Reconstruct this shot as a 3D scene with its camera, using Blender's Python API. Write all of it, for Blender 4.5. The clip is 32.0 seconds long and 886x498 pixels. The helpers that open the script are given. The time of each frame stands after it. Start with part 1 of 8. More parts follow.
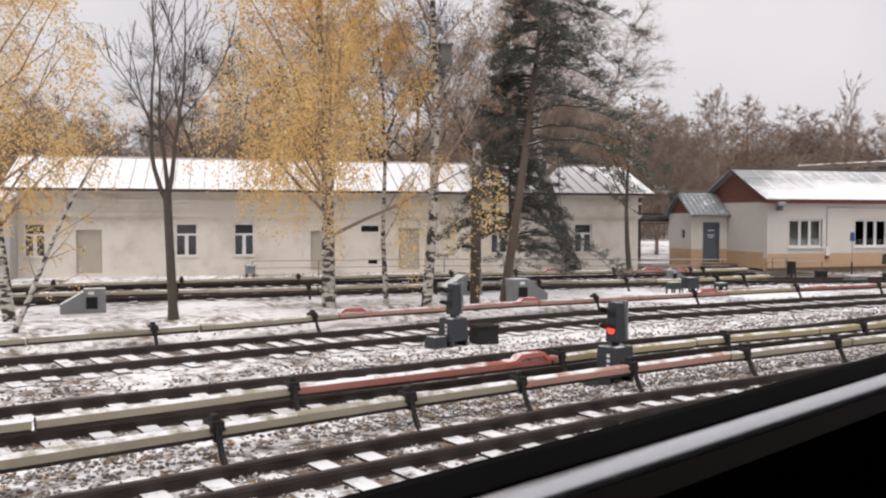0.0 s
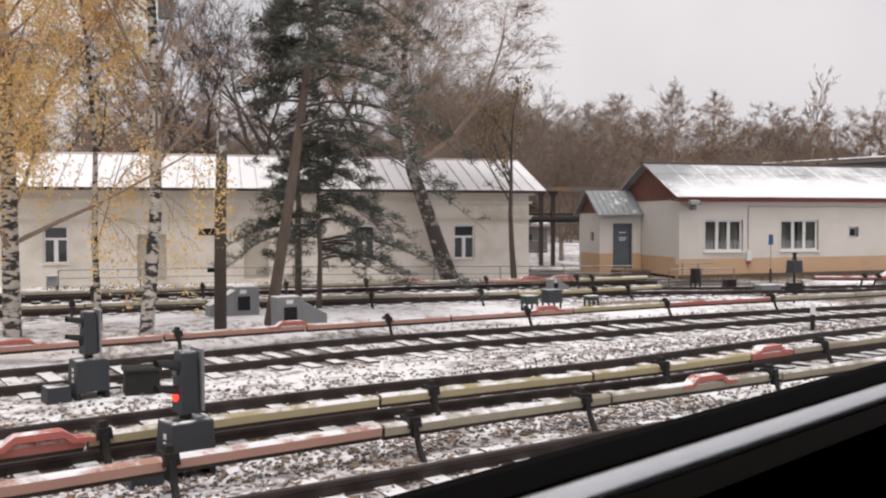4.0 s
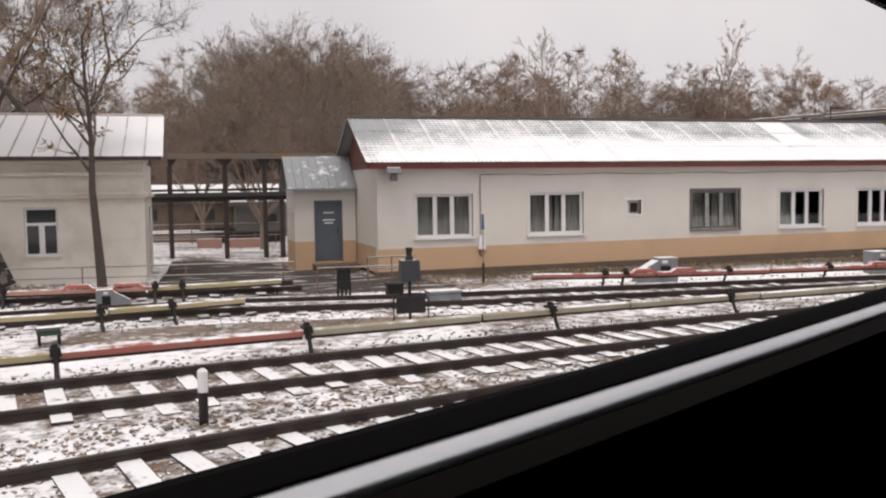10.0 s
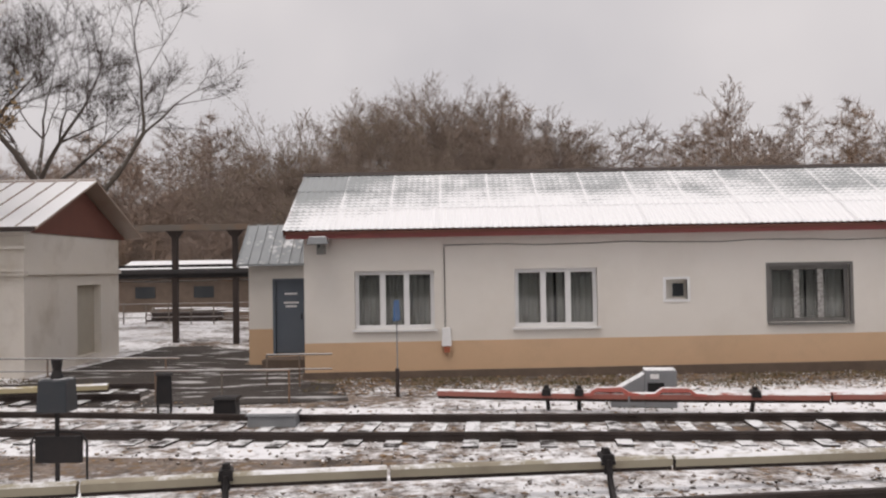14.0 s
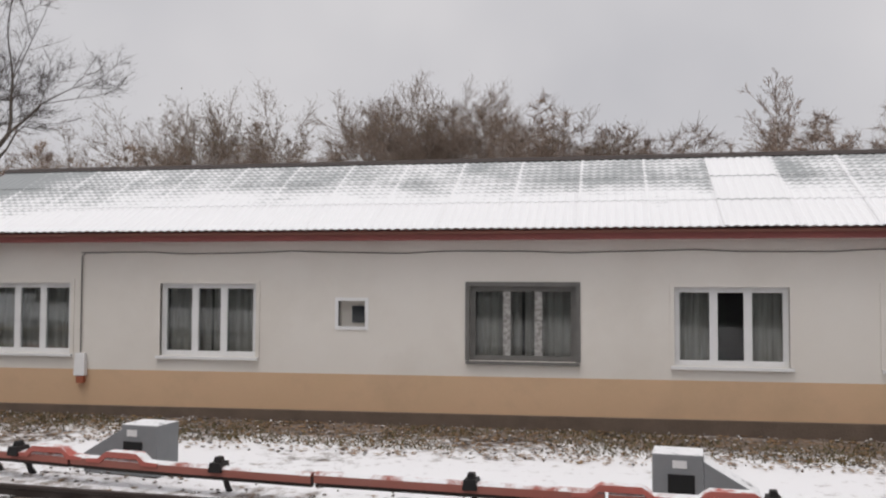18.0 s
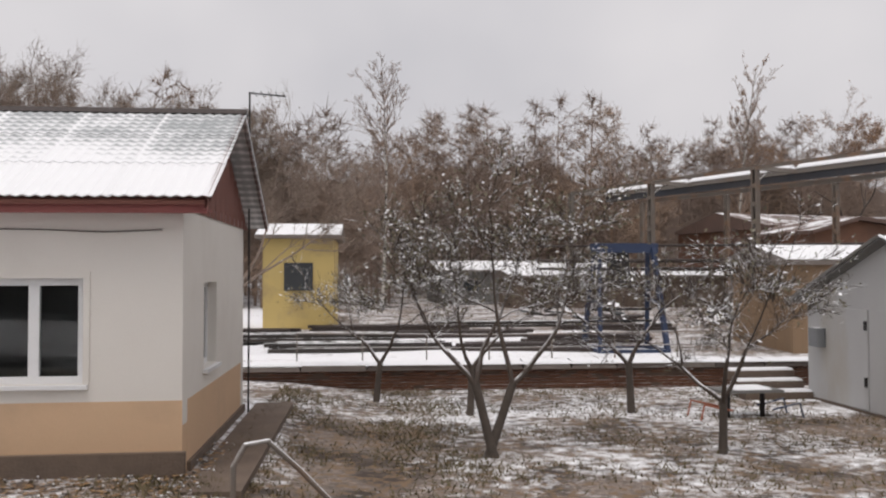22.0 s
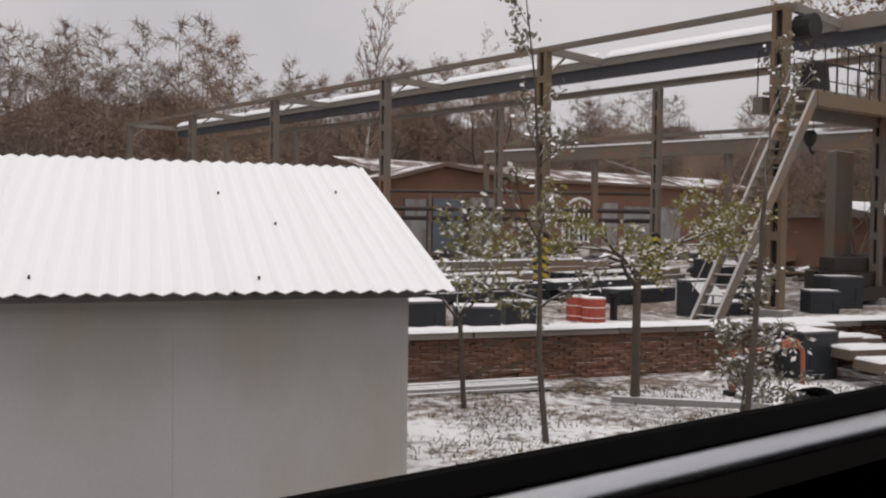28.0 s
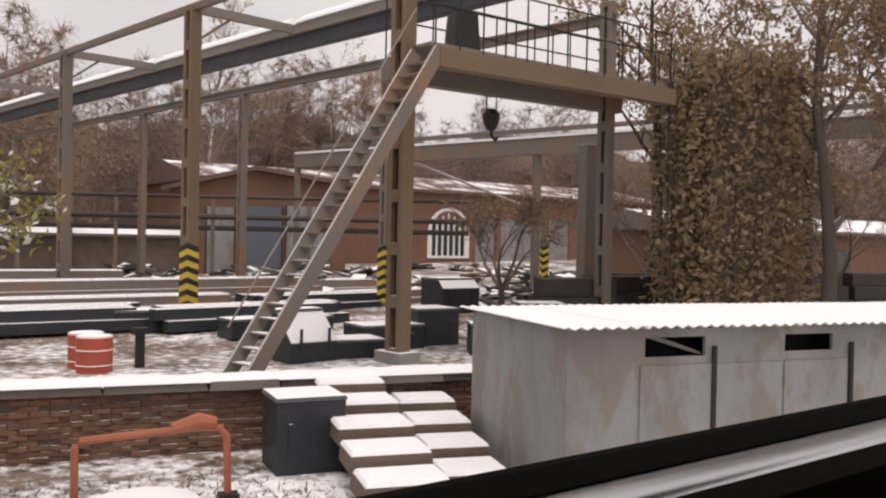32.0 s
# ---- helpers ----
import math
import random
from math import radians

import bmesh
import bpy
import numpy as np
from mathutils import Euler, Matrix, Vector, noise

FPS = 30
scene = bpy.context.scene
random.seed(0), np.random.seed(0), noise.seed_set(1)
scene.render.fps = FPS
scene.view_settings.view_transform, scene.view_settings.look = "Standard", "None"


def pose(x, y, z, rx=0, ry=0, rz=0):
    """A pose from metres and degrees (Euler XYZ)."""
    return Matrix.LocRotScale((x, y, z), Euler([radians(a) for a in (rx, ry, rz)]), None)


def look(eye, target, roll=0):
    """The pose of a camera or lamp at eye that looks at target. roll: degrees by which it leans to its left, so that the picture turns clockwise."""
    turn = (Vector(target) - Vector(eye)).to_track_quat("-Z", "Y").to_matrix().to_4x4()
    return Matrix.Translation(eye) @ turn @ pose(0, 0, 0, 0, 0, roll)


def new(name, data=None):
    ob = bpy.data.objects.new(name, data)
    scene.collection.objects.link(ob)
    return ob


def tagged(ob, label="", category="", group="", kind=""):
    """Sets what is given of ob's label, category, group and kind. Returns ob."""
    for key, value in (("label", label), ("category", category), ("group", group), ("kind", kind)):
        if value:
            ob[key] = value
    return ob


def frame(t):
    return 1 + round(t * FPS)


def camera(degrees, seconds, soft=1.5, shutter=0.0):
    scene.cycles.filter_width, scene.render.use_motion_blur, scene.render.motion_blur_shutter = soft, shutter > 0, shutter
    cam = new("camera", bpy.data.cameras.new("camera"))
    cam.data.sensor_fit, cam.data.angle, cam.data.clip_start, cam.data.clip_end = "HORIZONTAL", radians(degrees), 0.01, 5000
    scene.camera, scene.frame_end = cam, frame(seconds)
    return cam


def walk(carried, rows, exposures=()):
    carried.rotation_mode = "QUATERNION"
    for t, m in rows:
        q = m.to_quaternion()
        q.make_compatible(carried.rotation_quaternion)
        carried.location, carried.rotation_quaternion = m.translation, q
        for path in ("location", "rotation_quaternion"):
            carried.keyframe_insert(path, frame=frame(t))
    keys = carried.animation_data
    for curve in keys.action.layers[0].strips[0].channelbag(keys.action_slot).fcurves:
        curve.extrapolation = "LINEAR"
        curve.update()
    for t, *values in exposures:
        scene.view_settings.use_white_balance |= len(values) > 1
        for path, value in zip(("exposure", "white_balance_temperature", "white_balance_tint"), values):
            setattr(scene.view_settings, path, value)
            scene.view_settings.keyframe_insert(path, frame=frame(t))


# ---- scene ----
# ---- camera and its way, seen from a seat in a slow train ----
cam = camera(54.0, 32.0, soft=2.2)
PATH = [
    (0, (5.386, 1.627, 2.457), (5.877, 3.565, 2.387), 0.1),
    (0.5, (6.054, 1.975, 2.457), (6.539, 3.913, 2.378), 0.1),
    (1, (6.756, 2.367, 2.457), (7.239, 4.306, 2.373), 0.1),
    (1.5, (7.49, 2.763, 2.458), (7.968, 4.703, 2.369), 0.1),
    (2, (8.252, 3.193, 2.459), (8.731, 5.132, 2.363), 0.0),
    (2.5, (9.062, 3.651, 2.46), (9.547, 5.59, 2.368), 0.1),
    (3, (9.899, 4.149, 2.46), (10.398, 6.085, 2.393), 0.1),
    (3.5, (10.781, 4.642, 2.461), (11.281, 6.577, 2.394), -0.0),
    (5.5, (14.551, 6.564, 2.467), (15.068, 8.495, 2.398), -0.1),
    (6, (15.721, 7.188, 2.468), (16.24, 9.119, 2.398), -0.1),
    (6.5, (16.764, 7.785, 2.468), (17.292, 9.712, 2.394), 0.0),
    (7, (17.915, 8.352, 2.468), (18.446, 10.279, 2.391), -0.0),
    (7.5, (19.01, 8.931, 2.468), (19.557, 10.853, 2.379), -0.0),
    (8, (20.152, 9.579, 2.469), (20.7, 11.501, 2.388), -0.1),
    (8.5, (21.327, 10.24, 2.469), (21.819, 12.176, 2.374), -0.5),
    (9, (22.505, 10.912, 2.468), (23.027, 12.839, 2.342), -0.5),
    (9.5, (23.636, 11.579, 2.468), (24.226, 13.483, 2.308), -0.7),
    (10, (24.739, 12.183, 2.468), (25.304, 14.097, 2.34), -0.9),
    (10.5, (25.926, 12.868, 2.468), (26.448, 14.796, 2.369), -1.1),
    (11, (27.083, 13.582, 2.468), (27.554, 15.523, 2.371), -1.2),
    (11.5, (28.208, 14.277, 2.467), (28.664, 16.222, 2.376), -0.8),
    (12, (29.305, 14.871, 2.467), (29.765, 16.816, 2.393), -0.5),
    (12.5, (30.416, 15.543, 2.467), (30.864, 17.491, 2.404), -0.4),
    (13, (31.536, 16.235, 2.467), (31.938, 18.194, 2.434), -0.6),
    (13.5, (32.5, 16.943, 2.467), (32.691, 18.934, 2.475), -0.9),
    (15.5, (37.453, 19.464, 2.467), (37.061, 21.422, 2.572), -0.3),
    (16, (38.573, 20.149, 2.467), (38.13, 22.097, 2.544), -0.2),
    (16.5, (39.706, 20.778, 2.467), (39.243, 22.723, 2.534), -0.1),
    (17, (40.846, 21.414, 2.468), (40.39, 23.36, 2.537), 0.3),
    (17.5, (41.983, 22.024, 2.468), (41.561, 23.978, 2.533), 0.1),
    (18, (43.17, 22.607, 2.467), (42.798, 24.57, 2.546), 0.2),
    (18.5, (44.382, 23.156, 2.466), (44.055, 25.127, 2.559), -0.0),
    (19, (45.519, 23.768, 2.466), (45.263, 25.75, 2.537), -0.1),
    (19.5, (46.671, 24.336, 2.465), (46.49, 26.327, 2.509), 0.2),
    (20, (47.929, 24.857, 2.465), (47.835, 26.854, 2.515), 0.7),
    (20.5, (49.021, 25.33, 2.465), (48.975, 27.328, 2.514), 0.7),
    (21, (50.183, 25.681, 2.465), (50.174, 27.68, 2.514), 1.0),
    (21.5, (51.53, 26.057, 2.466), (51.583, 28.055, 2.53), 0.3),
    (22, (52.738, 26.486, 2.466), (52.909, 28.478, 2.523), -0.1),
    (22.5, (53.91, 26.81, 2.467), (54.151, 28.795, 2.504), -0.2),
    (23, (55.186, 27.274, 2.467), (55.508, 29.248, 2.49), 0.5),
    (23.5, (56.513, 27.674, 2.467), (56.926, 29.63, 2.494), 0.9),
    (24, (57.773, 28.058, 2.467), (58.279, 29.993, 2.464), 0.8),
    (24.5, (58.985, 28.43, 2.467), (59.581, 30.339, 2.447), 0.7),
    (25, (60.31, 28.776, 2.467), (61.007, 30.651, 2.444), 1.0),
    (25.5, (61.589, 29.045, 2.467), (62.277, 30.923, 2.444), 0.7),
    (27.5, (66.945, 30.518, 2.467), (67.6, 32.406, 2.403), 0.7),
    (28, (68.268, 30.928, 2.466), (68.926, 32.816, 2.407), 0.8),
    (28.5, (69.596, 31.344, 2.466), (70.292, 33.218, 2.409), 1.2),
    (29, (70.945, 31.702, 2.466), (71.698, 33.554, 2.437), 0.9),
    (29.5, (72.329, 32.015, 2.467), (73.109, 33.856, 2.44), 0.9),
    (30, (73.695, 32.422, 2.467), (74.519, 34.244, 2.446), 1.0),
    (30.5, (75.017, 32.911, 2.467), (75.837, 34.734, 2.425), 0.9),
    (31, (76.593, 33.115, 2.466), (77.373, 34.956, 2.413), 1.0),
    (31.5, (77.782, 33.583, 2.466), (78.539, 35.433, 2.423), 1.3),
    (32, (79.208, 34.043, 2.466), (79.925, 35.91, 2.442), 1.2),
]
walk(cam, [(t, look(eye, goal, roll)) for t, eye, goal, roll in PATH],
     exposures=[(0, 0.2, 6650, 14.5), (4, 0.18, 6700, 14.5), (8, 0.1, 6800, 15.5), (9.5, 0.14, 6800, 15.5), (11, 0.04, 6800, 15.5), (13, -0.04, 6800, 15.5), (18, -0.15, 6550, 12.5), (22, -0.02, 6600, 13.5), (25, -0.2, 6600, 13.5), (28, -0.2, 6700, 14.5), (30, 0.2, 7000, 18), (31, 0.37, 7050, 19), (32, 0.2, 7050, 19)])

# ---- sky and light: a low, overcast winter sky ----
world = bpy.data.worlds.new("overcast_sky")
scene.world = world
world.use_nodes = True
wn, wl = world.node_tree.nodes, world.node_tree.links
wn.clear()
w_out = wn.new("ShaderNodeOutputWorld")
w_bg = wn.new("ShaderNodeBackground")
w_sky = wn.new("ShaderNodeTexSky")
w_sky.sky_type = 'NISHITA'
w_sky.sun_disc = False
w_sky.sun_elevation = radians(67)
w_sky.sun_rotation = radians(150)
w_sky.dust_density = 6.0
w_sky.air_density = 1.0
w_hsv = wn.new("ShaderNodeHueSaturation")
w_hsv.inputs["Saturation"].default_value = 0.12
w_mix = wn.new("ShaderNodeMix")
w_mix.data_type = 'RGBA'
w_mix.inputs[0].default_value = 0.8
w_co = wn.new("ShaderNodeTexCoord")
w_noise = wn.new("ShaderNodeTexNoise")
w_noise.inputs["Scale"].default_value = 2.2
w_noise.inputs["Detail"].default_value = 4.0
w_ramp = wn.new("ShaderNodeValToRGB")
w_ramp.color_ramp.elements[0].position = 0.3
w_ramp.color_ramp.elements[0].color = (6.3, 6.4, 6.75, 1)
w_ramp.color_ramp.elements[1].position = 0.72
w_ramp.color_ramp.elements[1].color = (8.7, 8.65, 8.75, 1)
wl.new(w_co.outputs["Generated"], w_noise.inputs["Vector"])
wl.new(w_noise.outputs["Fac"], w_ramp.inputs["Fac"])
wl.new(w_sky.outputs["Color"], w_hsv.inputs["Color"])
wl.new(w_hsv.outputs["Color"], w_mix.inputs[6])
wl.new(w_ramp.outputs["Color"], w_mix.inputs[7])
wl.new(w_mix.outputs[2], w_bg.inputs["Color"])
w_bg.inputs["Strength"].default_value = 0.1
wl.new(w_bg.outputs["Background"], w_out.inputs["Surface"])
sun = new("sun", bpy.data.lights.new("sun", 'SUN'))
sun.data.energy = 1.15
sun.data.angle = radians(25)
sun.data.color = (1.0, 0.97, 0.93)
sun.matrix_world = look((0, 0, 30), (5.0, 9.5, 3))

# ---- helpers for building ----
rnd = random.Random(7)


class MB:
    """Collects vertices and faces of one mesh."""

    def __init__(self):
        self.v, self.f, self.m = [], [], []

    def face(self, pts, mi=0):
        n = len(self.v)
        self.v += [tuple(p) for p in pts]
        self.f.append(tuple(range(n, n + len(pts))))
        self.m.append(mi)

    def box(self, x0, x1, y0, y1, z0, z1, at=None, mi=0, taper=0.0):
        n = len(self.v)
        t = taper
        pts = [(x0, y0, z0), (x1, y0, z0), (x1, y1, z0), (x0, y1, z0),
               (x0 + t, y0 + t, z1), (x1 - t, y0 + t, z1), (x1 - t, y1 - t, z1), (x0 + t, y1 - t, z1)]
        if at is not None:
            pts = [tuple(at @ Vector(p)) for p in pts]
        self.v += pts
        for q in ((3, 2, 1, 0), (4, 5, 6, 7), (0, 1, 5, 4), (1, 2, 6, 5), (2, 3, 7, 6), (3, 0, 4, 7)):
            self.f.append(tuple(n + i for i in q))
            self.m.append(mi)
        return self

    def tube(self, pts, radii, seg=6, mi=0, cap=True):
        """A round bar through pts, with a radius at each."""
        pts = [Vector(p) for p in pts]
        if not hasattr(radii, "__len__"):
            radii = [radii] * len(pts)
        n0 = len(self.v)
        up = None
        for i, p in enumerate(pts):
            d = (pts[min(i + 1, len(pts) - 1)] - pts[max(i - 1, 0)])
            d = d.normalized() if d.length > 1e-9 else Vector((0, 0, 1))
            if up is None or abs(up.dot(d)) > 0.95:
                up = Vector((1, 0, 0)) if abs(d.z) > 0.8 else Vector((0, 0, 1))
            a = d.cross(up).normalized()
            b = a.cross(d).normalized()
            up = b
            for k in range(seg):
                w = 2 * math.pi * k / seg
                self.v.append(tuple(p + (a * math.cos(w) + b * math.sin(w)) * radii[i]))
        for i in range(len(pts) - 1):
            for k in range(seg):
                q = n0 + i * seg
                self.f.append((q + k, q + (k + 1) % seg, q + seg + (k + 1) % seg, q + seg + k))
                self.m.append(mi)
        if cap:
            self.f.append(tuple(n0 + k for k in reversed(range(seg))))
            self.m.append(mi)
            q = n0 + (len(pts) - 1) * seg
            self.f.append(tuple(q + k for k in range(seg)))
            self.m.append(mi)
        return self

    def prism(self, outline, axis, a, b, at=None, mi=0):
        """A flat outline of pairs, drawn out along an axis from a to b."""
        n, k = len(self.v), len(outline)
        for w in (a, b):
            for p, q in outline:
                c = {"x": (w, p, q), "y": (p, w, q), "z": (p, q, w)}[axis]
                self.v.append(tuple(at @ Vector(c)) if at is not None else c)
        for i in range(k):
            j = (i + 1) % k
            self.f.append((n + i, n + j, n + k + j, n + k + i))
            self.m.append(mi)
        self.f.append(tuple(n + i for i in reversed(range(k))))
        self.f.append(tuple(n + k + i for i in range(k)))
        self.m += [mi, mi]
        return self

    def sweep(self, line, outline, mi=0):
        """An outline of (side, height) pairs carried along a line in the plan; side is to the left of the way."""
        n, k = len(self.v), len(outline)
        for i, p in enumerate(line):
            d = Vector(line[min(i + 1, len(line) - 1)]) - Vector(line[max(i - 1, 0)])
            d.z = 0
            d.normalize()
            left = Vector((-d.y, d.x, 0))
            for s, h in outline:
                q = Vector(p) + left * s
                self.v.append((q.x, q.y, q.z + h))
        for i in range(len(line) - 1):
            for j in range(k):
                a = n + i * k
                self.f.append((a + j, a + (j + 1) % k, a + k + (j + 1) % k, a + k + j))
                self.m.append(mi)
        self.f.append(tuple(n + i for i in reversed(range(k))))
        a = n + (len(line) - 1) * k
        self.f.append(tuple(a + i for i in range(k)))
        self.m += [mi, mi]
        return self

    def mesh(self, name, mats, smooth=False):
        me = bpy.data.meshes.new(name)
        me.from_pydata(self.v, [], self.f)
        bm = bmesh.new()
        bm.from_mesh(me)
        bmesh.ops.recalc_face_normals(bm, faces=bm.faces)
        bm.to_mesh(me)
        bm.free()
        for m in (mats if isinstance(mats, (list, tuple)) else [mats]):
            me.materials.append(m)
        if any(self.m):
            me.polygons.foreach_set("material_index", self.m)
        if smooth:
            me.polygons.foreach_set("use_smooth", [True] * len(me.polygons))
        me.update()
        return me

    def raw(self, name, mats, smooth=False):
        """For large meshes: no mending of normals."""
        me = bpy.data.meshes.new(name)
        me.from_pydata(self.v, [], self.f)
        for m in (mats if isinstance(mats, (list, tuple)) else [mats]):
            me.materials.append(m)
        if any(self.m):
            me.polygons.foreach_set("material_index", self.m)
        if smooth:
            me.polygons.foreach_set("use_smooth", [True] * len(me.polygons))
        me.update()
        return me


def thing(name, label, category, at=None, group="", kind=""):
    ob = new(name)
    ob.empty_display_size = 0.2
    if at is not None:
        ob.matrix_basis = at if isinstance(at, Matrix) else Matrix.Translation(at)
    return tagged(ob, label, category, group, kind)


def part(name, mb, mats, parent, label="", smooth=False, bevel=0.0, kind=""):
    ob = new(name, mb if isinstance(mb, bpy.types.Mesh) else mb.mesh(name, mats, smooth))
    ob.parent = parent
    if bevel:
        mo = ob.modifiers.new("edges", 'BEVEL')
        mo.width, mo.segments, mo.limit_method = bevel, 2, 'ANGLE'
    return tagged(ob, label, kind=kind)


def solo(name, mb, mats, label, category="", kind="", group="", smooth=False, bevel=0.0):
    ob = part(name, mb, mats, None, label, smooth, bevel)
    return tagged(ob, label, category, group, kind)


def arc_line(pts, step=1.0):
    """A smooth line through pairs in the plan, in even steps."""
    pts = [Vector((p[0], p[1], 0)) for p in pts]
    out = []
    for i in range(len(pts) - 1):
        p0, p1, p2, p3 = pts[max(i - 1, 0)], pts[i], pts[i + 1], pts[min(i + 2, len(pts) - 1)]
        n = max(2, int((p2 - p1).length / step))
        for k in range(n):
            t = k / n
            out.append(0.5 * ((2 * p1) + (p2 - p0) * t + (2 * p0 - 5 * p1 + 4 * p2 - p3) * t * t + (3 * p1 - p0 - 3 * p2 + p3) * t ** 3))
    out.append(pts[-1])
    return out


def walk_line(line, gap, start=0.0):
    """Points and headings at even distances along a line."""
    out, left = [], start
    for a, b in zip(line, line[1:]):
        d = b - a
        n = d.length
        while left <= n:
            out.append((a + d * (left / n), math.atan2(d.y, d.x)))
            left += gap
        left -= n
    return out


def sstep(a, b, x):
    t = min(1.0, max(0.0, (x - a) / (b - a)))
    return t * t * (3 - 2 * t)


WALL_Y = 47.2


def polyline(pts, x):
    """Height of a broken line of pairs over x."""
    for (xa, ya), (xb, yb) in zip(pts, pts[1:]):
        if x <= xb:
            return ya + (yb - ya) * (x - xa) / (xb - xa)
    return pts[-1][1]


VERGE = [(-40, 2.5), (-12, 13.2), (4, 19.4), (8.2, 21.4), (13, 23.0), (19, 24.5), (60, 33)]


def land(x, y):
    """Height of the ground: a sunken yard of tracks, a low bank under the birches, the garden and the yard behind its wall."""
    z = -0.10 * (1 - sstep(31.5, 34, y)) * (1 - sstep(44, 52, x))
    d = y - polyline(VERGE, x)
    z += 0.38 * sstep(0.1, 1.0, d) * (1 - sstep(3.2, 5.6, d)) * (1 - sstep(14, 19, x))
    z += 0.16 * sstep(34.5, 36.5, y) * (1 - sstep(20, 28, x))
    z += -0.27 * sstep(50.2, 53, x) * sstep(31, 36, y) * (1 - sstep(44, 47, x - y))
    z += -0.45 * sstep(63, 77, x) * sstep(37.5, 44, y)
    if y > WALL_Y and x > 49:
        z = 0.22 + 0.06 * math.sin(x * 0.7) * math.sin(y * 0.5)
        low = sstep(69, 72, x) * (1 - sstep(52.5, 57, y))
        z += (0.04 - z) * low
    if x <= 49 and y > 44:
        z += 0.1 * sstep(44, 50, y)
    if y > 90:
        z += 2.5 * sstep(90, 130, y)
    return z


# ---- materials ----


def mat(name, color, rough=0.8, metal=0.0, color2=None, scale=3.0, mixw=0.5, bump=0.0, bump_scale=40.0, snow=0.0, snow_scale=3.0,
        stain=None, stain_scale=0.8, stain_amt=0.0, stain_from=0.5, var=0.0, coat=0.0, stretch=None):
    """A surface of two tones in patches, with fine grain, stains and, on faces that look up, lying snow."""
    m = bpy.data.materials.new(name)
    m.use_nodes = True
    n, l = m.node_tree.nodes, m.node_tree.links
    b = n["Principled BSDF"]
    b.inputs["Roughness"].default_value = rough
    b.inputs["Metallic"].default_value = metal
    tc = n.new("ShaderNodeTexCoord")
    geo = n.new("ShaderNodeNewGeometry")
    src = geo.outputs["Position"]
    if stretch:
        mp = n.new("ShaderNodeMapping")
        mp.inputs["Scale"].default_value = stretch
        l.new(src, mp.inputs["Vector"])
        src = mp.outputs["Vector"]

    def noise_fac(sc, detail=4.0, lo=0.35, hi=0.65, rough_=0.6):
        t = n.new("ShaderNodeTexNoise")
        t.inputs["Scale"].default_value = sc
        t.inputs["Detail"].default_value = detail
        t.inputs["Roughness"].default_value = rough_
        l.new(src, t.inputs["Vector"])
        r = n.new("ShaderNodeMapRange")
        r.inputs["From Min"].default_value, r.inputs["From Max"].default_value = lo, hi
        l.new(t.outputs["Fac"], r.inputs["Value"])
        return r.outputs["Result"]

    def mixed(fac, a, c):
        x = n.new("ShaderNodeMix")
        x.data_type = 'RGBA'
        for s, v in ((0, fac), (6, a), (7, c)):
            if isinstance(v, (int, float)):
                x.inputs[s].default_value = v
            elif isinstance(v, tuple):
                x.inputs[s].default_value = (*v, 1)
            else:
                l.new(v, x.inputs[s])
        return x.outputs[2]

    def times(a, k):
        x = n.new("ShaderNodeMath")
        x.operation = 'MULTIPLY'
        l.new(a, x.inputs[0])
        if isinstance(k, (int, float)):
            x.inputs[1].default_value = k
        else:
            l.new(k, x.inputs[1])
        return x.outputs[0]

    c2 = color2 or tuple(v * 0.72 for v in color)
    col = mixed(times(noise_fac(scale), mixw), tuple(color), tuple(c2))
    grain = noise_fac(bump_scale, 3.0, 0.2, 0.8)
    col = mixed(times(grain, 0.18), col, tuple(v * 0.55 for v in color))
    if stain:
        col = mixed(times(noise_fac(stain_scale, 6.0, stain_from, stain_from + (0.18 if stain_from == 0.5 else 0.05)), stain_amt), col, tuple(stain))
    if var:
        oi = n.new("ShaderNodeObjectInfo")
        hv = n.new("ShaderNodeHueSaturation")
        mr = n.new("ShaderNodeMapRange")
        mr.inputs["To Min"].default_value, mr.inputs["To Max"].default_value = 1 - var, 1 + var
        l.new(oi.outputs["Random"], mr.inputs["Value"])
        l.new(mr.outputs["Result"], hv.inputs["Value"])
        l.new(col, hv.inputs["Color"])
        col = hv.outputs["Color"]
    if snow:
        sep = n.new("ShaderNodeSeparateXYZ")
        l.new(geo.outputs["Normal"], sep.inputs[0])
        up = n.new("ShaderNodeMapRange")
        up.inputs["From Min"].default_value, up.inputs["From Max"].default_value = 0.35, 0.75
        l.new(sep.outputs["Z"], up.inputs["Value"])
        a = 0.62 - 0.5 * snow
        f = times(up.outputs["Result"], noise_fac(snow_scale, 6.0, a, a + 0.12, 0.7))
        col = mixed(f, col, (0.87, 0.875, 0.885))
        if metal:
            k = n.new("ShaderNodeMath")
            k.operation = 'SUBTRACT'
            k.inputs[0].default_value = 1.0
            l.new(f, k.inputs[1])
            l.new(times(k.outputs[0], metal), b.inputs["Metallic"])
        rm = n.new("ShaderNodeMapRange")
        rm.inputs["To Min"].default_value, rm.inputs["To Max"].default_value = rough, 0.75
        l.new(f, rm.inputs["Value"])
        l.new(rm.outputs["Result"], b.inputs["Roughness"])
    l.new(col, b.inputs["Base Color"])
    if bump:
        bp = n.new("ShaderNodeBump")
        bp.inputs["Strength"].default_value = bump
        bp.inputs["Distance"].default_value = 0.02
        l.new(grain, bp.inputs["Height"])
        l.new(bp.outputs["Normal"], b.inputs["Normal"])
    if coat:
        b.inputs["Coat Weight"].default_value = coat
    return m


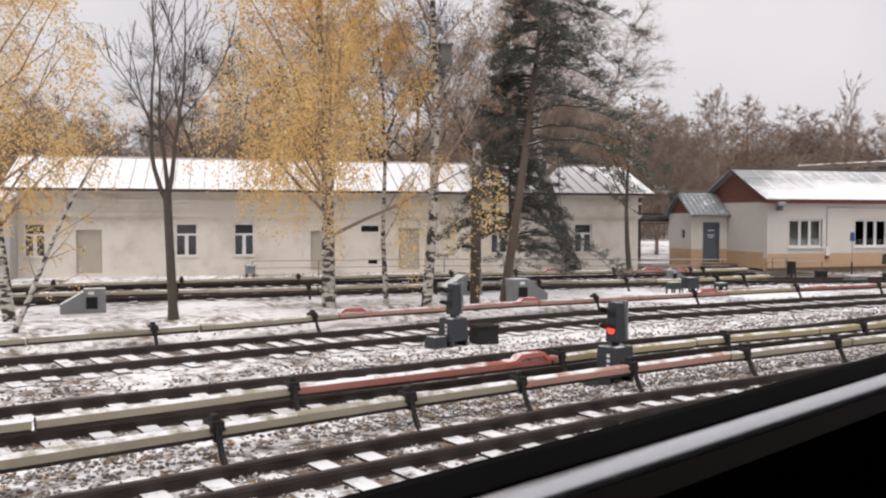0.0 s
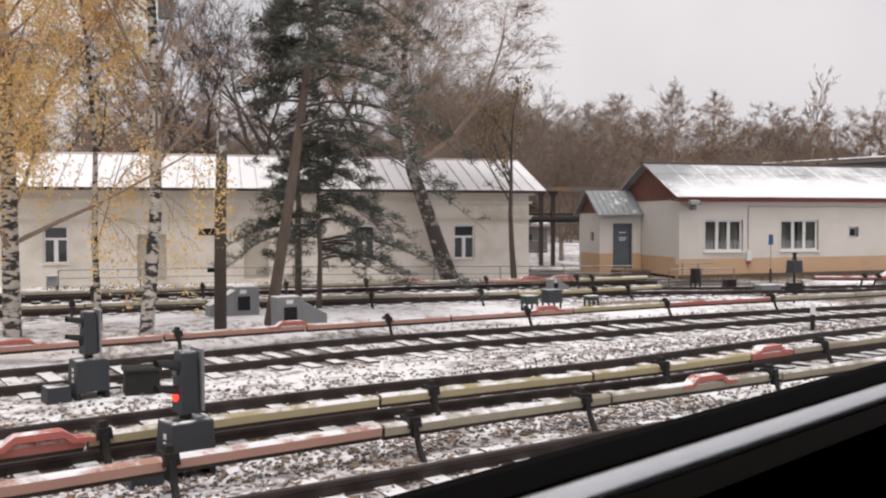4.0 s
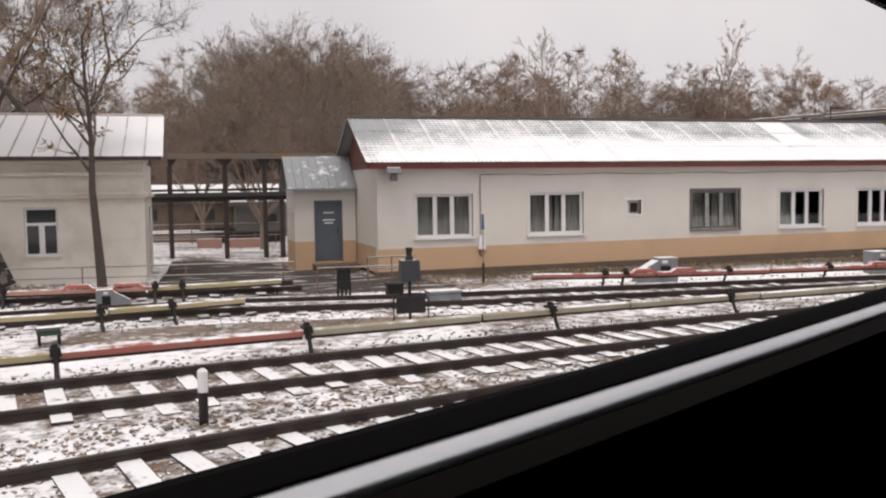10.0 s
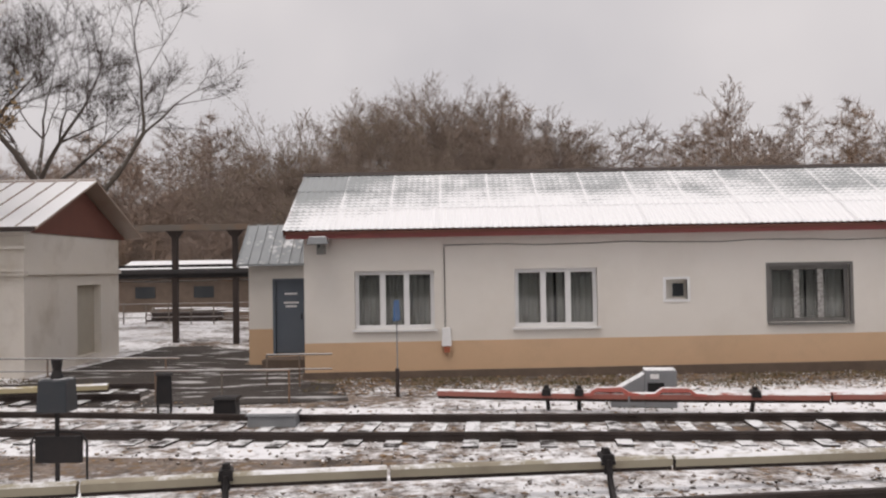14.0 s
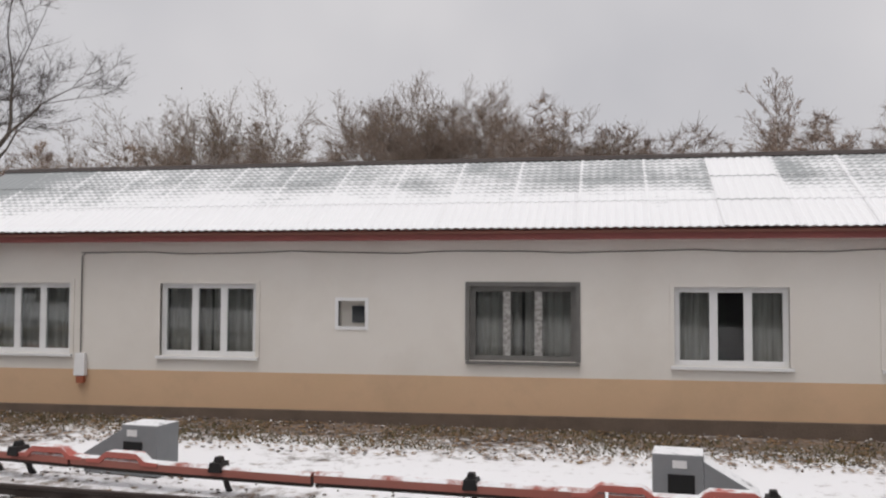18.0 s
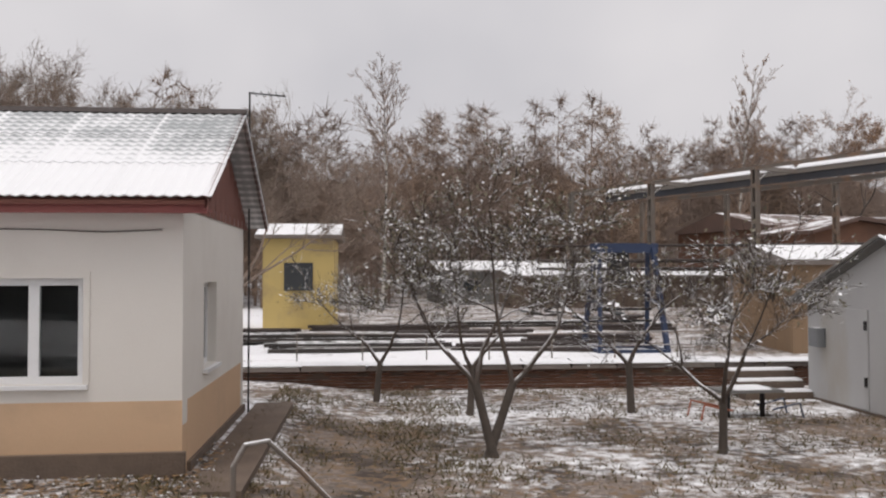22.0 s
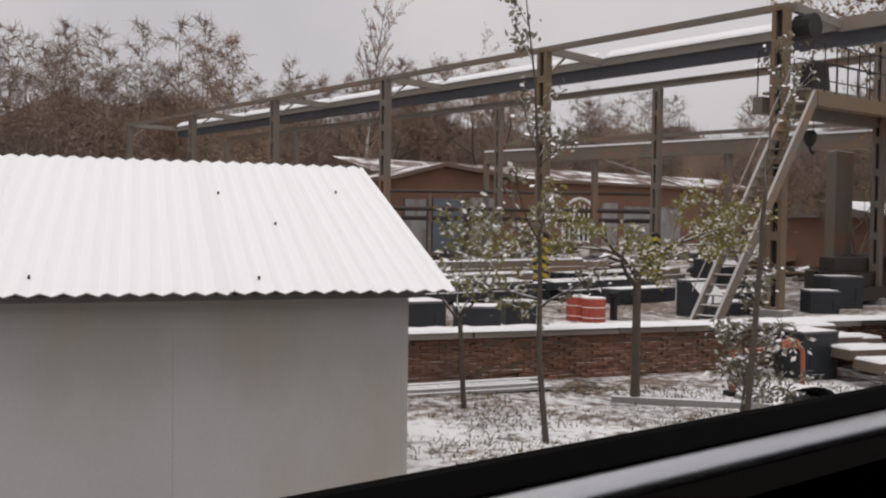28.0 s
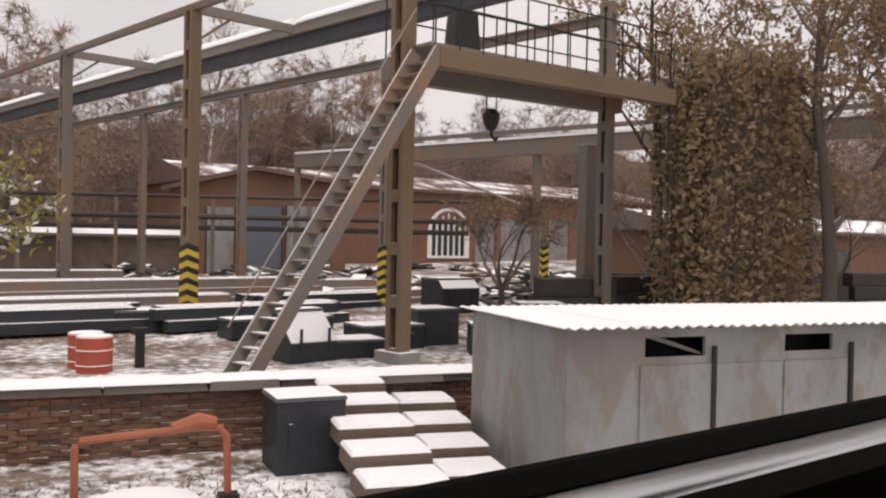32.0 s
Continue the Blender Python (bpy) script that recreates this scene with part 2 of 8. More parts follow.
def ground_material():
    """Thin patchy snow over crushed stone, dead leaves, mud and thin grass."""
    m = bpy.data.materials.new("snowy_ground")
    m.use_nodes = True
    n, l = m.node_tree.nodes, m.node_tree.links
    b = n["Principled BSDF"]
    geo = n.new("ShaderNodeNewGeometry")

    def tex(sc, detail, lo, hi, rough=0.6, dist=0.0):
        t = n.new("ShaderNodeTexNoise")
        t.inputs["Scale"].default_value = sc
        t.inputs["Detail"].default_value = detail
        t.inputs["Roughness"].default_value = rough
        t.inputs["Distortion"].default_value = dist
        l.new(geo.outputs["Position"], t.inputs["Vector"])
        r = n.new("ShaderNodeMapRange")
        r.inputs["From Min"].default_value, r.inputs["From Max"].default_value = lo, hi
        l.new(t.outputs["Fac"], r.inputs["Value"])
        return r.outputs["Result"]

    def mixed(fac, a, c, how='MIX'):
        x = n.new("ShaderNodeMix")
        x.data_type = 'RGBA'
        x.blend_type = how
        for s, v in ((0, fac), (6, a), (7, c)):
            if isinstance(v, (int, float)):
                x.inputs[s].default_value = v
            elif isinstance(v, tuple):
                x.inputs[s].default_value = (*v, 1)
            else:
                l.new(v, x.inputs[s])
        return x.outputs[2]

    vor = n.new("ShaderNodeTexVoronoi")
    vor.inputs["Scale"].default_value = 16.0
    l.new(geo.outputs["Position"], vor.inputs["Vector"])
    stone = mixed(vor.outputs["Color"], (0.11, 0.088, 0.073), (0.32, 0.26, 0.22))
    soil = mixed(tex(0.9, 5, 0.45, 0.62), stone, (0.055, 0.040, 0.031))
    leaf = mixed(tex(6.0, 5, 0.50, 0.60), soil, (0.20, 0.13, 0.075))
    att = n.new("ShaderNodeAttribute")
    att.attribute_name = "snow"
    amount = None
    for src, w, mid in ((tex(0.5, 4, 0, 1), 0.85, 0.5), (tex(4.5, 6, 0, 1, 0.62), 1.0, 0.5), (tex(19.0, 4, 0, 1, 0.6), 0.30, 0.5), (att.outputs["Fac"], 0.3, 0.0)):
        mm = n.new("ShaderNodeMath")
        mm.operation = 'MULTIPLY_ADD'
        l.new(src, mm.inputs[0])
        mm.inputs[1].default_value = w
        mm.inputs[2].default_value = -w * mid
        if amount is not None:
            ad = n.new("ShaderNodeMath")
            ad.operation = 'ADD'
            l.new(amount, ad.inputs[0])
            l.new(mm.outputs[0], ad.inputs[1])
            amount = ad.outputs[0]
        else:
            amount = mm.outputs[0]
    cut = n.new("ShaderNodeMapRange")
    cut.inputs["From Min"].default_value, cut.inputs["From Max"].default_value = -0.12, 0.13
    l.new(amount, cut.inputs["Value"])
    col = mixed(cut.outputs["Result"], leaf, (0.90, 0.90, 0.915))
    l.new(col, b.inputs["Base Color"])
    b.inputs["Roughness"].default_value = 0.85
    bp = n.new("ShaderNodeBump")
    bp.inputs["Strength"].default_value = 0.6
    bp.inputs["Distance"].default_value = 0.03
    l.new(cut.outputs["Result"], bp.inputs["Height"])
    l.new(bp.outputs["Normal"], b.inputs["Normal"])
    return m


def glass_material(name, tint=(0.05, 0.055, 0.06)):
    m = bpy.data.materials.new(name)
    m.use_nodes = True
    b = m.node_tree.nodes["Principled BSDF"]
    b.inputs["Base Color"].default_value = (*tint, 1)
    b.inputs["Roughness"].default_value = 0.06
    b.inputs["IOR"].default_value = 1.5
    return m


GROUND = ground_material()
WHITEWASH = mat("cream_plaster", (0.77, 0.735, 0.68), 0.9, color2=(0.72, 0.68, 0.62), scale=0.7, bump=0.15, bump_scale=60, stain=(0.50, 0.45, 0.38), stain_scale=0.6, stain_amt=0.18)
OLDWASH = mat("aged_cream_plaster", (0.79, 0.745, 0.68), 0.9, color2=(0.72, 0.655, 0.56), scale=0.5, bump=0.2, bump_scale=50, stain=(0.42, 0.36, 0.28), stain_scale=0.7, stain_amt=0.45)
OCHRE = mat("ochre_plinth_paint", (0.66, 0.45, 0.29), 0.88, color2=(0.60, 0.42, 0.26), scale=0.9, bump=0.15, bump_scale=60, stain=(0.40, 0.29, 0.20), stain_scale=1.1, stain_amt=0.25)
PLINTH = mat("damp_concrete_plinth", (0.17, 0.125, 0.095), 0.85, color2=(0.085, 0.063, 0.05), scale=2.0, bump=0.4, bump_scale=25)
REDWOOD = mat("red_brown_painted_boards", (0.215, 0.082, 0.06), 0.75, color2=(0.16, 0.066, 0.05), scale=1.2, bump=0.2, stretch=(1, 6, 1))
REDTRIM = mat("dark_red_fascia_paint", (0.28, 0.085, 0.075), 0.7, color2=(0.20, 0.06, 0.055), scale=1.5)
ROOF_SNOW = mat("snowy_corrugated_roof_sheet", (0.36, 0.38, 0.38), 0.7, color2=(0.28, 0.30, 0.30), scale=1.2, snow=0.93, snow_scale=0.55, bump=0.1)
ROOF_THIN = mat("thinly_snowed_slate_sheet", (0.38, 0.40, 0.40), 0.7, color2=(0.30, 0.32, 0.32), scale=1.5, snow=0.50, snow_scale=1.1, bump=0.1)
ROOF_TIN = mat("snowy_seamed_tin_roof", (0.42, 0.34, 0.28), 0.6, metal=0.2, color2=(0.33, 0.22, 0.16), scale=1.5, snow=0.92, snow_scale=0.8)
PORCH_ROOF = mat("weathered_zinc_porch_roof", (0.33, 0.35, 0.36), 0.6, color2=(0.22, 0.24, 0.25), scale=2.0, snow=0.12, snow_scale=2.0, metal=0.3)
PVC = mat("white_window_plastic", (0.82, 0.82, 0.82), 0.4, color2=(0.76, 0.76, 0.75), scale=3)
GREYWOOD = mat("grey_painted_window_wood", (0.17, 0.165, 0.155), 0.6, color2=(0.10, 0.098, 0.093), scale=6)
GLASS = glass_material("dark_window_glass")
CURTAIN = mat("grey_net_curtain", (0.74, 0.69, 0.62), 0.9, color2=(0.50, 0.46, 0.41), scale=6, mixw=1.0, stretch=(6, 1, 0.3))
BLUEDOOR = mat("slate_blue_steel_door", (0.12, 0.145, 0.175), 0.5, color2=(0.10, 0.12, 0.15), scale=2)
BEIGEDOOR = mat("grey_beige_door_paint", (0.50, 0.46, 0.38), 0.7, color2=(0.42, 0.38, 0.31), scale=2)
SHEDWALL = mat("grey_white_painted_sheet_wall", (0.53, 0.53, 0.525), 0.7, color2=(0.45, 0.45, 0.445), scale=0.5, stain=(0.40, 0.33, 0.22), stain_scale=0.5, stain_amt=0.5, stretch=(1, 1, 0.45))
HUTWALL = mat("grey_painted_steel_hut", (0.31, 0.305, 0.30), 0.6, color2=(0.21, 0.21, 0.212), scale=1.1, mixw=1.0, stain=(0.20, 0.155, 0.125), stain_scale=1.5, stain_amt=0.6, stain_from=0.52, stretch=(1, 1, 0.45), bump=0.1, bump_scale=12)
SHEDROOF = mat("snow_covered_wavy_roof", (0.45, 0.45, 0.44), 0.7, snow=0.985, snow_scale=2.5, color2=(0.3, 0.28, 0.26))
RAIL = mat("rusty_rail_steel", (0.062, 0.046, 0.040), 0.6, metal=0.3, color2=(0.040, 0.032, 0.030), scale=4, bump=0.2)
SLEEPER = mat("snowy_tarred_sleeper", (0.055, 0.045, 0.038), 0.9, snow=0.62, snow_scale=1.9, bump=0.3, var=0.2)
OLDSLEEPER = mat("dark_oily_sleeper", (0.045, 0.038, 0.033), 0.9, snow=0.42, snow_scale=2.2, bump=0.3, var=0.2)
CREAMCOVER = mat("cream_third_rail_cover", (0.40, 0.36, 0.27), 0.75, color2=(0.30, 0.27, 0.20), scale=1.0, snow=0.36, snow_scale=1.6, stain=(0.2, 0.16, 0.12), stain_scale=1.5, stain_amt=0.4)
YELLOWCOVER = mat("yellowed_third_rail_cover", (0.45, 0.38, 0.22), 0.75, color2=(0.36, 0.31, 0.20), scale=1.0, snow=0.36, snow_scale=2.0)
REDCOVER = mat("faded_red_third_rail_cover", (0.40, 0.13, 0.10), 0.75, color2=(0.36, 0.18, 0.15), scale=1.0, snow=0.42, snow_scale=2.0)
PINKCOVER = mat("faded_pink_third_rail_cover", (0.50, 0.28, 0.22), 0.75, color2=(0.40, 0.24, 0.19), scale=1.0, snow=0.42, snow_scale=2.0)
ORANGE = mat("orange_red_joint_paint", (0.56, 0.15, 0.12), 0.6, color2=(0.46, 0.17, 0.14), scale=3, snow=0.4, snow_scale=4)
BLACKIRON = mat("black_cast_iron", (0.022, 0.021, 0.022), 0.55, color2=(0.04, 0.032, 0.03), scale=5, metal=0.4)
DARKSTEEL = mat("dark_signal_housing", (0.035, 0.042, 0.05), 0.5, color2=(0.05, 0.05, 0.055), scale=5, snow=0.3, snow_scale=6)
GREYSTEEL = mat("grey_painted_steel", (0.24, 0.25, 0.26), 0.55, color2=(0.19, 0.20, 0.21), scale=3, snow=0.6, snow_scale=5)
LAMPGREY = mat("grey_lamp_post_paint", (0.20, 0.195, 0.18), 0.5, color2=(0.16, 0.155, 0.145), scale=2)
GANTRY = mat("weathered_gantry_steel", (0.20, 0.165, 0.135), 0.75, metal=0.2, color2=(0.15, 0.145, 0.14), scale=0.8, snow=0.8, snow_scale=2.0, stain=(0.30, 0.15, 0.07), stain_scale=0.7, stain_amt=0.6)
GANTRY_RUST = mat("ochre_rusty_gantry_steel", (0.20, 0.135, 0.08), 0.8, metal=0.1, color2=(0.14, 0.115, 0.095), scale=1.0, snow=0.6, snow_scale=2.0)
BRICK = mat("dark_red_brick", (0.235, 0.112, 0.07), 0.9, color2=(0.14, 0.077, 0.054), scale=1.2, mixw=0.9, bump=0.3, var=0.25, snow=0.5, snow_scale=4)
MORTAR = mat("grey_mortar", (0.16, 0.115, 0.09), 0.95, bump=0.3)
COPING = mat("snow_covered_wall_coping", (0.20, 0.17, 0.15), 0.9, snow=0.97, snow_scale=1.5)
CONCRETE = mat("snowed_concrete_slab", (0.30, 0.29, 0.28), 0.9, color2=(0.2, 0.19, 0.18), scale=2, snow=0.95, snow_scale=2.0, bump=0.2)
SNOW = mat("fresh_snow", (0.92, 0.925, 0.94), 0.8, color2=(0.85, 0.855, 0.87), scale=2, mixw=0.6, bump=0.3, bump_scale=15)
BLACKBOX = mat("black_painted_steel_box", (0.018, 0.022, 0.027), 0.5, color2=(0.03, 0.035, 0.04), scale=4, snow=0.93, snow_scale=3)
YELLOWPAINT = mat("yellow_painted_wall", (0.60, 0.45, 0.17), 0.85, color2=(0.52, 0.40, 0.17), scale=1, stain=(0.30, 0.22, 0.13), stain_scale=0.8, stain_amt=0.5)
OCHREWALL = mat("brown_ochre_boarded_wall", (0.30, 0.20, 0.12), 0.85, color2=(0.22, 0.15, 0.10), scale=1.2, stretch=(3, 3, 0.4))
TRUNK = mat("dark_tree_bark", (0.10, 0.08, 0.065), 0.95, color2=(0.06, 0.05, 0.042), scale=6, bump=0.5, bump_scale=25, snow=0.25, snow_scale=5)
TWIG = mat("grey_brown_twigs", (0.17, 0.125, 0.10), 0.95, color2=(0.12, 0.09, 0.073), scale=3, snow=0.15, snow_scale=5)
# Paler than near bark: the haze of distance is put into this colour.
FOREST = mat("far_bare_woods_hazed", (0.32, 0.24, 0.19), 0.95, color2=(0.24, 0.19, 0.165), scale=0.10, mixw=1.0, stain=(0.40, 0.27, 0.17), stain_scale=0.07, stain_amt=0.6)
BIRCHBARK = mat("birch_bark", (0.66, 0.62, 0.56), 0.85, color2=(0.50, 0.46, 0.41), scale=3.0, mixw=1.0, stretch=(1, 1, 2.6), bump=0.3, stain=(0.022, 0.02, 0.019), stain_scale=4.2, stain_amt=0.95, stain_from=0.485)
YELLOWLEAF = mat("yellow_birch_leaves", (0.90, 0.67, 0.32), 0.8, color2=(0.78, 0.53, 0.24), scale=1.5)
BIRCHTWIG = mat("pale_brown_birch_twigs", (0.34, 0.26, 0.20), 0.95, color2=(0.25, 0.19, 0.145), scale=3, snow=0.1)
SHRUBTWIG = mat("pale_grey_shrub_twigs", (0.27, 0.21, 0.17), 0.95, color2=(0.20, 0.155, 0.125), scale=2)
RUSSETLEAF = mat("withered_russet_leaves", (0.46, 0.30, 0.19), 0.85, color2=(0.34, 0.22, 0.15), scale=1.5)
OAKLEAF = mat("brown_oak_leaves", (0.36, 0.25, 0.14), 0.85, color2=(0.27, 0.18, 0.10), scale=1.5)
BUSHLEAF = mat("withered_olive_leaves", (0.22, 0.19, 0.13), 0.85, color2=(0.28, 0.21, 0.14), scale=1.5, snow=0.15, snow_scale=9)
PALELEAF = mat("snow_dusted_pale_leaves", (0.20, 0.19, 0.13), 0.85, color2=(0.30, 0.25, 0.17), scale=1.5, snow=0.75, snow_scale=9)
VINELEAF = mat("withered_vine_leaves", (0.40, 0.30, 0.19), 0.9, color2=(0.25, 0.19, 0.12), scale=0.8, mixw=0.9)
GREENLEAF = mat("olive_yellow_leaves", (0.30, 0.27, 0.08), 0.85, color2=(0.22, 0.2, 0.07), scale=1.5, snow=0.5, snow_scale=9)
NEEDLE = mat("dark_pine_needles", (0.085, 0.095, 0.075), 0.85, color2=(0.13, 0.13, 0.105), scale=1.2, snow=0.20, snow_scale=6)
SILLBLACK = mat("black_rubber_window_seal", (0.018, 0.017, 0.016), 0.8, color2=(0.012, 0.011, 0.011))
SILLMETAL = mat("brushed_aluminium_sill_strip", (0.74, 0.75, 0.77), 0.27, metal=0.9, color2=(0.60, 0.61, 0.63), scale=2.0, stretch=(1, 1, 8))
RUSTRED = mat("rusty_red_pipe_paint", (0.40, 0.12, 0.06), 0.7, color2=(0.28, 0.11, 0.07), scale=4)
SIGNBLUE = mat("blue_enamel_plate", (0.05, 0.15, 0.34), 0.45, color2=(0.04, 0.12, 0.28), scale=5)
BLUEPAINT = mat("blue_painted_steel", (0.022, 0.038, 0.09), 0.55, color2=(0.022, 0.034, 0.07), scale=3, snow=0.3)
WETASPHALT = mat("worn_wet_asphalt", (0.042, 0.034, 0.029), 0.9, color2=(0.07, 0.058, 0.05), scale=0.6, mixw=0.8, bump=0.3, stain=(0.62, 0.61, 0.60), stain_scale=1.4, stain_amt=0.7, stain_from=0.56, stretch=(0.5, 1.6, 1))
# Flat black standing in for the shade inside holes and openings.
MATBLACK = mat("black_for_unlit_depth", (0.012, 0.012, 0.012), 0.9)

SILLBLACK.node_tree.nodes["Principled BSDF"].inputs["Specular IOR Level"].default_value = 0.02
OLDBIRCH = mat("old_dark_birch_bark", (0.40, 0.37, 0.33), 0.9, color2=(0.20, 0.18, 0.16), scale=3.2, mixw=1.0, stretch=(1, 1, 1.6), bump=0.5, stain=(0.045, 0.038, 0.034), stain_scale=3.0, stain_amt=0.95, stain_from=0.44)
REDBOX = mat("bright_red_painted_drum", (0.48, 0.085, 0.05), 0.6, color2=(0.40, 0.08, 0.05), scale=3, snow=0.9, stain=(0.25, 0.07, 0.05), stain_scale=2, stain_amt=0.4)
PATCHLATTICE = mat("peeling_pale_window_wood", (0.50, 0.49, 0.47), 0.7, color2=(0.16, 0.15, 0.14), scale=14, mixw=1.0)


def thin_snow_roof():
    """Grey wavy sheet with thin snow: caught in the waves and at the laps, thicker towards the eave."""
    m = bpy.data.materials.new("thinly_snowed_wavy_sheet")
    m.use_nodes = True
    n, l = m.node_tree.nodes, m.node_tree.links
    b = n["Principled BSDF"]
    b.inputs["Roughness"].default_value = 0.7
    tc, geo = n.new("ShaderNodeTexCoord"), n.new("ShaderNodeNewGeometry")
    so, sg = n.new("ShaderNodeSeparateXYZ"), n.new("ShaderNodeSeparateXYZ")
    l.new(tc.outputs["Object"], so.inputs[0])
    l.new(geo.outputs["Position"], sg.inputs[0])

    def op(kind, a, c=0.0, clamp=False):
        x = n.new("ShaderNodeMath")
        x.operation, x.use_clamp = kind, clamp
        for s, v in ((0, a), (1, c)):
            if isinstance(v, (int, float)):
                x.inputs[s].default_value = v
            else:
                l.new(v, x.inputs[s])
        return x.outputs[0]

    def ramp(v, a, c, p, q):
        r = n.new("ShaderNodeMapRange")
        for s, k in zip(("From Min", "From Max", "To Min", "To Max"), (a, c, p, q)):
            r.inputs[s].default_value = k
        l.new(v, r.inputs["Value"])
        return r.outputs["Result"]

    across = op('SINE', op('MULTIPLY', so.outputs["X"], 2 * math.pi * 8 / 1.2))
    along = op('SINE', op('MULTIPLY', so.outputs["Y"], 2 * math.pi / 0.18))
    ns = n.new("ShaderNodeTexNoise")
    ns.inputs["Scale"].default_value = 0.8
    ns.inputs["Detail"].default_value = 7.0
    ns.inputs["Roughness"].default_value = 0.7
    l.new(geo.outputs["Position"], ns.inputs["Vector"])
    lap = ramp(so.outputs["X"], 0.03, 0.08, 0.34, 0.0)
    amount = op('ADD', ramp(sg.outputs["Y"], 37.6, 39.0, 0.62, 0.02), ramp(ns.outputs["Fac"], 0.3, 0.7, 0.05, 0.62))
    amount = op('ADD', op('ADD', amount, lap), op('ADD', op('MULTIPLY', across, -0.05), op('MULTIPLY', along, 0.15)))
    amount = op('ADD', amount, ramp(sg.outputs["X"], 30.0, 32.5, -0.45, 0.0))
    f = ramp(amount, 0.22, 0.62, 0.0, 1.0)
    mx = n.new("ShaderNodeMix")
    mx.data_type = 'RGBA'
    l.new(f, mx.inputs[0])
    mx.inputs[6].default_value = (0.33, 0.35, 0.355, 1)
    mx.inputs[7].default_value = (0.88, 0.885, 0.895, 1)
    l.new(mx.outputs[2], b.inputs["Base Color"])
    return m


ROOF_THIN = thin_snow_roof()


def see_through_leaf(m, share=0.45):
    """Thin leaves let some of the sky's light through."""
    n, l = m.node_tree.nodes, m.node_tree.links
    b, o = n["Principled BSDF"], n["Material Output"]
    tr, mx = n.new("ShaderNodeBsdfTranslucent"), n.new("ShaderNodeMixShader")
    l.new(b.inputs["Base Color"].links[0].from_socket, tr.inputs["Color"])
    mx.inputs[0].default_value = share
    l.new(b.outputs[0], mx.inputs[1])
    l.new(tr.outputs[0], mx.inputs[2])
    l.new(mx.outputs[0], o.inputs["Surface"])


for m in (YELLOWLEAF, RUSSETLEAF, BUSHLEAF, OAKLEAF, GREENLEAF, VINELEAF):
    see_through_leaf(m)


def stone_material():
    m = mat("crushed_stone", (0.29, 0.24, 0.205), 0.9, color2=(0.14, 0.113, 0.095), scale=6, mixw=0.8, snow=0.34, snow_scale=4)
    n, l = m.node_tree.nodes, m.node_tree.links
    b = n["Principled BSDF"]
    geo, hv, mr = n.new("ShaderNodeNewGeometry"), n.new("ShaderNodeHueSaturation"), n.new("ShaderNodeMapRange")
    mr.inputs["To Min"].default_value, mr.inputs["To Max"].default_value = 0.45, 1.3
    l.new(geo.outputs["Random Per Island"], mr.inputs["Value"])
    l.new(mr.outputs["Result"], hv.inputs["Value"])
    l.new(b.inputs["Base Color"].links[0].from_socket, hv.inputs["Color"])
    l.new(hv.outputs["Color"], b.inputs["Base Color"])
    return m


STONE = stone_material()
DEADLEAF = mat("fallen_brown_leaves", (0.42, 0.27, 0.14), 0.9, color2=(0.24, 0.14, 0.07), scale=7, mixw=1.0)

# ---- ground ----


def ground_sheet():
    xs = [-900, -400, -150, -60] + [-30 + 1.0 * i for i in range(0, 151)] + [130, 150, 190, 300, 600, 900]
    ys = [-900, -300, -80, -20] + [-4 + 1.0 * i for i in range(0, 51)] + [WALL_Y, WALL_Y + 0.02] + [48 + 1.5 * i for i in range(0, 40)] + [112, 120, 130, 150, 200, 400, 900]
    verts = [(x, y, land(x, y)) for y in ys for x in xs]
    nx = len(xs)
    faces = [(j * nx + i, j * nx + i + 1, (j + 1) * nx + i + 1, (j + 1) * nx + i) for j in range(len(ys) - 1) for i in range(nx - 1)]
    me = bpy.data.meshes.new("ground")
    me.from_pydata(verts, [], faces)
    me.materials.append(GROUND)
    at = me.attributes.new("snow", 'FLOAT', 'POINT')
    vals = []
    for x, y, z in verts:
        s = 0.06 if x > 24 else 0.25
        if 21 < y < 36 and x < 30:
            s = 0.42
        if 31.5 < y < 35.2 and 31 < x < 52:
            s = 0.72 if x > 34 else 0.0
        if 35.2 <= y < 37.8 and 28 < x < 52:
            s = -0.9 if y > 36.1 else 0.0
        if 43 < y < 47 and x > 50:
            s = -0.15
        if x > 51 and 34 < y < 43:
            s = -0.95 if x < 53.2 else (-0.3 if x < 57.5 else -0.2 if x < 60.4 else -0.8 if y > 37.5 and x < 63 else -0.25)
        if y > 50 and x < 52:
            s = 0.85 if x > 44 else 0.2
        if 22 < x < 33 and 28.5 < y < 34.5:
            s = -0.5
        if 24 < x < 32 and 34.5 < y < 46:
            s = -0.45
        if y > WALL_Y and x > 49:
            s = 0.7 if x < 62 and y < 60 else (0.10 if y < 50 else -0.25)
        if 70.6 < x < 90 and 38 < y < 46:
            s = 0.3
        vals.append(s)
    at.data.foreach_set("value", vals)
    for p in me.polygons:
        p.use_smooth = True
    me.update()
    tagged(new("ground", me), "patchy snow over crushed stone, mud and dead leaves", kind="structure")


ground_sheet()

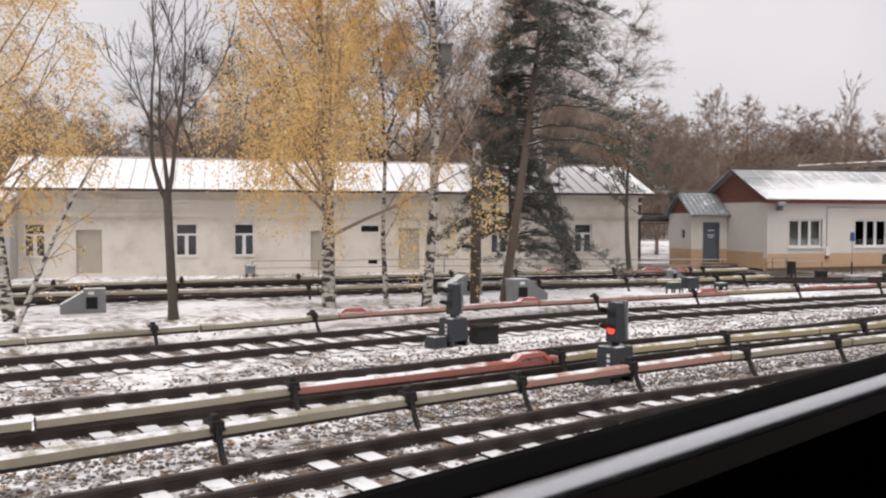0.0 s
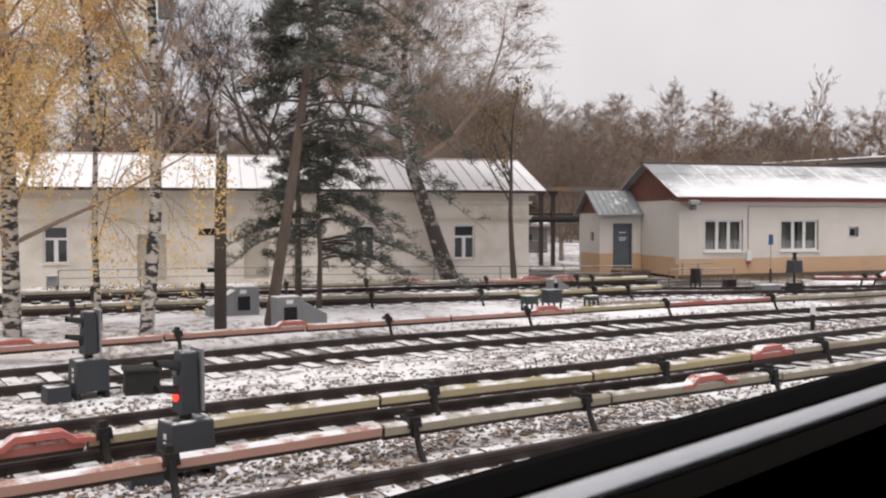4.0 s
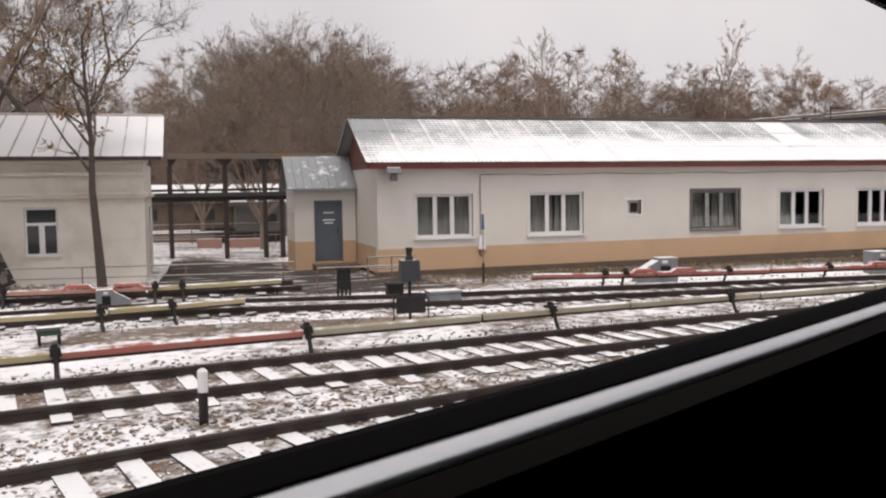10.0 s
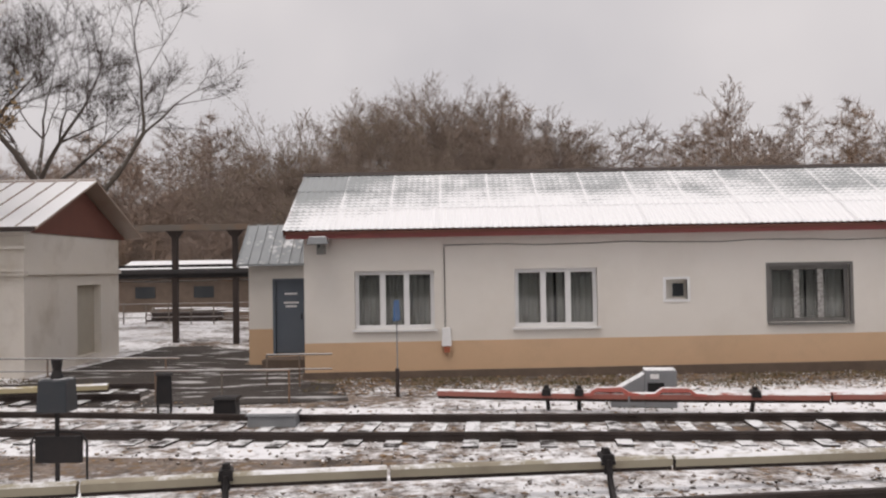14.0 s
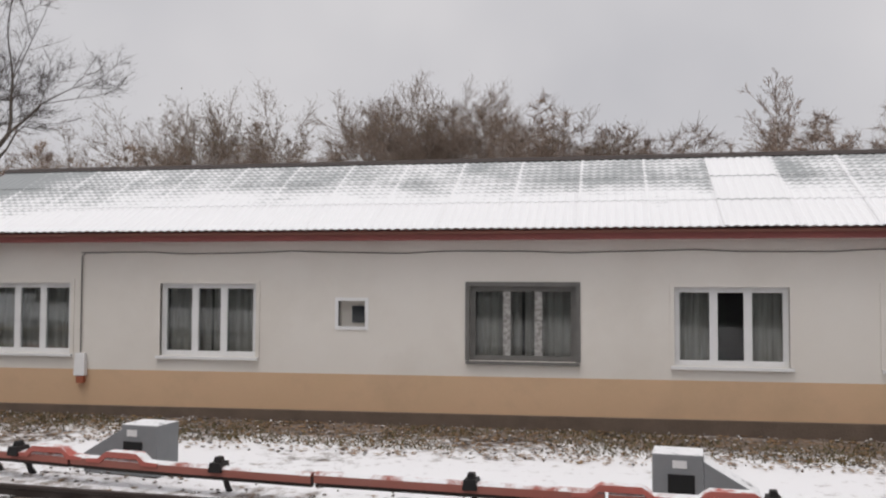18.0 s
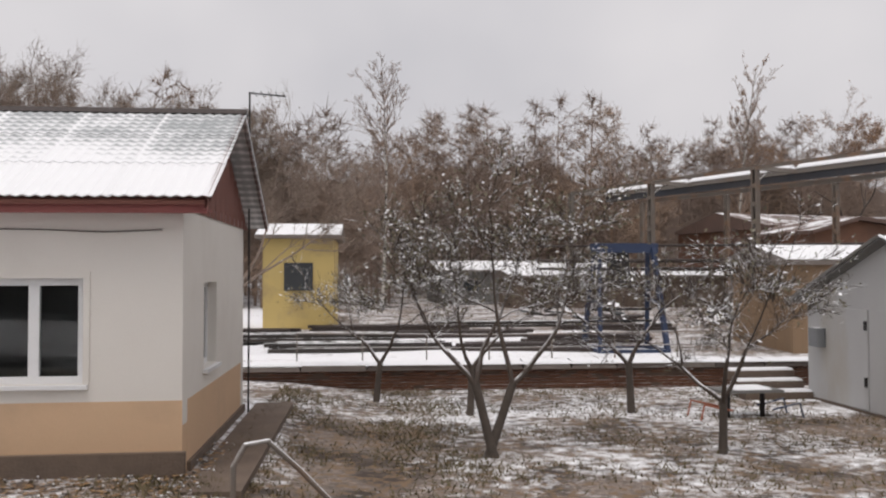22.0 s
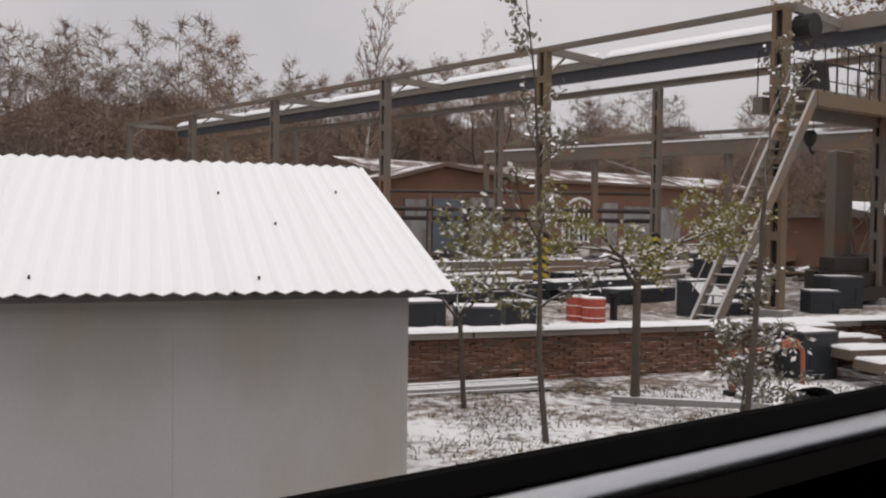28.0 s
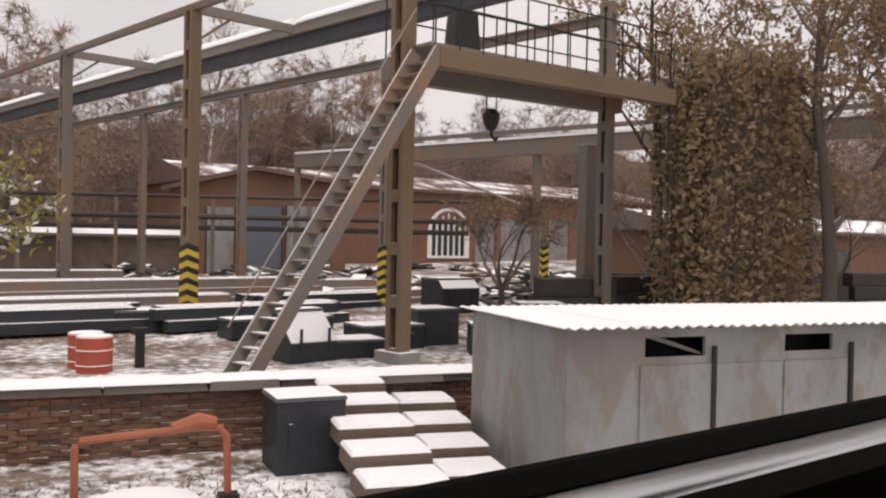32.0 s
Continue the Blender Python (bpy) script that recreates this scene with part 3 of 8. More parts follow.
# ---- tracks ----
TA = [(-14, 9.9), (3.2, 17.5), (6.7, 18.85), (9, 19.7), (11.2, 20.6), (15, 21.95), (18.2, 22.65), (22.1, 23.65), (25.3, 24.3), (28, 24.75), (31, 25.25), (35, 25.8), (42, 26.6), (48, 27.3), (66, 29.6), (90, 33.4)]
TB = [(-14, 6.1), (4, 13.25), (8.4, 14.77), (10.2, 15.5), (13, 16.5), (15.9, 17.3), (18.1, 17.85), (21, 18.95), (23.4, 19.85), (28.5, 21.5), (31.3, 22.45), (36, 23.6), (44, 24.7)]
TC = [(-12, 2.1), (0, 7.1), (6.24, 9.72), (8.5, 10.62), (10.8, 11.6), (13.8, 12.55), (16, 13.3), (24, 15.7)]
TD = [(-20, 26.5), (-8, 28.6), (8, 30.8), (13.5, 31.35), (19.3, 31.8), (25, 32.15), (28, 31.85), (31.2, 31.45), (35.7, 31.15), (41, 30.8), (46, 30.3), (56, 30.2)]
TE = [(-22, 30.5), (-8, 32.4), (8, 34.2), (18, 34.9), (24, 35.1), (27.5, 35.2)]
RAIL_OUT = [(-0.075, 0.0), (0.075, 0.0), (0.075, 0.015), (0.012, 0.035), (0.012, 0.12), (0.037, 0.13), (0.037, 0.165), (-0.037, 0.165), (-0.037, 0.13), (-0.012, 0.12), (-0.012, 0.035), (-0.075, 0.015)]


def sleeper_mesh():
    mb = MB()
    mb.box(-0.13, 0.13, -1.30, 1.30, -0.14, 0.05, taper=0.015)
    return mb.mesh("sleeper", SLEEPER)


SLEEPER_ME = sleeper_mesh()
OLD_SLEEPER_ME = SLEEPER_ME.copy()
OLD_SLEEPER_ME.materials[0] = OLDSLEEPER


def grounded(pts, lift=0.0):
    return [Vector((p.x, p.y, land(p.x, p.y) + lift)) for p in arc_line(pts)]


def track(name, pts, label, first=-1e9, last=1e9, extra=(), tie=SLEEPER_ME):
    line = grounded(pts)
    tr = thing(name, label, kind="structure", category="")
    for s in (-0.78, 0.78, *extra):
        mb = MB()
        mb.sweep(line, [(a + s, h) for a, h in RAIL_OUT])
        part("rail", mb, RAIL, tr)
    cross = [(-2.2, -0.02, 0.45), (-1.75, 0.010, 0.30), (-1.2, 0.022, 0.12), (-0.85, 0.022, -0.10), (-0.4, 0.018, -0.14), (0.4, 0.018, -0.14), (0.85, 0.022, -0.10), (1.2, 0.022, 0.12), (1.75, 0.010, 0.30), (2.2, -0.02, 0.45)]
    bv, bf, bs = [], [], []
    for i, p in enumerate(line):
        d = line[min(i + 1, len(line) - 1)] - line[max(i - 1, 0)]
        left = Vector((-d.y, d.x, 0)).normalized()
        for s, h, w in cross:
            q = p + left * s
            bv.append((q.x, q.y, land(q.x, q.y) + h))
            bs.append(w + rnd.uniform(-0.08, 0.08))
    k = len(cross)
    for i in range(len(line) - 1):
        bf += [(i * k + j, (i + 1) * k + j, (i + 1) * k + j + 1, i * k + j + 1) for j in range(k - 1)]
    me = bpy.data.meshes.new("ballast")
    me.from_pydata(bv, [], [f[::-1] for f in bf])
    me.materials.append(GROUND)
    me.attributes.new("snow", 'FLOAT', 'POINT').data.foreach_set("value", bs)
    me.update()
    part("ballast", me, None, tr)
    for p, a in walk_line(line, 0.56):
        if first <= p.x <= last:
            o = part("sleeper", tie, None, tr)
            shift = Vector((-math.sin(a), math.cos(a), 0)) * rnd.uniform(-0.09, 0.09)
            o.matrix_basis = Matrix.Translation(p + shift + Vector((0, 0, rnd.uniform(-0.022, 0.004)))) @ Matrix.Rotation(a + rnd.uniform(-0.035, 0.035), 4, 'Z') @ Matrix.Rotation(rnd.uniform(-0.012, 0.012), 4, 'X') @ Matrix.Scale(rnd.uniform(0.9, 1.02), 4, (0, 1, 0))
    return tr


track("track_1", TC, "rusty rails on snow-topped sleepers beside the train", -4, 24, extra=(0.06,))
track("track_2", TB, "rusty rails on snow-topped sleepers in the yard", -6, 36)
track("track_3", TA, "rusty rails on snow-topped sleepers in the yard", -8, 50)
track("track_4", TD, "rusty rails on dark oily sleepers before the buildings", -14, 56, tie=OLD_SLEEPER_ME)
track("track_5", TE, "rusty siding rails beside the long building", -14, 29, tie=OLD_SLEEPER_ME)



def scattered(name, m, label, count, seed, size, flat, rim):
    """Loose pieces strewn along the tracks nearest to the train."""
    r = np.random.RandomState(seed)
    xy = []
    for pts, share, lo, hi in ((TC, 0.36, -3, 19), (TB, 0.34, -4, 34), (TA, 0.18, 0, 44), (TD, 0.06, 20, 46), ([(30.5, 37.1), (40, 37.0), (51.5, 37.2)], rim, 31, 51)):
        line = np.array([(p.x, p.y) for p in arc_line(pts, 0.5) if lo < p.x < hi])
        k = int(count * share)
        i = r.randint(0, len(line) - 1, k)
        base = line[i] + (line[i + 1] - line[i]) * r.rand(k, 1)
        d = line[i + 1] - line[i]
        d /= np.linalg.norm(d, axis=1)[:, None]
        xy.append(base + np.stack([-d[:, 1], d[:, 0]], 1) * r.uniform(-2.3, 2.3, (k, 1)))
    xy = np.concatenate(xy)
    z = np.array([land(x, y) for x, y in xy])
    s = size * r.uniform(0.45, 1.25, len(xy))
    form = np.array([(1, 0, 0), (0, 1, 0), (-1, 0, 0), (0, -1, 0), (0, 0, 1), (0, 0, -1)], float)
    v = form[None] * r.uniform(0.6, 1.2, (len(xy), 6, 3)) + r.normal(0, 0.18, (len(xy), 6, 3))
    v[..., 2] *= flat
    a = r.uniform(0, 6.283, len(xy))
    c, n = np.cos(a)[:, None], np.sin(a)[:, None]
    out = np.stack([(v[..., 0] * c - v[..., 1] * n) * s[:, None] + xy[:, :1], (v[..., 0] * n + v[..., 1] * c) * s[:, None] + xy[:, 1:], v[..., 2] * s[:, None] + (z + 0.024)[:, None]], 2)
    tri = np.array([(0, 1, 4), (1, 2, 4), (2, 3, 4), (3, 0, 4), (1, 0, 5), (2, 1, 5), (3, 2, 5), (0, 3, 5)])
    f = (tri[None] + (np.arange(len(xy)) * 6)[:, None, None]).reshape(-1, 3)
    me = bpy.data.meshes.new(name)
    me.vertices.add(out.size // 3)
    me.vertices.foreach_set("co", out.reshape(-1))
    me.loops.add(f.size)
    me.loops.foreach_set("vertex_index", f.reshape(-1))
    me.polygons.add(len(f))
    me.polygons.foreach_set("loop_start", np.arange(len(f)) * 3)
    me.polygons.foreach_set("loop_total", np.full(len(f), 3))
    me.materials.append(m)
    me.update()
    me.validate()
    tagged(new(name, me), label, kind="stuff", category=name.replace("_", " "))


scattered("ballast_stones", STONE, "loose brown and grey ballast stones dusted with snow", 34000, 61, 0.034, 0.7, 0.07)
scattered("fallen_leaves", DEADLEAF, "dead brown leaves strewn between the rails", 9500, 62, 0.047, 0.12, 0.55)


def grass(name, label, m, patches, seed, high):
    """Short withered blades that stick out of the thin snow."""
    r = np.random.RandomState(seed)
    xy = np.concatenate([np.stack([r.uniform(a, b, n), r.uniform(c, d, n)], 1) for a, b, c, d, n in patches])
    keep = np.sin(xy[:, 0] * 1.9 + 1.3 * np.sin(xy[:, 1] * 1.1)) + np.sin(xy[:, 1] * 2.3 + xy[:, 0] * 0.7) + r.normal(0, 0.8, len(xy)) > -0.2
    xy = xy[keep]
    z = np.array([land(x, y) for x, y in xy])
    k = len(xy)
    a = r.uniform(0, 6.283, k)
    w = r.uniform(0.008, 0.02, k)
    side = np.stack([np.cos(a) * w, np.sin(a) * w, np.zeros(k)], 1)
    p = np.stack([xy[:, 0], xy[:, 1], z - 0.01], 1)
    tip = p + np.stack([r.normal(0, 0.06, k), r.normal(0, 0.06, k), high * r.uniform(0.4, 1.2, k)], 1)
    v = np.stack([p - side, p + side, tip], 1).reshape(-1, 3)
    me = bpy.data.meshes.new(name)
    me.from_pydata(v.tolist(), [], np.arange(3 * k).reshape(-1, 3).tolist())
    me.materials.append(m)
    me.update()
    tagged(new(name, me), label, kind="stuff", category="grass")


GRASS = mat("withered_grass_blades", (0.12, 0.105, 0.05), 0.9, color2=(0.17, 0.125, 0.07), scale=3.0, mixw=1.0)
grass("withered_grass", "withered olive brown grass sticking out of thin snow", GRASS, [(50.8, 54.5, 33.5, 46.8, 14000), (54.5, 62.2, 33.5, 46.8, 12000), (30.5, 51.0, 35.3, 37.3, 12000), (71, 82, 37, 46, 12000), (6, 27, 35.6, 37.5, 5000)], 71, 0.09)

# ---- third rails with their covers, brackets and joint hoods ----
COVER = [(-0.075, -0.05), (-0.075, 0.035), (-0.045, 0.06), (0.045, 0.06), (0.075, 0.035), (0.075, -0.05), (0.058, -0.05), (0.058, 0.03), (-0.058, 0.03), (-0.058, -0.05)]
UNDER = [(-0.035, -0.10), (0.035, -0.10), (0.035, 0.0), (-0.035, 0.0)]
COVER_MATS = {"c": CREAMCOVER, "y": YELLOWCOVER, "r": REDCOVER, "p": PINKCOVER}


def bracket_mesh():
    """A curved iron arm that rises from the sleeper's end and clasps the cover."""
    mb = MB()
    arm = []
    for k in range(7):
        w = k / 6
        arm.append((0, -0.42 + 0.30 * math.sin(w * 1.57), -0.40 + 0.46 * (1 - math.cos(w * 1.57)) ** 0.8))
    mb.tube(arm, [0.045, 0.042, 0.040, 0.038, 0.036, 0.034, 0.034], 6)
    out = [("bracket", mb.mesh("bracket", BLACKIRON))]
    for name, b in (("clamp", (-0.08, 0.08, -0.12, 0.12, 0.0, 0.11)), ("side_plate", (-0.05, 0.05, -0.12, -0.08, -0.10, 0.07)), ("bolt_head", (-0.045, 0.045, -0.06, 0.06, 0.105, 0.17))):
        q = MB()
        q.box(*b, taper=0.012)
        out.append((name, q.mesh(name, BLACKIRON)))
    return out


def hood_mesh():
    """A humped joint hood, open below."""
    mb = MB()
    o = [(-0.95, 0.0), (-0.62, 0.02), (-0.50, 0.14), (-0.40, 0.22), (0.40, 0.22), (0.50, 0.14), (0.62, 0.02), (0.95, 0.0),
         (0.95, -0.10), (0.55, -0.10), (0.42, 0.06), (-0.42, 0.06), (-0.55, -0.10), (-0.95, -0.10)]
    o = [(a * 0.54, b * 0.44) for a, b in o]
    mb.prism(o, "y", -0.085, 0.085)
    return mb.mesh("joint_hood", ORANGE)


BRACKET_ME, HOOD_ME = bracket_mesh(), hood_mesh()


def third_rail(name, pts, lift, spans, brackets, hoods, label, side=1, gap=0.0):
    """spans: (from x, to x, colour); brackets and hoods: places along x. side: which way the bracket's arm points."""
    line = grounded(pts)
    tr = thing(name, label, "third rail")

    def at_x(x):
        for a, b in zip(line, line[1:]):
            if a.x <= x <= b.x:
                w = (x - a.x) / (b.x - a.x)
                return a.lerp(b, w), math.atan2(b.y - a.y, b.x - a.x)
        return line[-1], 0.0

    for x0, x1, c in spans:
        n = max(1, round((x1 - x0) / 3.1))
        for k in range(n):
            a, b = x0 + (x1 - x0) * k / n + 0.02, x0 + (x1 - x0) * (k + 1) / n - 0.02
            sag = rnd.uniform(-0.012, 0.012)
            seg = []
            for w in (0, 0.5, 1):
                p, _ = at_x(a + (b - a) * w)
                seg.append(p + Vector((0, 0, lift + sag)))
            mb = MB()
            mb.sweep(seg, COVER)
            mb.sweep(seg, UNDER, mi=1)
            part("rail_cover", mb, [COVER_MATS[c], RAIL], tr)
    for x in brackets:
        p, a = at_x(x)
        arm = None
        for nm, me in BRACKET_ME:
            o = part(nm, me, None, arm or tr)
            if arm is None:
                arm = o
                o.matrix_basis = Matrix.Translation(p + Vector((0, 0, lift))) @ Matrix.Rotation(a + (0 if side > 0 else math.pi), 4, 'Z')
    for x in hoods:
        p, a = at_x(x)
        o = part("joint_hood", HOOD_ME, None, tr, "orange red hood over a rail joint")
        o.matrix_basis = Matrix.Translation(p + Vector((0, 0, lift + 0.045))) @ Matrix.Rotation(a, 4, 'Z')
    return tr


R1 = [(-10, 4.4), (0, 8.7), (4.8, 10.75), (6.18, 11.4), (7.55, 11.95), (9.2, 12.6), (11.2, 13.35), (13.65, 14.2), (15.95, 14.9), (18.0, 15.45), (26, 17.8)]
R2 = [(-10, 6.0), (0, 10.3), (4.5, 12.1), (6.22, 12.85), (8.17, 13.55), (9.96, 14.2), (11.5, 14.85), (14.2, 15.72), (17.85, 16.65), (20.2, 17.45), (21.7, 17.95), (28, 20.0)]
R3 = [(-12, 13.2), (4, 19.4), (7.3, 20.95), (8.2, 21.4), (10.9, 22.3), (13.1, 23.0), (15.2, 23.55), (18.7, 24.42), (22.9, 25.45), (26.5, 26.15), (29.1, 26.55), (31.2, 26.95), (35.3, 27.45), (39.9, 27.9), (46, 28.6), (54, 29.6)]
R4 = [(33.2, 33.1), (34.1, 32.95), (35.2, 32.7), (36.5, 32.55), (38.6, 32.3), (41.4, 32.1), (46, 31.85), (54, 31.6)]
R5 = [(-12, 27.4), (0, 28.6), (8, 29.3), (13.5, 29.8), (19.3, 30.05), (23, 30.3), (26, 31.2)]
R6 = [(-10, 31.3), (4, 32.7), (12, 33.5), (16.5, 33.8), (20.7, 34.0), (24, 33.75), (27.1, 34.25)]
third_rail("third_rail", R1, 0.34, [(-8, 5.28, "c"), (5.28, 9.2, "c"), (9.2, 13.3, "p"), (13.3, 25.5, "c")], [-1.5, 2.4, 5.28, 7.55, 9.2, 11.2, 13.65, 15.95, 19.2, 22.4], [18.0, 23.6], "cream and pink third rail covers on black curved brackets")
third_rail("third_rail", R2, 0.36, [(-8, 6.25, "c"), (6.25, 10.35, "r"), (10.35, 19.9, "y"), (19.9, 20.95, "r"), (20.95, 27.5, "c")], [2.4, 6.22, 10.5, 14.25, 18.0, 21.75, 25.3], [9.95, 20.4], "cream, red and yellow third rail covers in the yard")
third_rail("third_rail", R3, 0.36, [(-10, 7.9, "c"), (7.9, 13.4, "p"), (13.4, 20.0, "p"), (20.0, 22.9, "y"), (22.9, 26.5, "r"), (26.5, 52, "c")], [-3.2, 0.6, 4.05, 7.3, 10.9, 15.2, 18.7, 22.9, 26.55, 31.15, 35.3, 39.9, 44.2, 48.4], [8.25, 13.1, 19.25], "cream and faded red third rail covers across the yard")
third_rail("third_rail", R4, 0.32, [(33.3, 53, "r")], [35.2, 35.75, 38.65, 41.7, 44.8, 48.2], [36.25, 37.35, 43.3, 44.4], "red third rail covers in front of the white building", side=-1)
third_rail("third_rail", R5, 0.34, [(-10, 20.5, "c"), (20.5, 25.9, "y")], [-4, 0, 4, 8, 12.2, 15.95, 19.3, 23.07, 24.4], [], "cream third rail cover ending in a yellow length")
third_rail("third_rail", R6, 0.34, [(-8, 20.5, "c"), (20.5, 23.8, "p"), (23.8, 27.0, "y")], [-4, 0, 4, 8, 11.2, 13.8, 16.45, 20.7, 24.0, 24.6], [18.0, 22.3, 23.4], "cream and yellow third rail cover by the long building")


def wedge_box(x, y, a, flip=1, size=0.84):
    """A grey sloped cable shoe beside a rail joint."""
    t = thing("cable_shoe", "grey steel sloping cable housing dusted with snow", "cable housing", Matrix.Translation((x, y, land(x, y))) @ Matrix.Rotation(a, 4, 'Z') @ Matrix.Scale(size, 4), group="cable housings")
    mb = MB()
    mb.prism([(-0.4 * flip, 0.0), (-0.4 * flip, 0.78), (0.25 * flip, 0.78), (0.25 * flip, 0.0)], "y", -0.28, 0.28)
    part("housing", mb, GREYSTEEL, t, bevel=0.015)
    mb = MB()
    mb.prism([(0.252 * flip, 0.0), (0.252 * flip, 0.70), (0.95 * flip, 0.30), (0.95 * flip, 0.0)], "y", -0.26, 0.26)
    part("sloping_cover", mb, GREYSTEEL, t, bevel=0.01)
    # No hole is cut; a black plate paints the opening's shade on the face.
    mb = MB()
    mb.box(-0.2, 0.14, -0.292, -0.282, 0.14, 0.52)
    part("opening", mb, MATBLACK, t)
    mb = MB()
    mb.box(-0.14, 0.04, -0.289, -0.282, 0.60, 0.70)
    part("number_plate", mb, PVC, t)
    return t


for x, y, a, f in ((37.2, 33.2, -0.12, -1), (44.0, 32.75, -0.1, 1), (13.1, 23.75, 0.25, 1), (12.2, 25.6, 0.25, -1), (1.95, 26.7, 0.2, -1), (22.95, 33.25, 0.15, 1)):
    wedge_box(x, y, a, f, 0.55 if x == 22.95 else 0.84)


def dwarf_signal(x, y, a, lit, label):
    t = thing("dwarf_signal", label, "signal", Matrix.Translation((x, y, land(x, y))) @ Matrix.Rotation(a, 4, 'Z'), group="dwarf signals")
    mb = MB()
    mb.box(-0.24, 0.24, -0.2, 0.2, 0.12, 0.58, taper=0.02)
    part("relay_box", mb, DARKSTEEL, t, bevel=0.02)
    for sx in (-0.2, 0.2):
        mb = MB()
        mb.box(sx - 0.03, sx + 0.03, -0.18, 0.18, -0.05, 0.12)
        part("foot", mb, BLACKIRON, t)
    mb = MB()
    mb.box(-0.62, -0.28, -0.16, 0.16, 0.0, 0.24, taper=0.02)
    part("cable_box", mb, DARKSTEEL, t, bevel=0.01)
    mb = MB()
    mb.tube([(0.0, 0, 0.56), (0.0, 0, 0.66)], 0.06, 10)
    part("neck", mb, BLACKIRON, t)
    mb = MB()
    mb.box(-0.10, 0.11, -0.12, 0.12, 0.64, 1.26, taper=0.02)
    part("lamp_head", mb, DARKSTEEL, t, bevel=0.02)
    mb = MB()
    mb.box(0.115, 0.14, -0.14, 0.14, 0.66, 1.28)
    part("back_plate", mb, GREYSTEEL, t, "pale grey back plate")
    for k, z in enumerate((0.83, 1.08)):
        mb = MB()
        mb.tube([(-0.10, 0, z), (-0.115, 0, z)], 0.065, 14)
        part("lens", mb, REDGLOW if (lit and k == 0) else GLASS, t, "glowing red signal lens" if (lit and k == 0) else "dark signal lens")
        mb = MB()
        for q in range(8):
            w0, w1 = math.pi * q / 8 - 0.1, math.pi * (q + 1) / 8 - 0.1
            c = [(-0.10, 0.085 * math.cos(w0), z + 0.085 * math.sin(w0)), (-0.10, 0.085 * math.cos(w1), z + 0.085 * math.sin(w1)),
                 (-0.30, 0.07 * math.cos(w1), z + 0.05 + 0.06 * math.sin(w1)), (-0.30, 0.07 * math.cos(w0), z + 0.05 + 0.06 * math.sin(w0))]
            mb.face(c)
            mb.face([(p[0], p[1] * 1.08, p[2] + 0.008) for p in reversed(c)])
        part("visor", mb, BLACKIRON, t)
    mb = MB()
    for k in range(3):
        mb.box(-0.246, -0.238, -0.09, -0.03, 0.26 + k * 0.08, 0.31 + k * 0.08)
    part("plate", mb, PVC, t, "small white plate with worn marks")
    return t


REDGLOW = bpy.data.materials.new("lit_red_lens")
REDGLOW.use_nodes = True
REDGLOW.node_tree.nodes["Principled BSDF"].inputs["Base Color"].default_value = (0.6, 0.02, 0.02, 1)
REDGLOW.node_tree.nodes["Principled BSDF"].inputs["Emission Color"].default_value = (1, 0.05, 0.03, 1)
REDGLOW.node_tree.nodes["Principled BSDF"].inputs["Emission Strength"].default_value = 2.0
dwarf_signal(11.33, 14.1, 0.45, True, "dark dwarf shunting signal with a lit red lamp between the tracks")
dwarf_signal(9.85, 18.4, 0.45, False, "dark dwarf shunting signal with unlit lamps between the tracks")


def track_box(x, y, w, d, h, m, legs, label, a=0.2):
    t = thing("track_box", label, "cable box", Matrix.Translation((x, y, land(x, y))) @ Matrix.Rotation(a, 4, 'Z'))
    z0 = 0.18 if legs else 0.0
    mb = MB()
    mb.box(-w / 2, w / 2, -d / 2, d / 2, z0, z0 + h, taper=0.015)
    part("body", mb, m, t, bevel=0.015)
    mb = MB()
    mb.box(-w / 2 - 0.02, w / 2 + 0.02, -d / 2 - 0.02, d / 2 + 0.02, z0 + h, z0 + h + 0.04, taper=0.015)
    part("lid", mb, m, t)
    if legs:
        for sx in (-1, 1):
            for sy in (-1, 1):
                mb = MB()
                mb.box(sx * w * 0.4 - 0.02, sx * w * 0.4 + 0.02, sy * d * 0.4 - 0.02, sy * d * 0.4 + 0.02, -0.03, z0)
                part("leg", mb, BLACKIRON, t)
    return t


GREENBOX = mat("dark_green_painted_steel", (0.03, 0.06, 0.045), 0.6, color2=(0.05, 0.06, 0.05), scale=4, snow=0.95, snow_scale=4)
track_box(10.55, 18.6, 0.5, 0.4, 0.36, BLACKIRON, False, "black ribbed track transformer box")
track_box(20.2, 28.25, 0.42, 0.34, 0.2, GREENBOX, True, "snow-topped green cable box on short legs")
track_box(20.95, 28.45, 0.5, 0.4, 0.34, DARKSTEEL, True, "snow-topped grey cable box on short legs")
track_box(22.35, 28.8, 0.4, 0.3, 0.1, GREENBOX, True, "low green cable box between the tracks")
track_box(30.6, 32.1, 0.8, 0.5, 0.2, GREYSTEEL, False, "low snow-covered switch motor housing beside the rails", 0.0)
track_box(29.6, 32.9, 0.4, 0.35, 0.3, BLACKIRON, False, "small black switch box beside the rails", 0.0)
track_box(28.4, 33.2, 0.28, 0.28, 0.5, BLACKIRON, True, "black switch lever stand beside the rails", 0.3)
track_box(6.4, 35.9, 0.35, 0.3, 0.3, GREYSTEEL, True, "small steel box on legs by the long building")


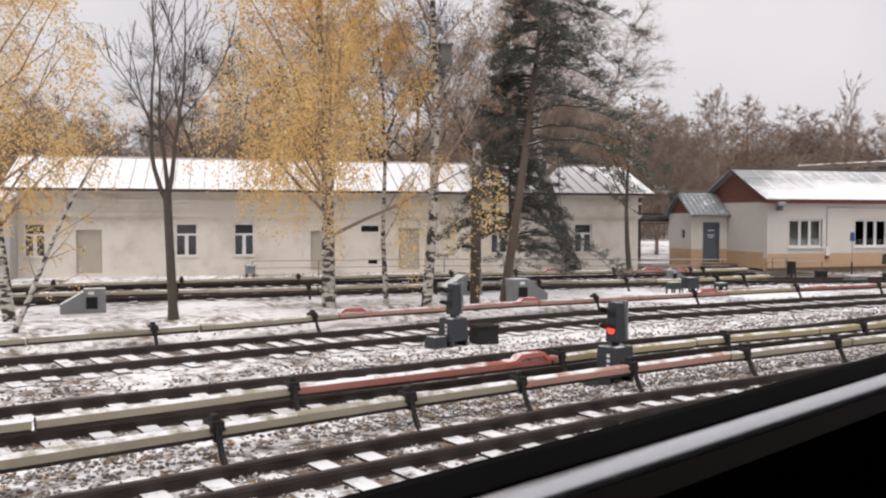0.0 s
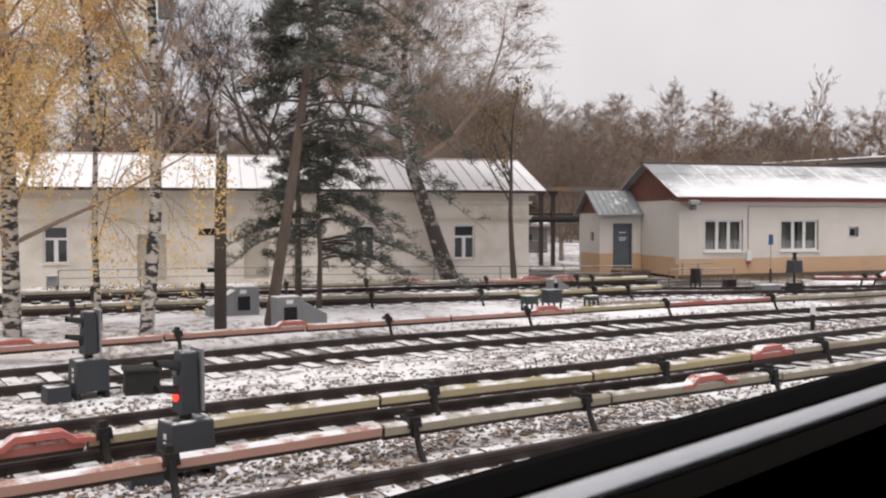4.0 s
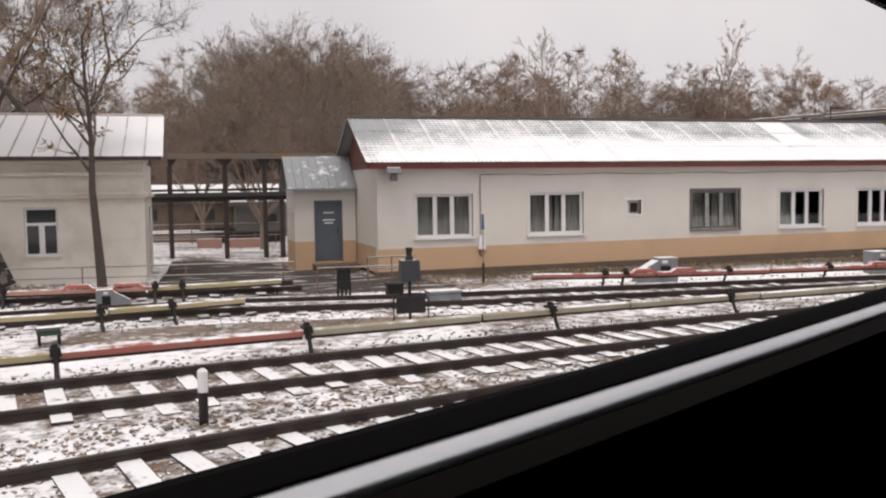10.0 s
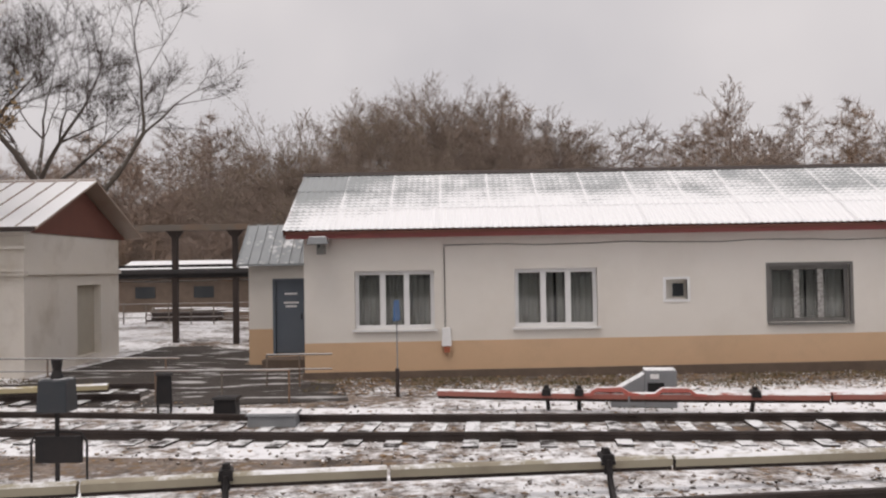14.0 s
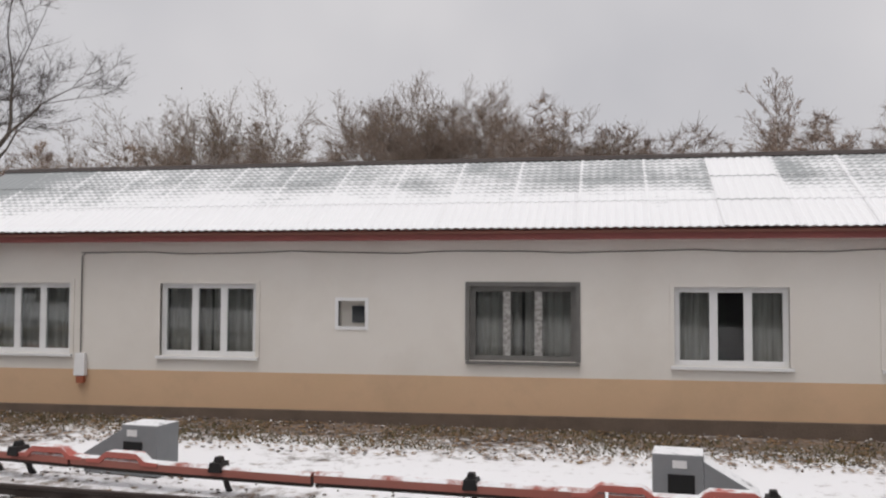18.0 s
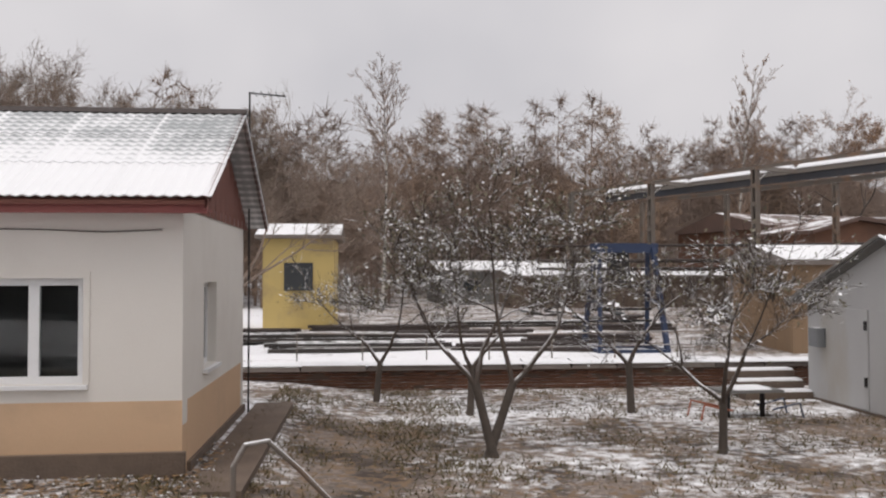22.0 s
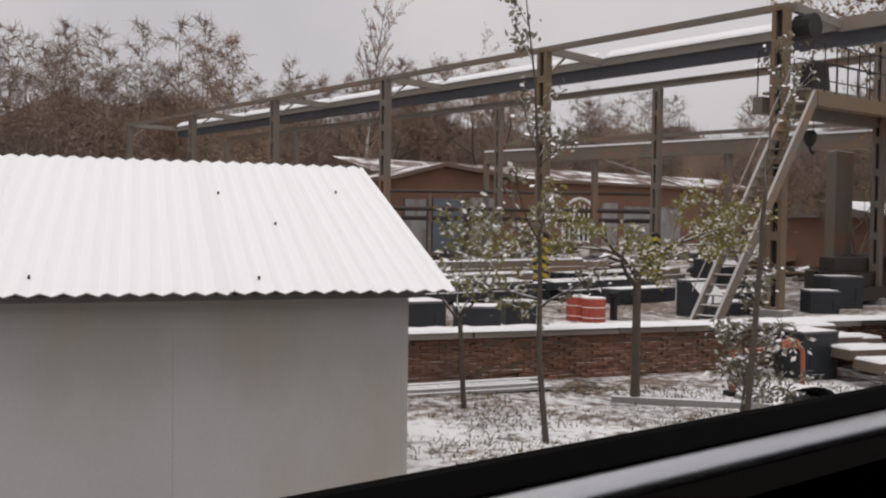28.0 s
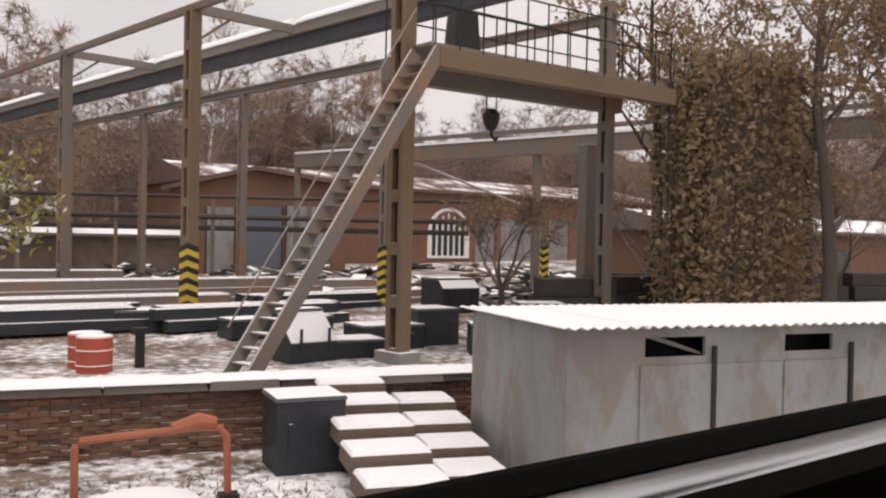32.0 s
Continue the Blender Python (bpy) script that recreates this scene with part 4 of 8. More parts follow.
def switch_lantern(x, y):
    t = thing("point_indicator", "black point indicator lantern on a thin post with a wire frame", "point indicator", (x, y, land(x, y)))
    mb = MB()
    mb.tube([(0, 0, -0.05), (0, 0, 1.0)], 0.03, 8)
    part("post", mb, BLACKIRON, t)
    mb = MB()
    mb.box(-0.19, 0.19, -0.17, 0.17, 0.92, 1.32, taper=0.02)
    part("lantern", mb, DARKSTEEL, t, bevel=0.02)
    mb = MB()
    mb.tube([(0, 0, 1.3), (0, 0, 1.42), (0, 0, 1.55)], [0.09, 0.05, 0.07], 10)
    part("chimney", mb, BLACKIRON, t)
    mb = MB()
    mb.box(-0.26, 0.30, -0.03, 0.03, 0.30, 0.62)
    part("target_box", mb, BLACKIRON, t)
    for sx in (-0.32, 0.36):
        mb = MB()
        mb.tube([(sx, 0, -0.05), (sx, 0, 0.55), (sx * 0.8, 0, 0.66), (0, 0, 0.68)], 0.014, 6)
        part("wire_guard", mb, BLACKIRON, t)
    return t


switch_lantern(28.78, 28.15)
for x, y, h, lab in ((24.86, 22.2, 0.62, "white-topped black marker stub between the rails"),):
    t = thing("marker_post", lab, "marker post", (x, y, land(x, y)))
    mb = MB()
    mb.tube([(0, 0, -0.1), (0, 0, h * 0.62)], 0.055, 10)
    part("lower_post", mb, BLACKIRON, t)
    mb = MB()
    mb.tube([(0, 0, h * 0.62), (0, 0, h), (0, 0, h + 0.03)], [0.06, 0.06, 0.03], 10)
    part("white_cap", mb, PVC, t, "white painted top")

# ---- buildings ----


def wall_with_holes(mb, axis, plane, thick, u0, u1, z0, z1, holes, mi=0):
    """A wall in the plane axis=plane that goes back by thick, from u0 to u1 and z0 to z1, with rectangular holes (u0, u1, z0, z1)."""
    us = sorted({u0, u1, *[h[0] for h in holes], *[h[1] for h in holes]})
    zs = sorted({z0, z1, *[h[2] for h in holes], *[h[3] for h in holes]})
    seen = {}

    def vert(i, j, k):
        if (i, j, k) not in seen:
            seen[i, j, k] = len(mb.v)
            w = plane + k * thick
            mb.v.append((us[i], w, zs[j]) if axis == "y" else (w, us[i], zs[j]))
        return seen[i, j, k]

    def full(i, j):
        if not (0 <= i < len(us) - 1 and 0 <= j < len(zs) - 1):
            return False
        cu, cz = (us[i] + us[i + 1]) / 2, (zs[j] + zs[j + 1]) / 2
        return not any(h[0] < cu < h[1] and h[2] < cz < h[3] for h in holes)

    def quad(*q):
        mb.f.append(tuple(vert(*c) for c in q))
        mb.m.append(mi)

    for i in range(len(us) - 1):
        for j in range(len(zs) - 1):
            if full(i, j):
                quad((i, j, 0), (i + 1, j, 0), (i + 1, j + 1, 0), (i, j + 1, 0))
                quad((i, j + 1, 1), (i + 1, j + 1, 1), (i + 1, j, 1), (i, j, 1))
                if not full(i - 1, j):
                    quad((i, j, 0), (i, j + 1, 0), (i, j + 1, 1), (i, j, 1))
                if not full(i + 1, j):
                    quad((i + 1, j, 0), (i + 1, j, 1), (i + 1, j + 1, 1), (i + 1, j + 1, 0))
                if not full(i, j - 1):
                    quad((i, j, 0), (i, j, 1), (i + 1, j, 1), (i + 1, j, 0))
                if not full(i, j + 1):
                    quad((i, j + 1, 0), (i + 1, j + 1, 0), (i + 1, j + 1, 1), (i, j + 1, 1))


def casement(parent, x0, x1, z0, z1, y, kind, lights=3, curtain=0.5):
    """A window in a wall that faces -y: frame, sashes, panes, sill, curtains behind."""
    w = thing("window", "", "")
    w.parent = parent
    fm = PVC if kind == "white" else GREYWOOD
    mb = MB()
    t = 0.09
    mb.box(x0, x1, y + 0.08, y + 0.15, z0, z0 + t)
    mb.box(x0, x1, y + 0.08, y + 0.15, z1 - t, z1)
    mb.box(x0, x0 + t, y + 0.08, y + 0.15, z0 + t, z1 - t)
    mb.box(x1 - t, x1, y + 0.08, y + 0.15, z0 + t, z1 - t)
    part("window_frame", mb, fm, w)
    n = lights
    edge = [x0 + t + (x1 - x0 - 2 * t) * k / n for k in range(n + 1)]
    for k in range(1, n):
        mb = MB()
        mb.box(edge[k] - 0.065, edge[k] + 0.065, y + 0.075, y + 0.15, z0 + t, z1 - t)
        part("mullion", mb, fm if kind == "white" else PATCHLATTICE, w)
    for k in range(n):
        mb = MB()
        mb.box(edge[k] + (0.065 if k else 0), edge[k + 1] - (0.065 if k < n - 1 else 0), y + 0.11, y + 0.118, z0 + t, z1 - t)
        ob = part("pane", mb, PANE, w)
        ob.visible_shadow = False
    mb = MB()
    mb.box(x0 - 0.06, x1 + 0.06, y - 0.07, y + 0.10, z0 - 0.055, z0 - 0.005)
    part("window_sill", mb, PVC if kind == "white" else GREYWOOD, w)
    b = 0.075
    for a0, a1, c0, c1 in ((x0 - b, x0, z0, z1 + b), (x1, x1 + b, z0, z1 + b), (x0, x1, z1, z1 + b)):
        mb = MB()
        mb.box(a0, a1, y - 0.018, y + 0.05, c0, c1)
        part("surround", mb, WHITEWASH if kind == "white" else GREYWOOD, w)
    # Shallow box behind the panes; the room's dimness comes from its dark colour.
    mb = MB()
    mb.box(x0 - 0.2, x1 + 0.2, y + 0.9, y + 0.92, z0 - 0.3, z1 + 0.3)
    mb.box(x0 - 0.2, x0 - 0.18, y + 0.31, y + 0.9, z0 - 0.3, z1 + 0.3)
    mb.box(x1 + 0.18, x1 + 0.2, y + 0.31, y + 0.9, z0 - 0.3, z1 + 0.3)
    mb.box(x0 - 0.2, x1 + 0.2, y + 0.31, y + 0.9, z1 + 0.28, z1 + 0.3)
    part("dim_room", mb, ROOMDARK, w, "shallow box behind the glass, room shade put into its colour")
    if curtain:
        for side in (0, 1):
            mb = MB()
            width = (x1 - x0) * curtain / 2
            a, m = (x0, 1) if side == 0 else (x1, -1)
            n2 = max(4, int(width / 0.05))
            pts = [(a + m * width * k / n2, y + 0.24 + 0.035 * math.sin(k * 1.9 + side)) for k in range(n2 + 1)]
            for p, q in zip(pts, pts[1:]):
                mb.face([(p[0], p[1], z0 + 0.02), (q[0], q[1], z0 + 0.02), (q[0], q[1], z1 - 0.03), (p[0], p[1], z1 - 0.03)])
            part("curtain", mb.raw("curtain", CURTAIN, True), None, w)
    return w


def pane_material():
    m = bpy.data.materials.new("window_pane_glass")
    m.use_nodes = True
    n, l = m.node_tree.nodes, m.node_tree.links
    n.clear()
    o = n.new("ShaderNodeOutputMaterial")
    mx = n.new("ShaderNodeMixShader")
    tr = n.new("ShaderNodeBsdfTransparent")
    tr.inputs[0].default_value = (0.80, 0.83, 0.84, 1)
    gl = n.new("ShaderNodeBsdfGlossy")
    gl.inputs["Roughness"].default_value = 0.03
    fr = n.new("ShaderNodeFresnel")
    fr.inputs["IOR"].default_value = 1.6
    l.new(fr.outputs[0], mx.inputs[0])
    l.new(tr.outputs[0], mx.inputs[1])
    l.new(gl.outputs[0], mx.inputs[2])
    l.new(mx.outputs[0], o.inputs[0])
    return m


PANE = pane_material()
# Dark wall colour carries the dimness of the rooms.
ROOMDARK = mat("room_wall_dimmed_in_colour", (0.26, 0.245, 0.23), 0.95, color2=(0.10, 0.09, 0.085), scale=1.5)
WIRE = mat("weathered_grey_cable", (0.16, 0.15, 0.14), 0.7)


def sheet_mesh(w, d, waves, amp, m):
    """A wavy roofing sheet of width w (x) and slope length d (y), waves across its width."""
    mb = MB()
    n = waves * 4
    for k in range(n):
        a, b = k / n, (k + 1) / n
        za, zb = amp * math.sin(a * waves * 2 * math.pi), amp * math.sin(b * waves * 2 * math.pi)
        mb.face([(a * w, 0, za), (b * w, 0, zb), (b * w, d, zb), (a * w, d, za)])
        mb.face([(b * w, 0, zb - 0.012), (a * w, 0, za - 0.012), (a * w, d, za - 0.012), (b * w, d, zb - 0.012)])
        mb.face([(a * w, 0, za - 0.012), (b * w, 0, zb - 0.012), (b * w, 0, zb), (a * w, 0, za)])
    return mb.raw("roof_sheet", m, True)


def slope_frame(x, y_low, z_low, y_high, z_high):
    """Pose of a roof slope: x along the eave, y up the slope."""
    d = Vector((0, y_high - y_low, z_high - z_low))
    return Matrix.Translation((x, y_low, z_low)) @ Matrix.Rotation(math.atan2(d.z, d.y), 4, 'X'), d.length


def office():
    """White office building with an ochre base, red gables and a snowed sheet roof."""
    x0, x1, y0, y1, ze, zr = 30.2, 50.45, 37.5, 42.7, 3.42, 4.86
    ym = (y0 + y1) / 2
    h = thing("office_building", "white plastered single-storey office with ochre base and snowy roof", "building")
    wins = [(31.36, 33.18, 1.12, 2.45, "white", 1.0), (35.02, 36.90, 1.12, 2.45, "white", 0.97), (40.82, 42.64, 1.14, 2.42, "grey", 0.97),
            (44.25, 46.06, 1.12, 2.42, "white", 0.72), (47.5, 49.26, 1.12, 2.42, "white", 0.0)]
    holes = [w[:4] for w in wins] + [(38.46, 38.95, 1.70, 2.15)]
    mb = MB()
    wall_with_holes(mb, "y", y0, 0.3, x0, x1, 0.6, ze, holes)
    part("front_wall", mb, WHITEWASH, h)
    mb = MB()
    mb.prism([(x0 - 0.003, 0.0), (x1 + 0.003, 0.0), (x1 + 0.003, 0.91), (x0 - 0.003, 0.82)], "y", y0 - 0.004, y0 - 0.0005)
    mb.box(x0, x1, y0, y0 + 0.3, 0.0, 0.599)
    part("ochre_base", mb, OCHRE, h, "ochre painted base band")
    mb = MB()
    mb.prism([(x0 - 0.05, -0.5), (x1 + 0.05, -0.5), (x1 + 0.05, 0.29), (x0 - 0.05, 0.15)], "y", y0 - 0.09, y0 - 0.004)
    part("plinth", mb, PLINTH, h, "dark damp concrete plinth")
    mb = MB()
    mb.box(x0, x1, y1 - 0.3, y1, -0.5, ze)
    part("rear_wall", mb, WHITEWASH, h)
    for xs, name, hs in ((x0, "west_wall", []), (x1 - 0.3, "east_wall", [(38.9, 39.9, 1.15, 2.35)])):
        mb = MB()
        wall_with_holes(mb, "x", xs, 0.3, y0 + 0.3, y1 - 0.3, 0.88, ze, hs)
        part(name, mb, WHITEWASH, h)
        mb = MB()
        k = -0.003 if xs == x0 else 0.003
        wall_with_holes(mb, "x", xs + k, 0.3, y0 + 0.3, y1 - 0.3, 0.1, 0.88, [])
        part("ochre_base", mb, OCHRE, h, "ochre painted base band")
    mb = MB()
    mb.box(x1 - 0.06, x1 + 0.05, y0 + 0.3, y1, -0.6, 0.1)
    part("plinth", mb, PLINTH, h)
    for a, b, c, d, kind, cur in wins:
        casement(h, a, b, c, d, y0, kind, 3, cur)
    # the small square vent window
    w = thing("window", "", "")
    w.parent = h
    mb = MB()
    for a0, a1, c0, c1 in ((38.40, 38.46, 1.64, 2.21), (38.95, 39.01, 1.64, 2.21), (38.46, 38.95, 2.15, 2.21), (38.46, 38.95, 1.64, 1.70)):
        mb.box(a0, a1, y0 - 0.02, y0 + 0.1, c0, c1)
    part("window_frame", mb, PVC, w)
    mb = MB()
    mb.box(38.46, 38.95, y0 + 0.2, y0 + 0.26, 1.70, 2.15)
    part("recess", mb, WHITEWASH, w)
    mb = MB()
    mb.box(38.66, 38.91, y0 + 0.17, y0 + 0.2, 1.76, 2.06)
    part("pane", mb, GLASS, w)
    # east side window
    w = thing("window", "", "")
    w.parent = h
    mb = MB()
    for a0, a1, c0, c1 in ((38.9, 38.97, 1.15, 2.35), (39.83, 39.9, 1.15, 2.35), (38.97, 39.83, 1.15, 1.22), (38.97, 39.83, 2.28, 2.35), (39.37, 39.44, 1.22, 2.28)):
        mb.box(x1 - 0.2, x1 - 0.13, a0, a1, c0, c1)
    part("window_frame", mb, PVC, w)
    mb = MB()
    mb.box(x1 - 0.17, x1 - 0.16, 38.97, 39.83, 1.22, 2.28)
    part("pane", mb, GLASS, w)
    mb = MB()
    mb.box(x1 - 0.1, x1 + 0.07, 38.84, 39.96, 1.09, 1.14)
    part("window_sill", mb, PVC, w)
    # gables of upright boards
    for xs, out in ((x0, -1), (x1, 1)):
        g = thing("gable", "", "")
        g.parent = h
        n = 26
        for k in range(n):
            a, b = y0 - 0.35 + (y1 - y0 + 0.7) * k / n, y0 - 0.35 + (y1 - y0 + 0.7) * (k + 1) / n
            top = lambda y: ze - 0.12 + (zr - ze + 0.08) * (1 - abs(y - ym) / (ym - y0 + 0.45))
            za, zb = top(a), top(b)
            if min(za, zb) < ze - 0.1:
                za, zb = max(za, ze - 0.1), max(zb, ze - 0.1)
            mb = MB()
            px = xs + out * 0.02 + (0.006 if k % 2 else 0) * out
            pts = [(px, a, ze - 0.14), (px, b - 0.004, ze - 0.14), (px, b - 0.004, zb), (px, a, za)]
            mb.face(pts)
            mb.face([(p[0] - out * 0.03, p[1], p[2]) for p in reversed(pts)])
            part("board", mb, REDWOOD, g)
        mb = MB()
        for s in (-1, 1):
            ya, yb = ym + s * (ym - y0 + 0.5), ym
            mb.face([(xs + out * 0.38, ya, ze - 0.20), (xs + out * 0.38, yb, zr - 0.02), (xs + out * 0.38, yb, zr + 0.14), (xs + out * 0.38, ya, ze - 0.03)])
            mb.face([(xs + out * 0.35, ya, ze - 0.20), (xs + out * 0.35, yb, zr - 0.02), (xs + out * 0.35, yb, zr + 0.14), (xs + out * 0.35, ya, ze - 0.03)])
        part("barge_board", mb, REDWOOD, g)
    # eaves
    mb = MB()
    mb.box(x0 - 0.35, x1 + 0.35, y0 - 0.36, y0 - 0.33, ze - 0.22, ze - 0.04)
    part("fascia_board", mb, REDTRIM, h, "dark red fascia board")
    mb = MB()
    mb.box(x0 - 0.35, x1 + 0.35, y0 - 0.33, y0, ze - 0.19, ze - 0.16)
    part("soffit", mb, REDTRIM, h)
    # roof of wavy sheets: thin snow high up, full snow towards the eave
    roof = thing("roof", "", "")
    roof.parent = h
    rise = (zr - ze + 0.02)
    m0, ln = slope_frame(0, y0 - 0.45, ze - 0.03, ym, zr + 0.06)
    cols, rows = 18, 3
    wx, dy = (x1 - x0 + 0.8) / cols, ln / rows
    mf = sheet_mesh(wx + 0.03, dy + 0.08, 8, 0.012, ROOF_SNOW)
    mt = sheet_mesh(wx + 0.03, dy + 0.08, 8, 0.012, ROOF_THIN)
    for r in range(rows):
        for c in range(cols):
            xx = x0 - 0.4 + c * wx
            full = 44.9 < xx < 46.0
            o = part("roof_sheet", mf if full else mt, None, roof)
            o.matrix_basis = m0 @ Matrix.Translation((xx, r * dy - 0.02, 0.02 + 0.014 * r + 0.004 * (c % 2)))
    m1, ln1 = slope_frame(0, y1 + 0.45, ze - 0.03, ym, zr + 0.06)
    mb = MB()
    mb.prism([(ym, zr), (y1 + 0.45, ze - 0.1), (y1 + 0.45, ze - 0.03), (ym, zr + 0.08)], "x", x0 - 0.4, x1 + 0.4)
    part("rear_slope", mb, ROOF_THIN, roof)
    mb = MB()
    mb.prism([(y0 - 0.42, ze - 0.12), (ym, zr), (ym, zr + 0.03), (y0 - 0.42, ze - 0.07)], "x", x0 - 0.38, x1 + 0.38)
    part("roof_deck", mb, REDWOOD, roof)
    mb = MB()
    mb.prism([(ym - 0.16, zr + 0.06), (ym + 0.16, zr + 0.06), (ym, zr + 0.16)], "x", x0 - 0.42, x1 + 0.42)
    part("ridge_cap", mb, RAIL, roof)
    # cable, conduit, meter box
    mb = MB()
    pts = [(x0 + 3.2 + k * 0.7, y0 - 0.02, 3.02 + 0.02 * math.sin(k * 1.3) - 0.012 * (k % 2)) for k in range(25)]
    mb.tube(pts, 0.009, 5)
    mb.tube([(33.42, y0 - 0.03, 1.15), (33.42, y0 - 0.03, 2.95), (33.5, y0 - 0.03, 3.02), (33.9, y0 - 0.02, 3.02)], 0.013, 6)
    part("wall_cable", mb, WIRE, h)
    mb = MB()
    mb.box(33.33, 33.56, y0 - 0.12, y0 - 0.004, 0.72, 1.14, taper=0.02)
    part("meter_box", mb, PVC, h, "small cream meter box", bevel=0.01)
    mb = MB()
    mb.box(33.38, 33.52, y0 - 0.10, y0 - 0.01, 0.58, 0.72)
    part("meter_cap", mb, RUSTRED, h)
    # floodlight at the corner
    f = thing("floodlight", "weathered white floodlight on a wall arm at the eaves", "floodlight", (30.62, y0, 3.05))
    mb = MB()
    mb.tube([(0, 0.0, -0.1), (0, -0.25, -0.12), (0, -0.45, 0.02)], 0.025, 6)
    part("arm", mb, BLACKIRON, f)
    mb = MB()
    mb.box(-0.26, 0.22, -0.62, -0.32, 0.02, 0.20, taper=0.05)
    part("housing", mb, GREYSTEEL, f, bevel=0.02)
    mb = MB()
    mb.box(-0.06, 0.12, -0.4, -0.2, -0.2, 0.02)
    part("ballast_box", mb, LAMPGREY, f)
    # porch at the west end
    p = thing("porch", "small lean-to porch with a blue steel door", "porch")
    px0, px1, py0, py1, pz, pr = 28.15, 30.17, 40.8, 42.9, 2.75, 3.72
    mb = MB()
    wall_with_holes(mb, "y", py0, 0.2, px0, px1, 0.95, pz, [(28.83, 29.68, 0.95, 2.25)])
    part("front_wall", mb, WHITEWASH, p)
    mb = MB()
    wall_with_holes(mb, "y", py0 - 0.003, 0.2, px0 - 0.003, px1, -0.2, 0.95, [(28.83, 29.68, 0.28, 0.95)])
    mb.box(px0 - 0.003, px0 + 0.2, py0 + 0.197, py1, -0.2, 0.95)
    part("ochre_base", mb, OCHRE, p)
    mb = MB()
    wall_with_holes(mb, "x", px0, 0.2, py0 + 0.2, py1, 0.95, pz, [(41.45, 41.8, 1.5, 1.9)])
    mb.box(px0, px1, py1, py1 + 0.15, -0.2, pz)
    part("side_wall", mb, WHITEWASH, p)
    mb = MB()
    mb.box(px0 + 0.08, px0 + 0.12, 41.45, 41.8, 1.5, 1.9)
    part("small_window", mb, GLASS, p)
    d = thing("door", "", "")
    d.parent = p
    mb = MB()
    mb.box(28.86, 29.65, py0 + 0.05, py0 + 0.1, 0.30, 2.22)
    part("door_leaf", mb, BLUEDOOR, d, "slate blue steel door leaf", bevel=0.01)
    mb = MB()
    for a0, a1, c0, c1 in ((28.79, 28.86, 0.28, 2.29), (29.65, 29.72, 0.28, 2.29), (28.86, 29.65, 2.22, 2.29)):
        mb.box(a0, a1, py0 - 0.02, py0 + 0.08, c0, c1)
    part("door_frame", mb, BLUEDOOR, d)
    mb = MB()
    for k, (a, w, z) in enumerate(((29.1, 0.34, 1.86), (29.08, 0.40, 1.62), (29.12, 0.30, 1.52))):
        mb.box(a, a + w, py0 + 0.043, py0 + 0.05, z, z + 0.05)
    part("sign_lettering", mb, PVC, d, "pale worn lettering bars")
    mb = MB()
    mb.tube([(29.56, py0 + 0.0, 1.2), (29.56, py0 - 0.02, 1.32), (29.56, py0 + 0.04, 1.34)], 0.014, 6)
    part("handle", mb, BLACKIRON, d)
    pm = (py0 + py1) / 2
    mb = MB()
    mb.prism([(py0, pz), (py1, pz), (pm, pr - 0.05)], "x", px0 + 0.02, px0 + 0.08)
    part("porch_gable", mb, REDWOOD, p)
    mb = MB()
    mb.prism([(py0 - 0.3, pz - 0.12), (pm, pr), (py1 + 0.3, pz - 0.12), (py1 + 0.3, pz - 0.06), (pm, pr + 0.06), (py0 - 0.3, pz - 0.06)], "x", px0 - 0.25, px1)
    part("porch_roof", mb, PORCH_ROOF, p)
    for k in range(9):
        mb = MB()
        xx = px0 - 0.22 + k * 0.27
        mm, l2 = slope_frame(xx, py0 - 0.3, pz - 0.055, pm, pr + 0.065)
        mb.box(-0.012, 0.012, 0, l2, 0, 0.03, at=mm)
        part("seam", mb, PORCH_ROOF, p)
    mb = MB()
    mb.box(28.7, 30.1, py0 - 1.0, py0 - 0.01, -0.2, 0.22)
    part("step", mb, PLINTH, p)


office()


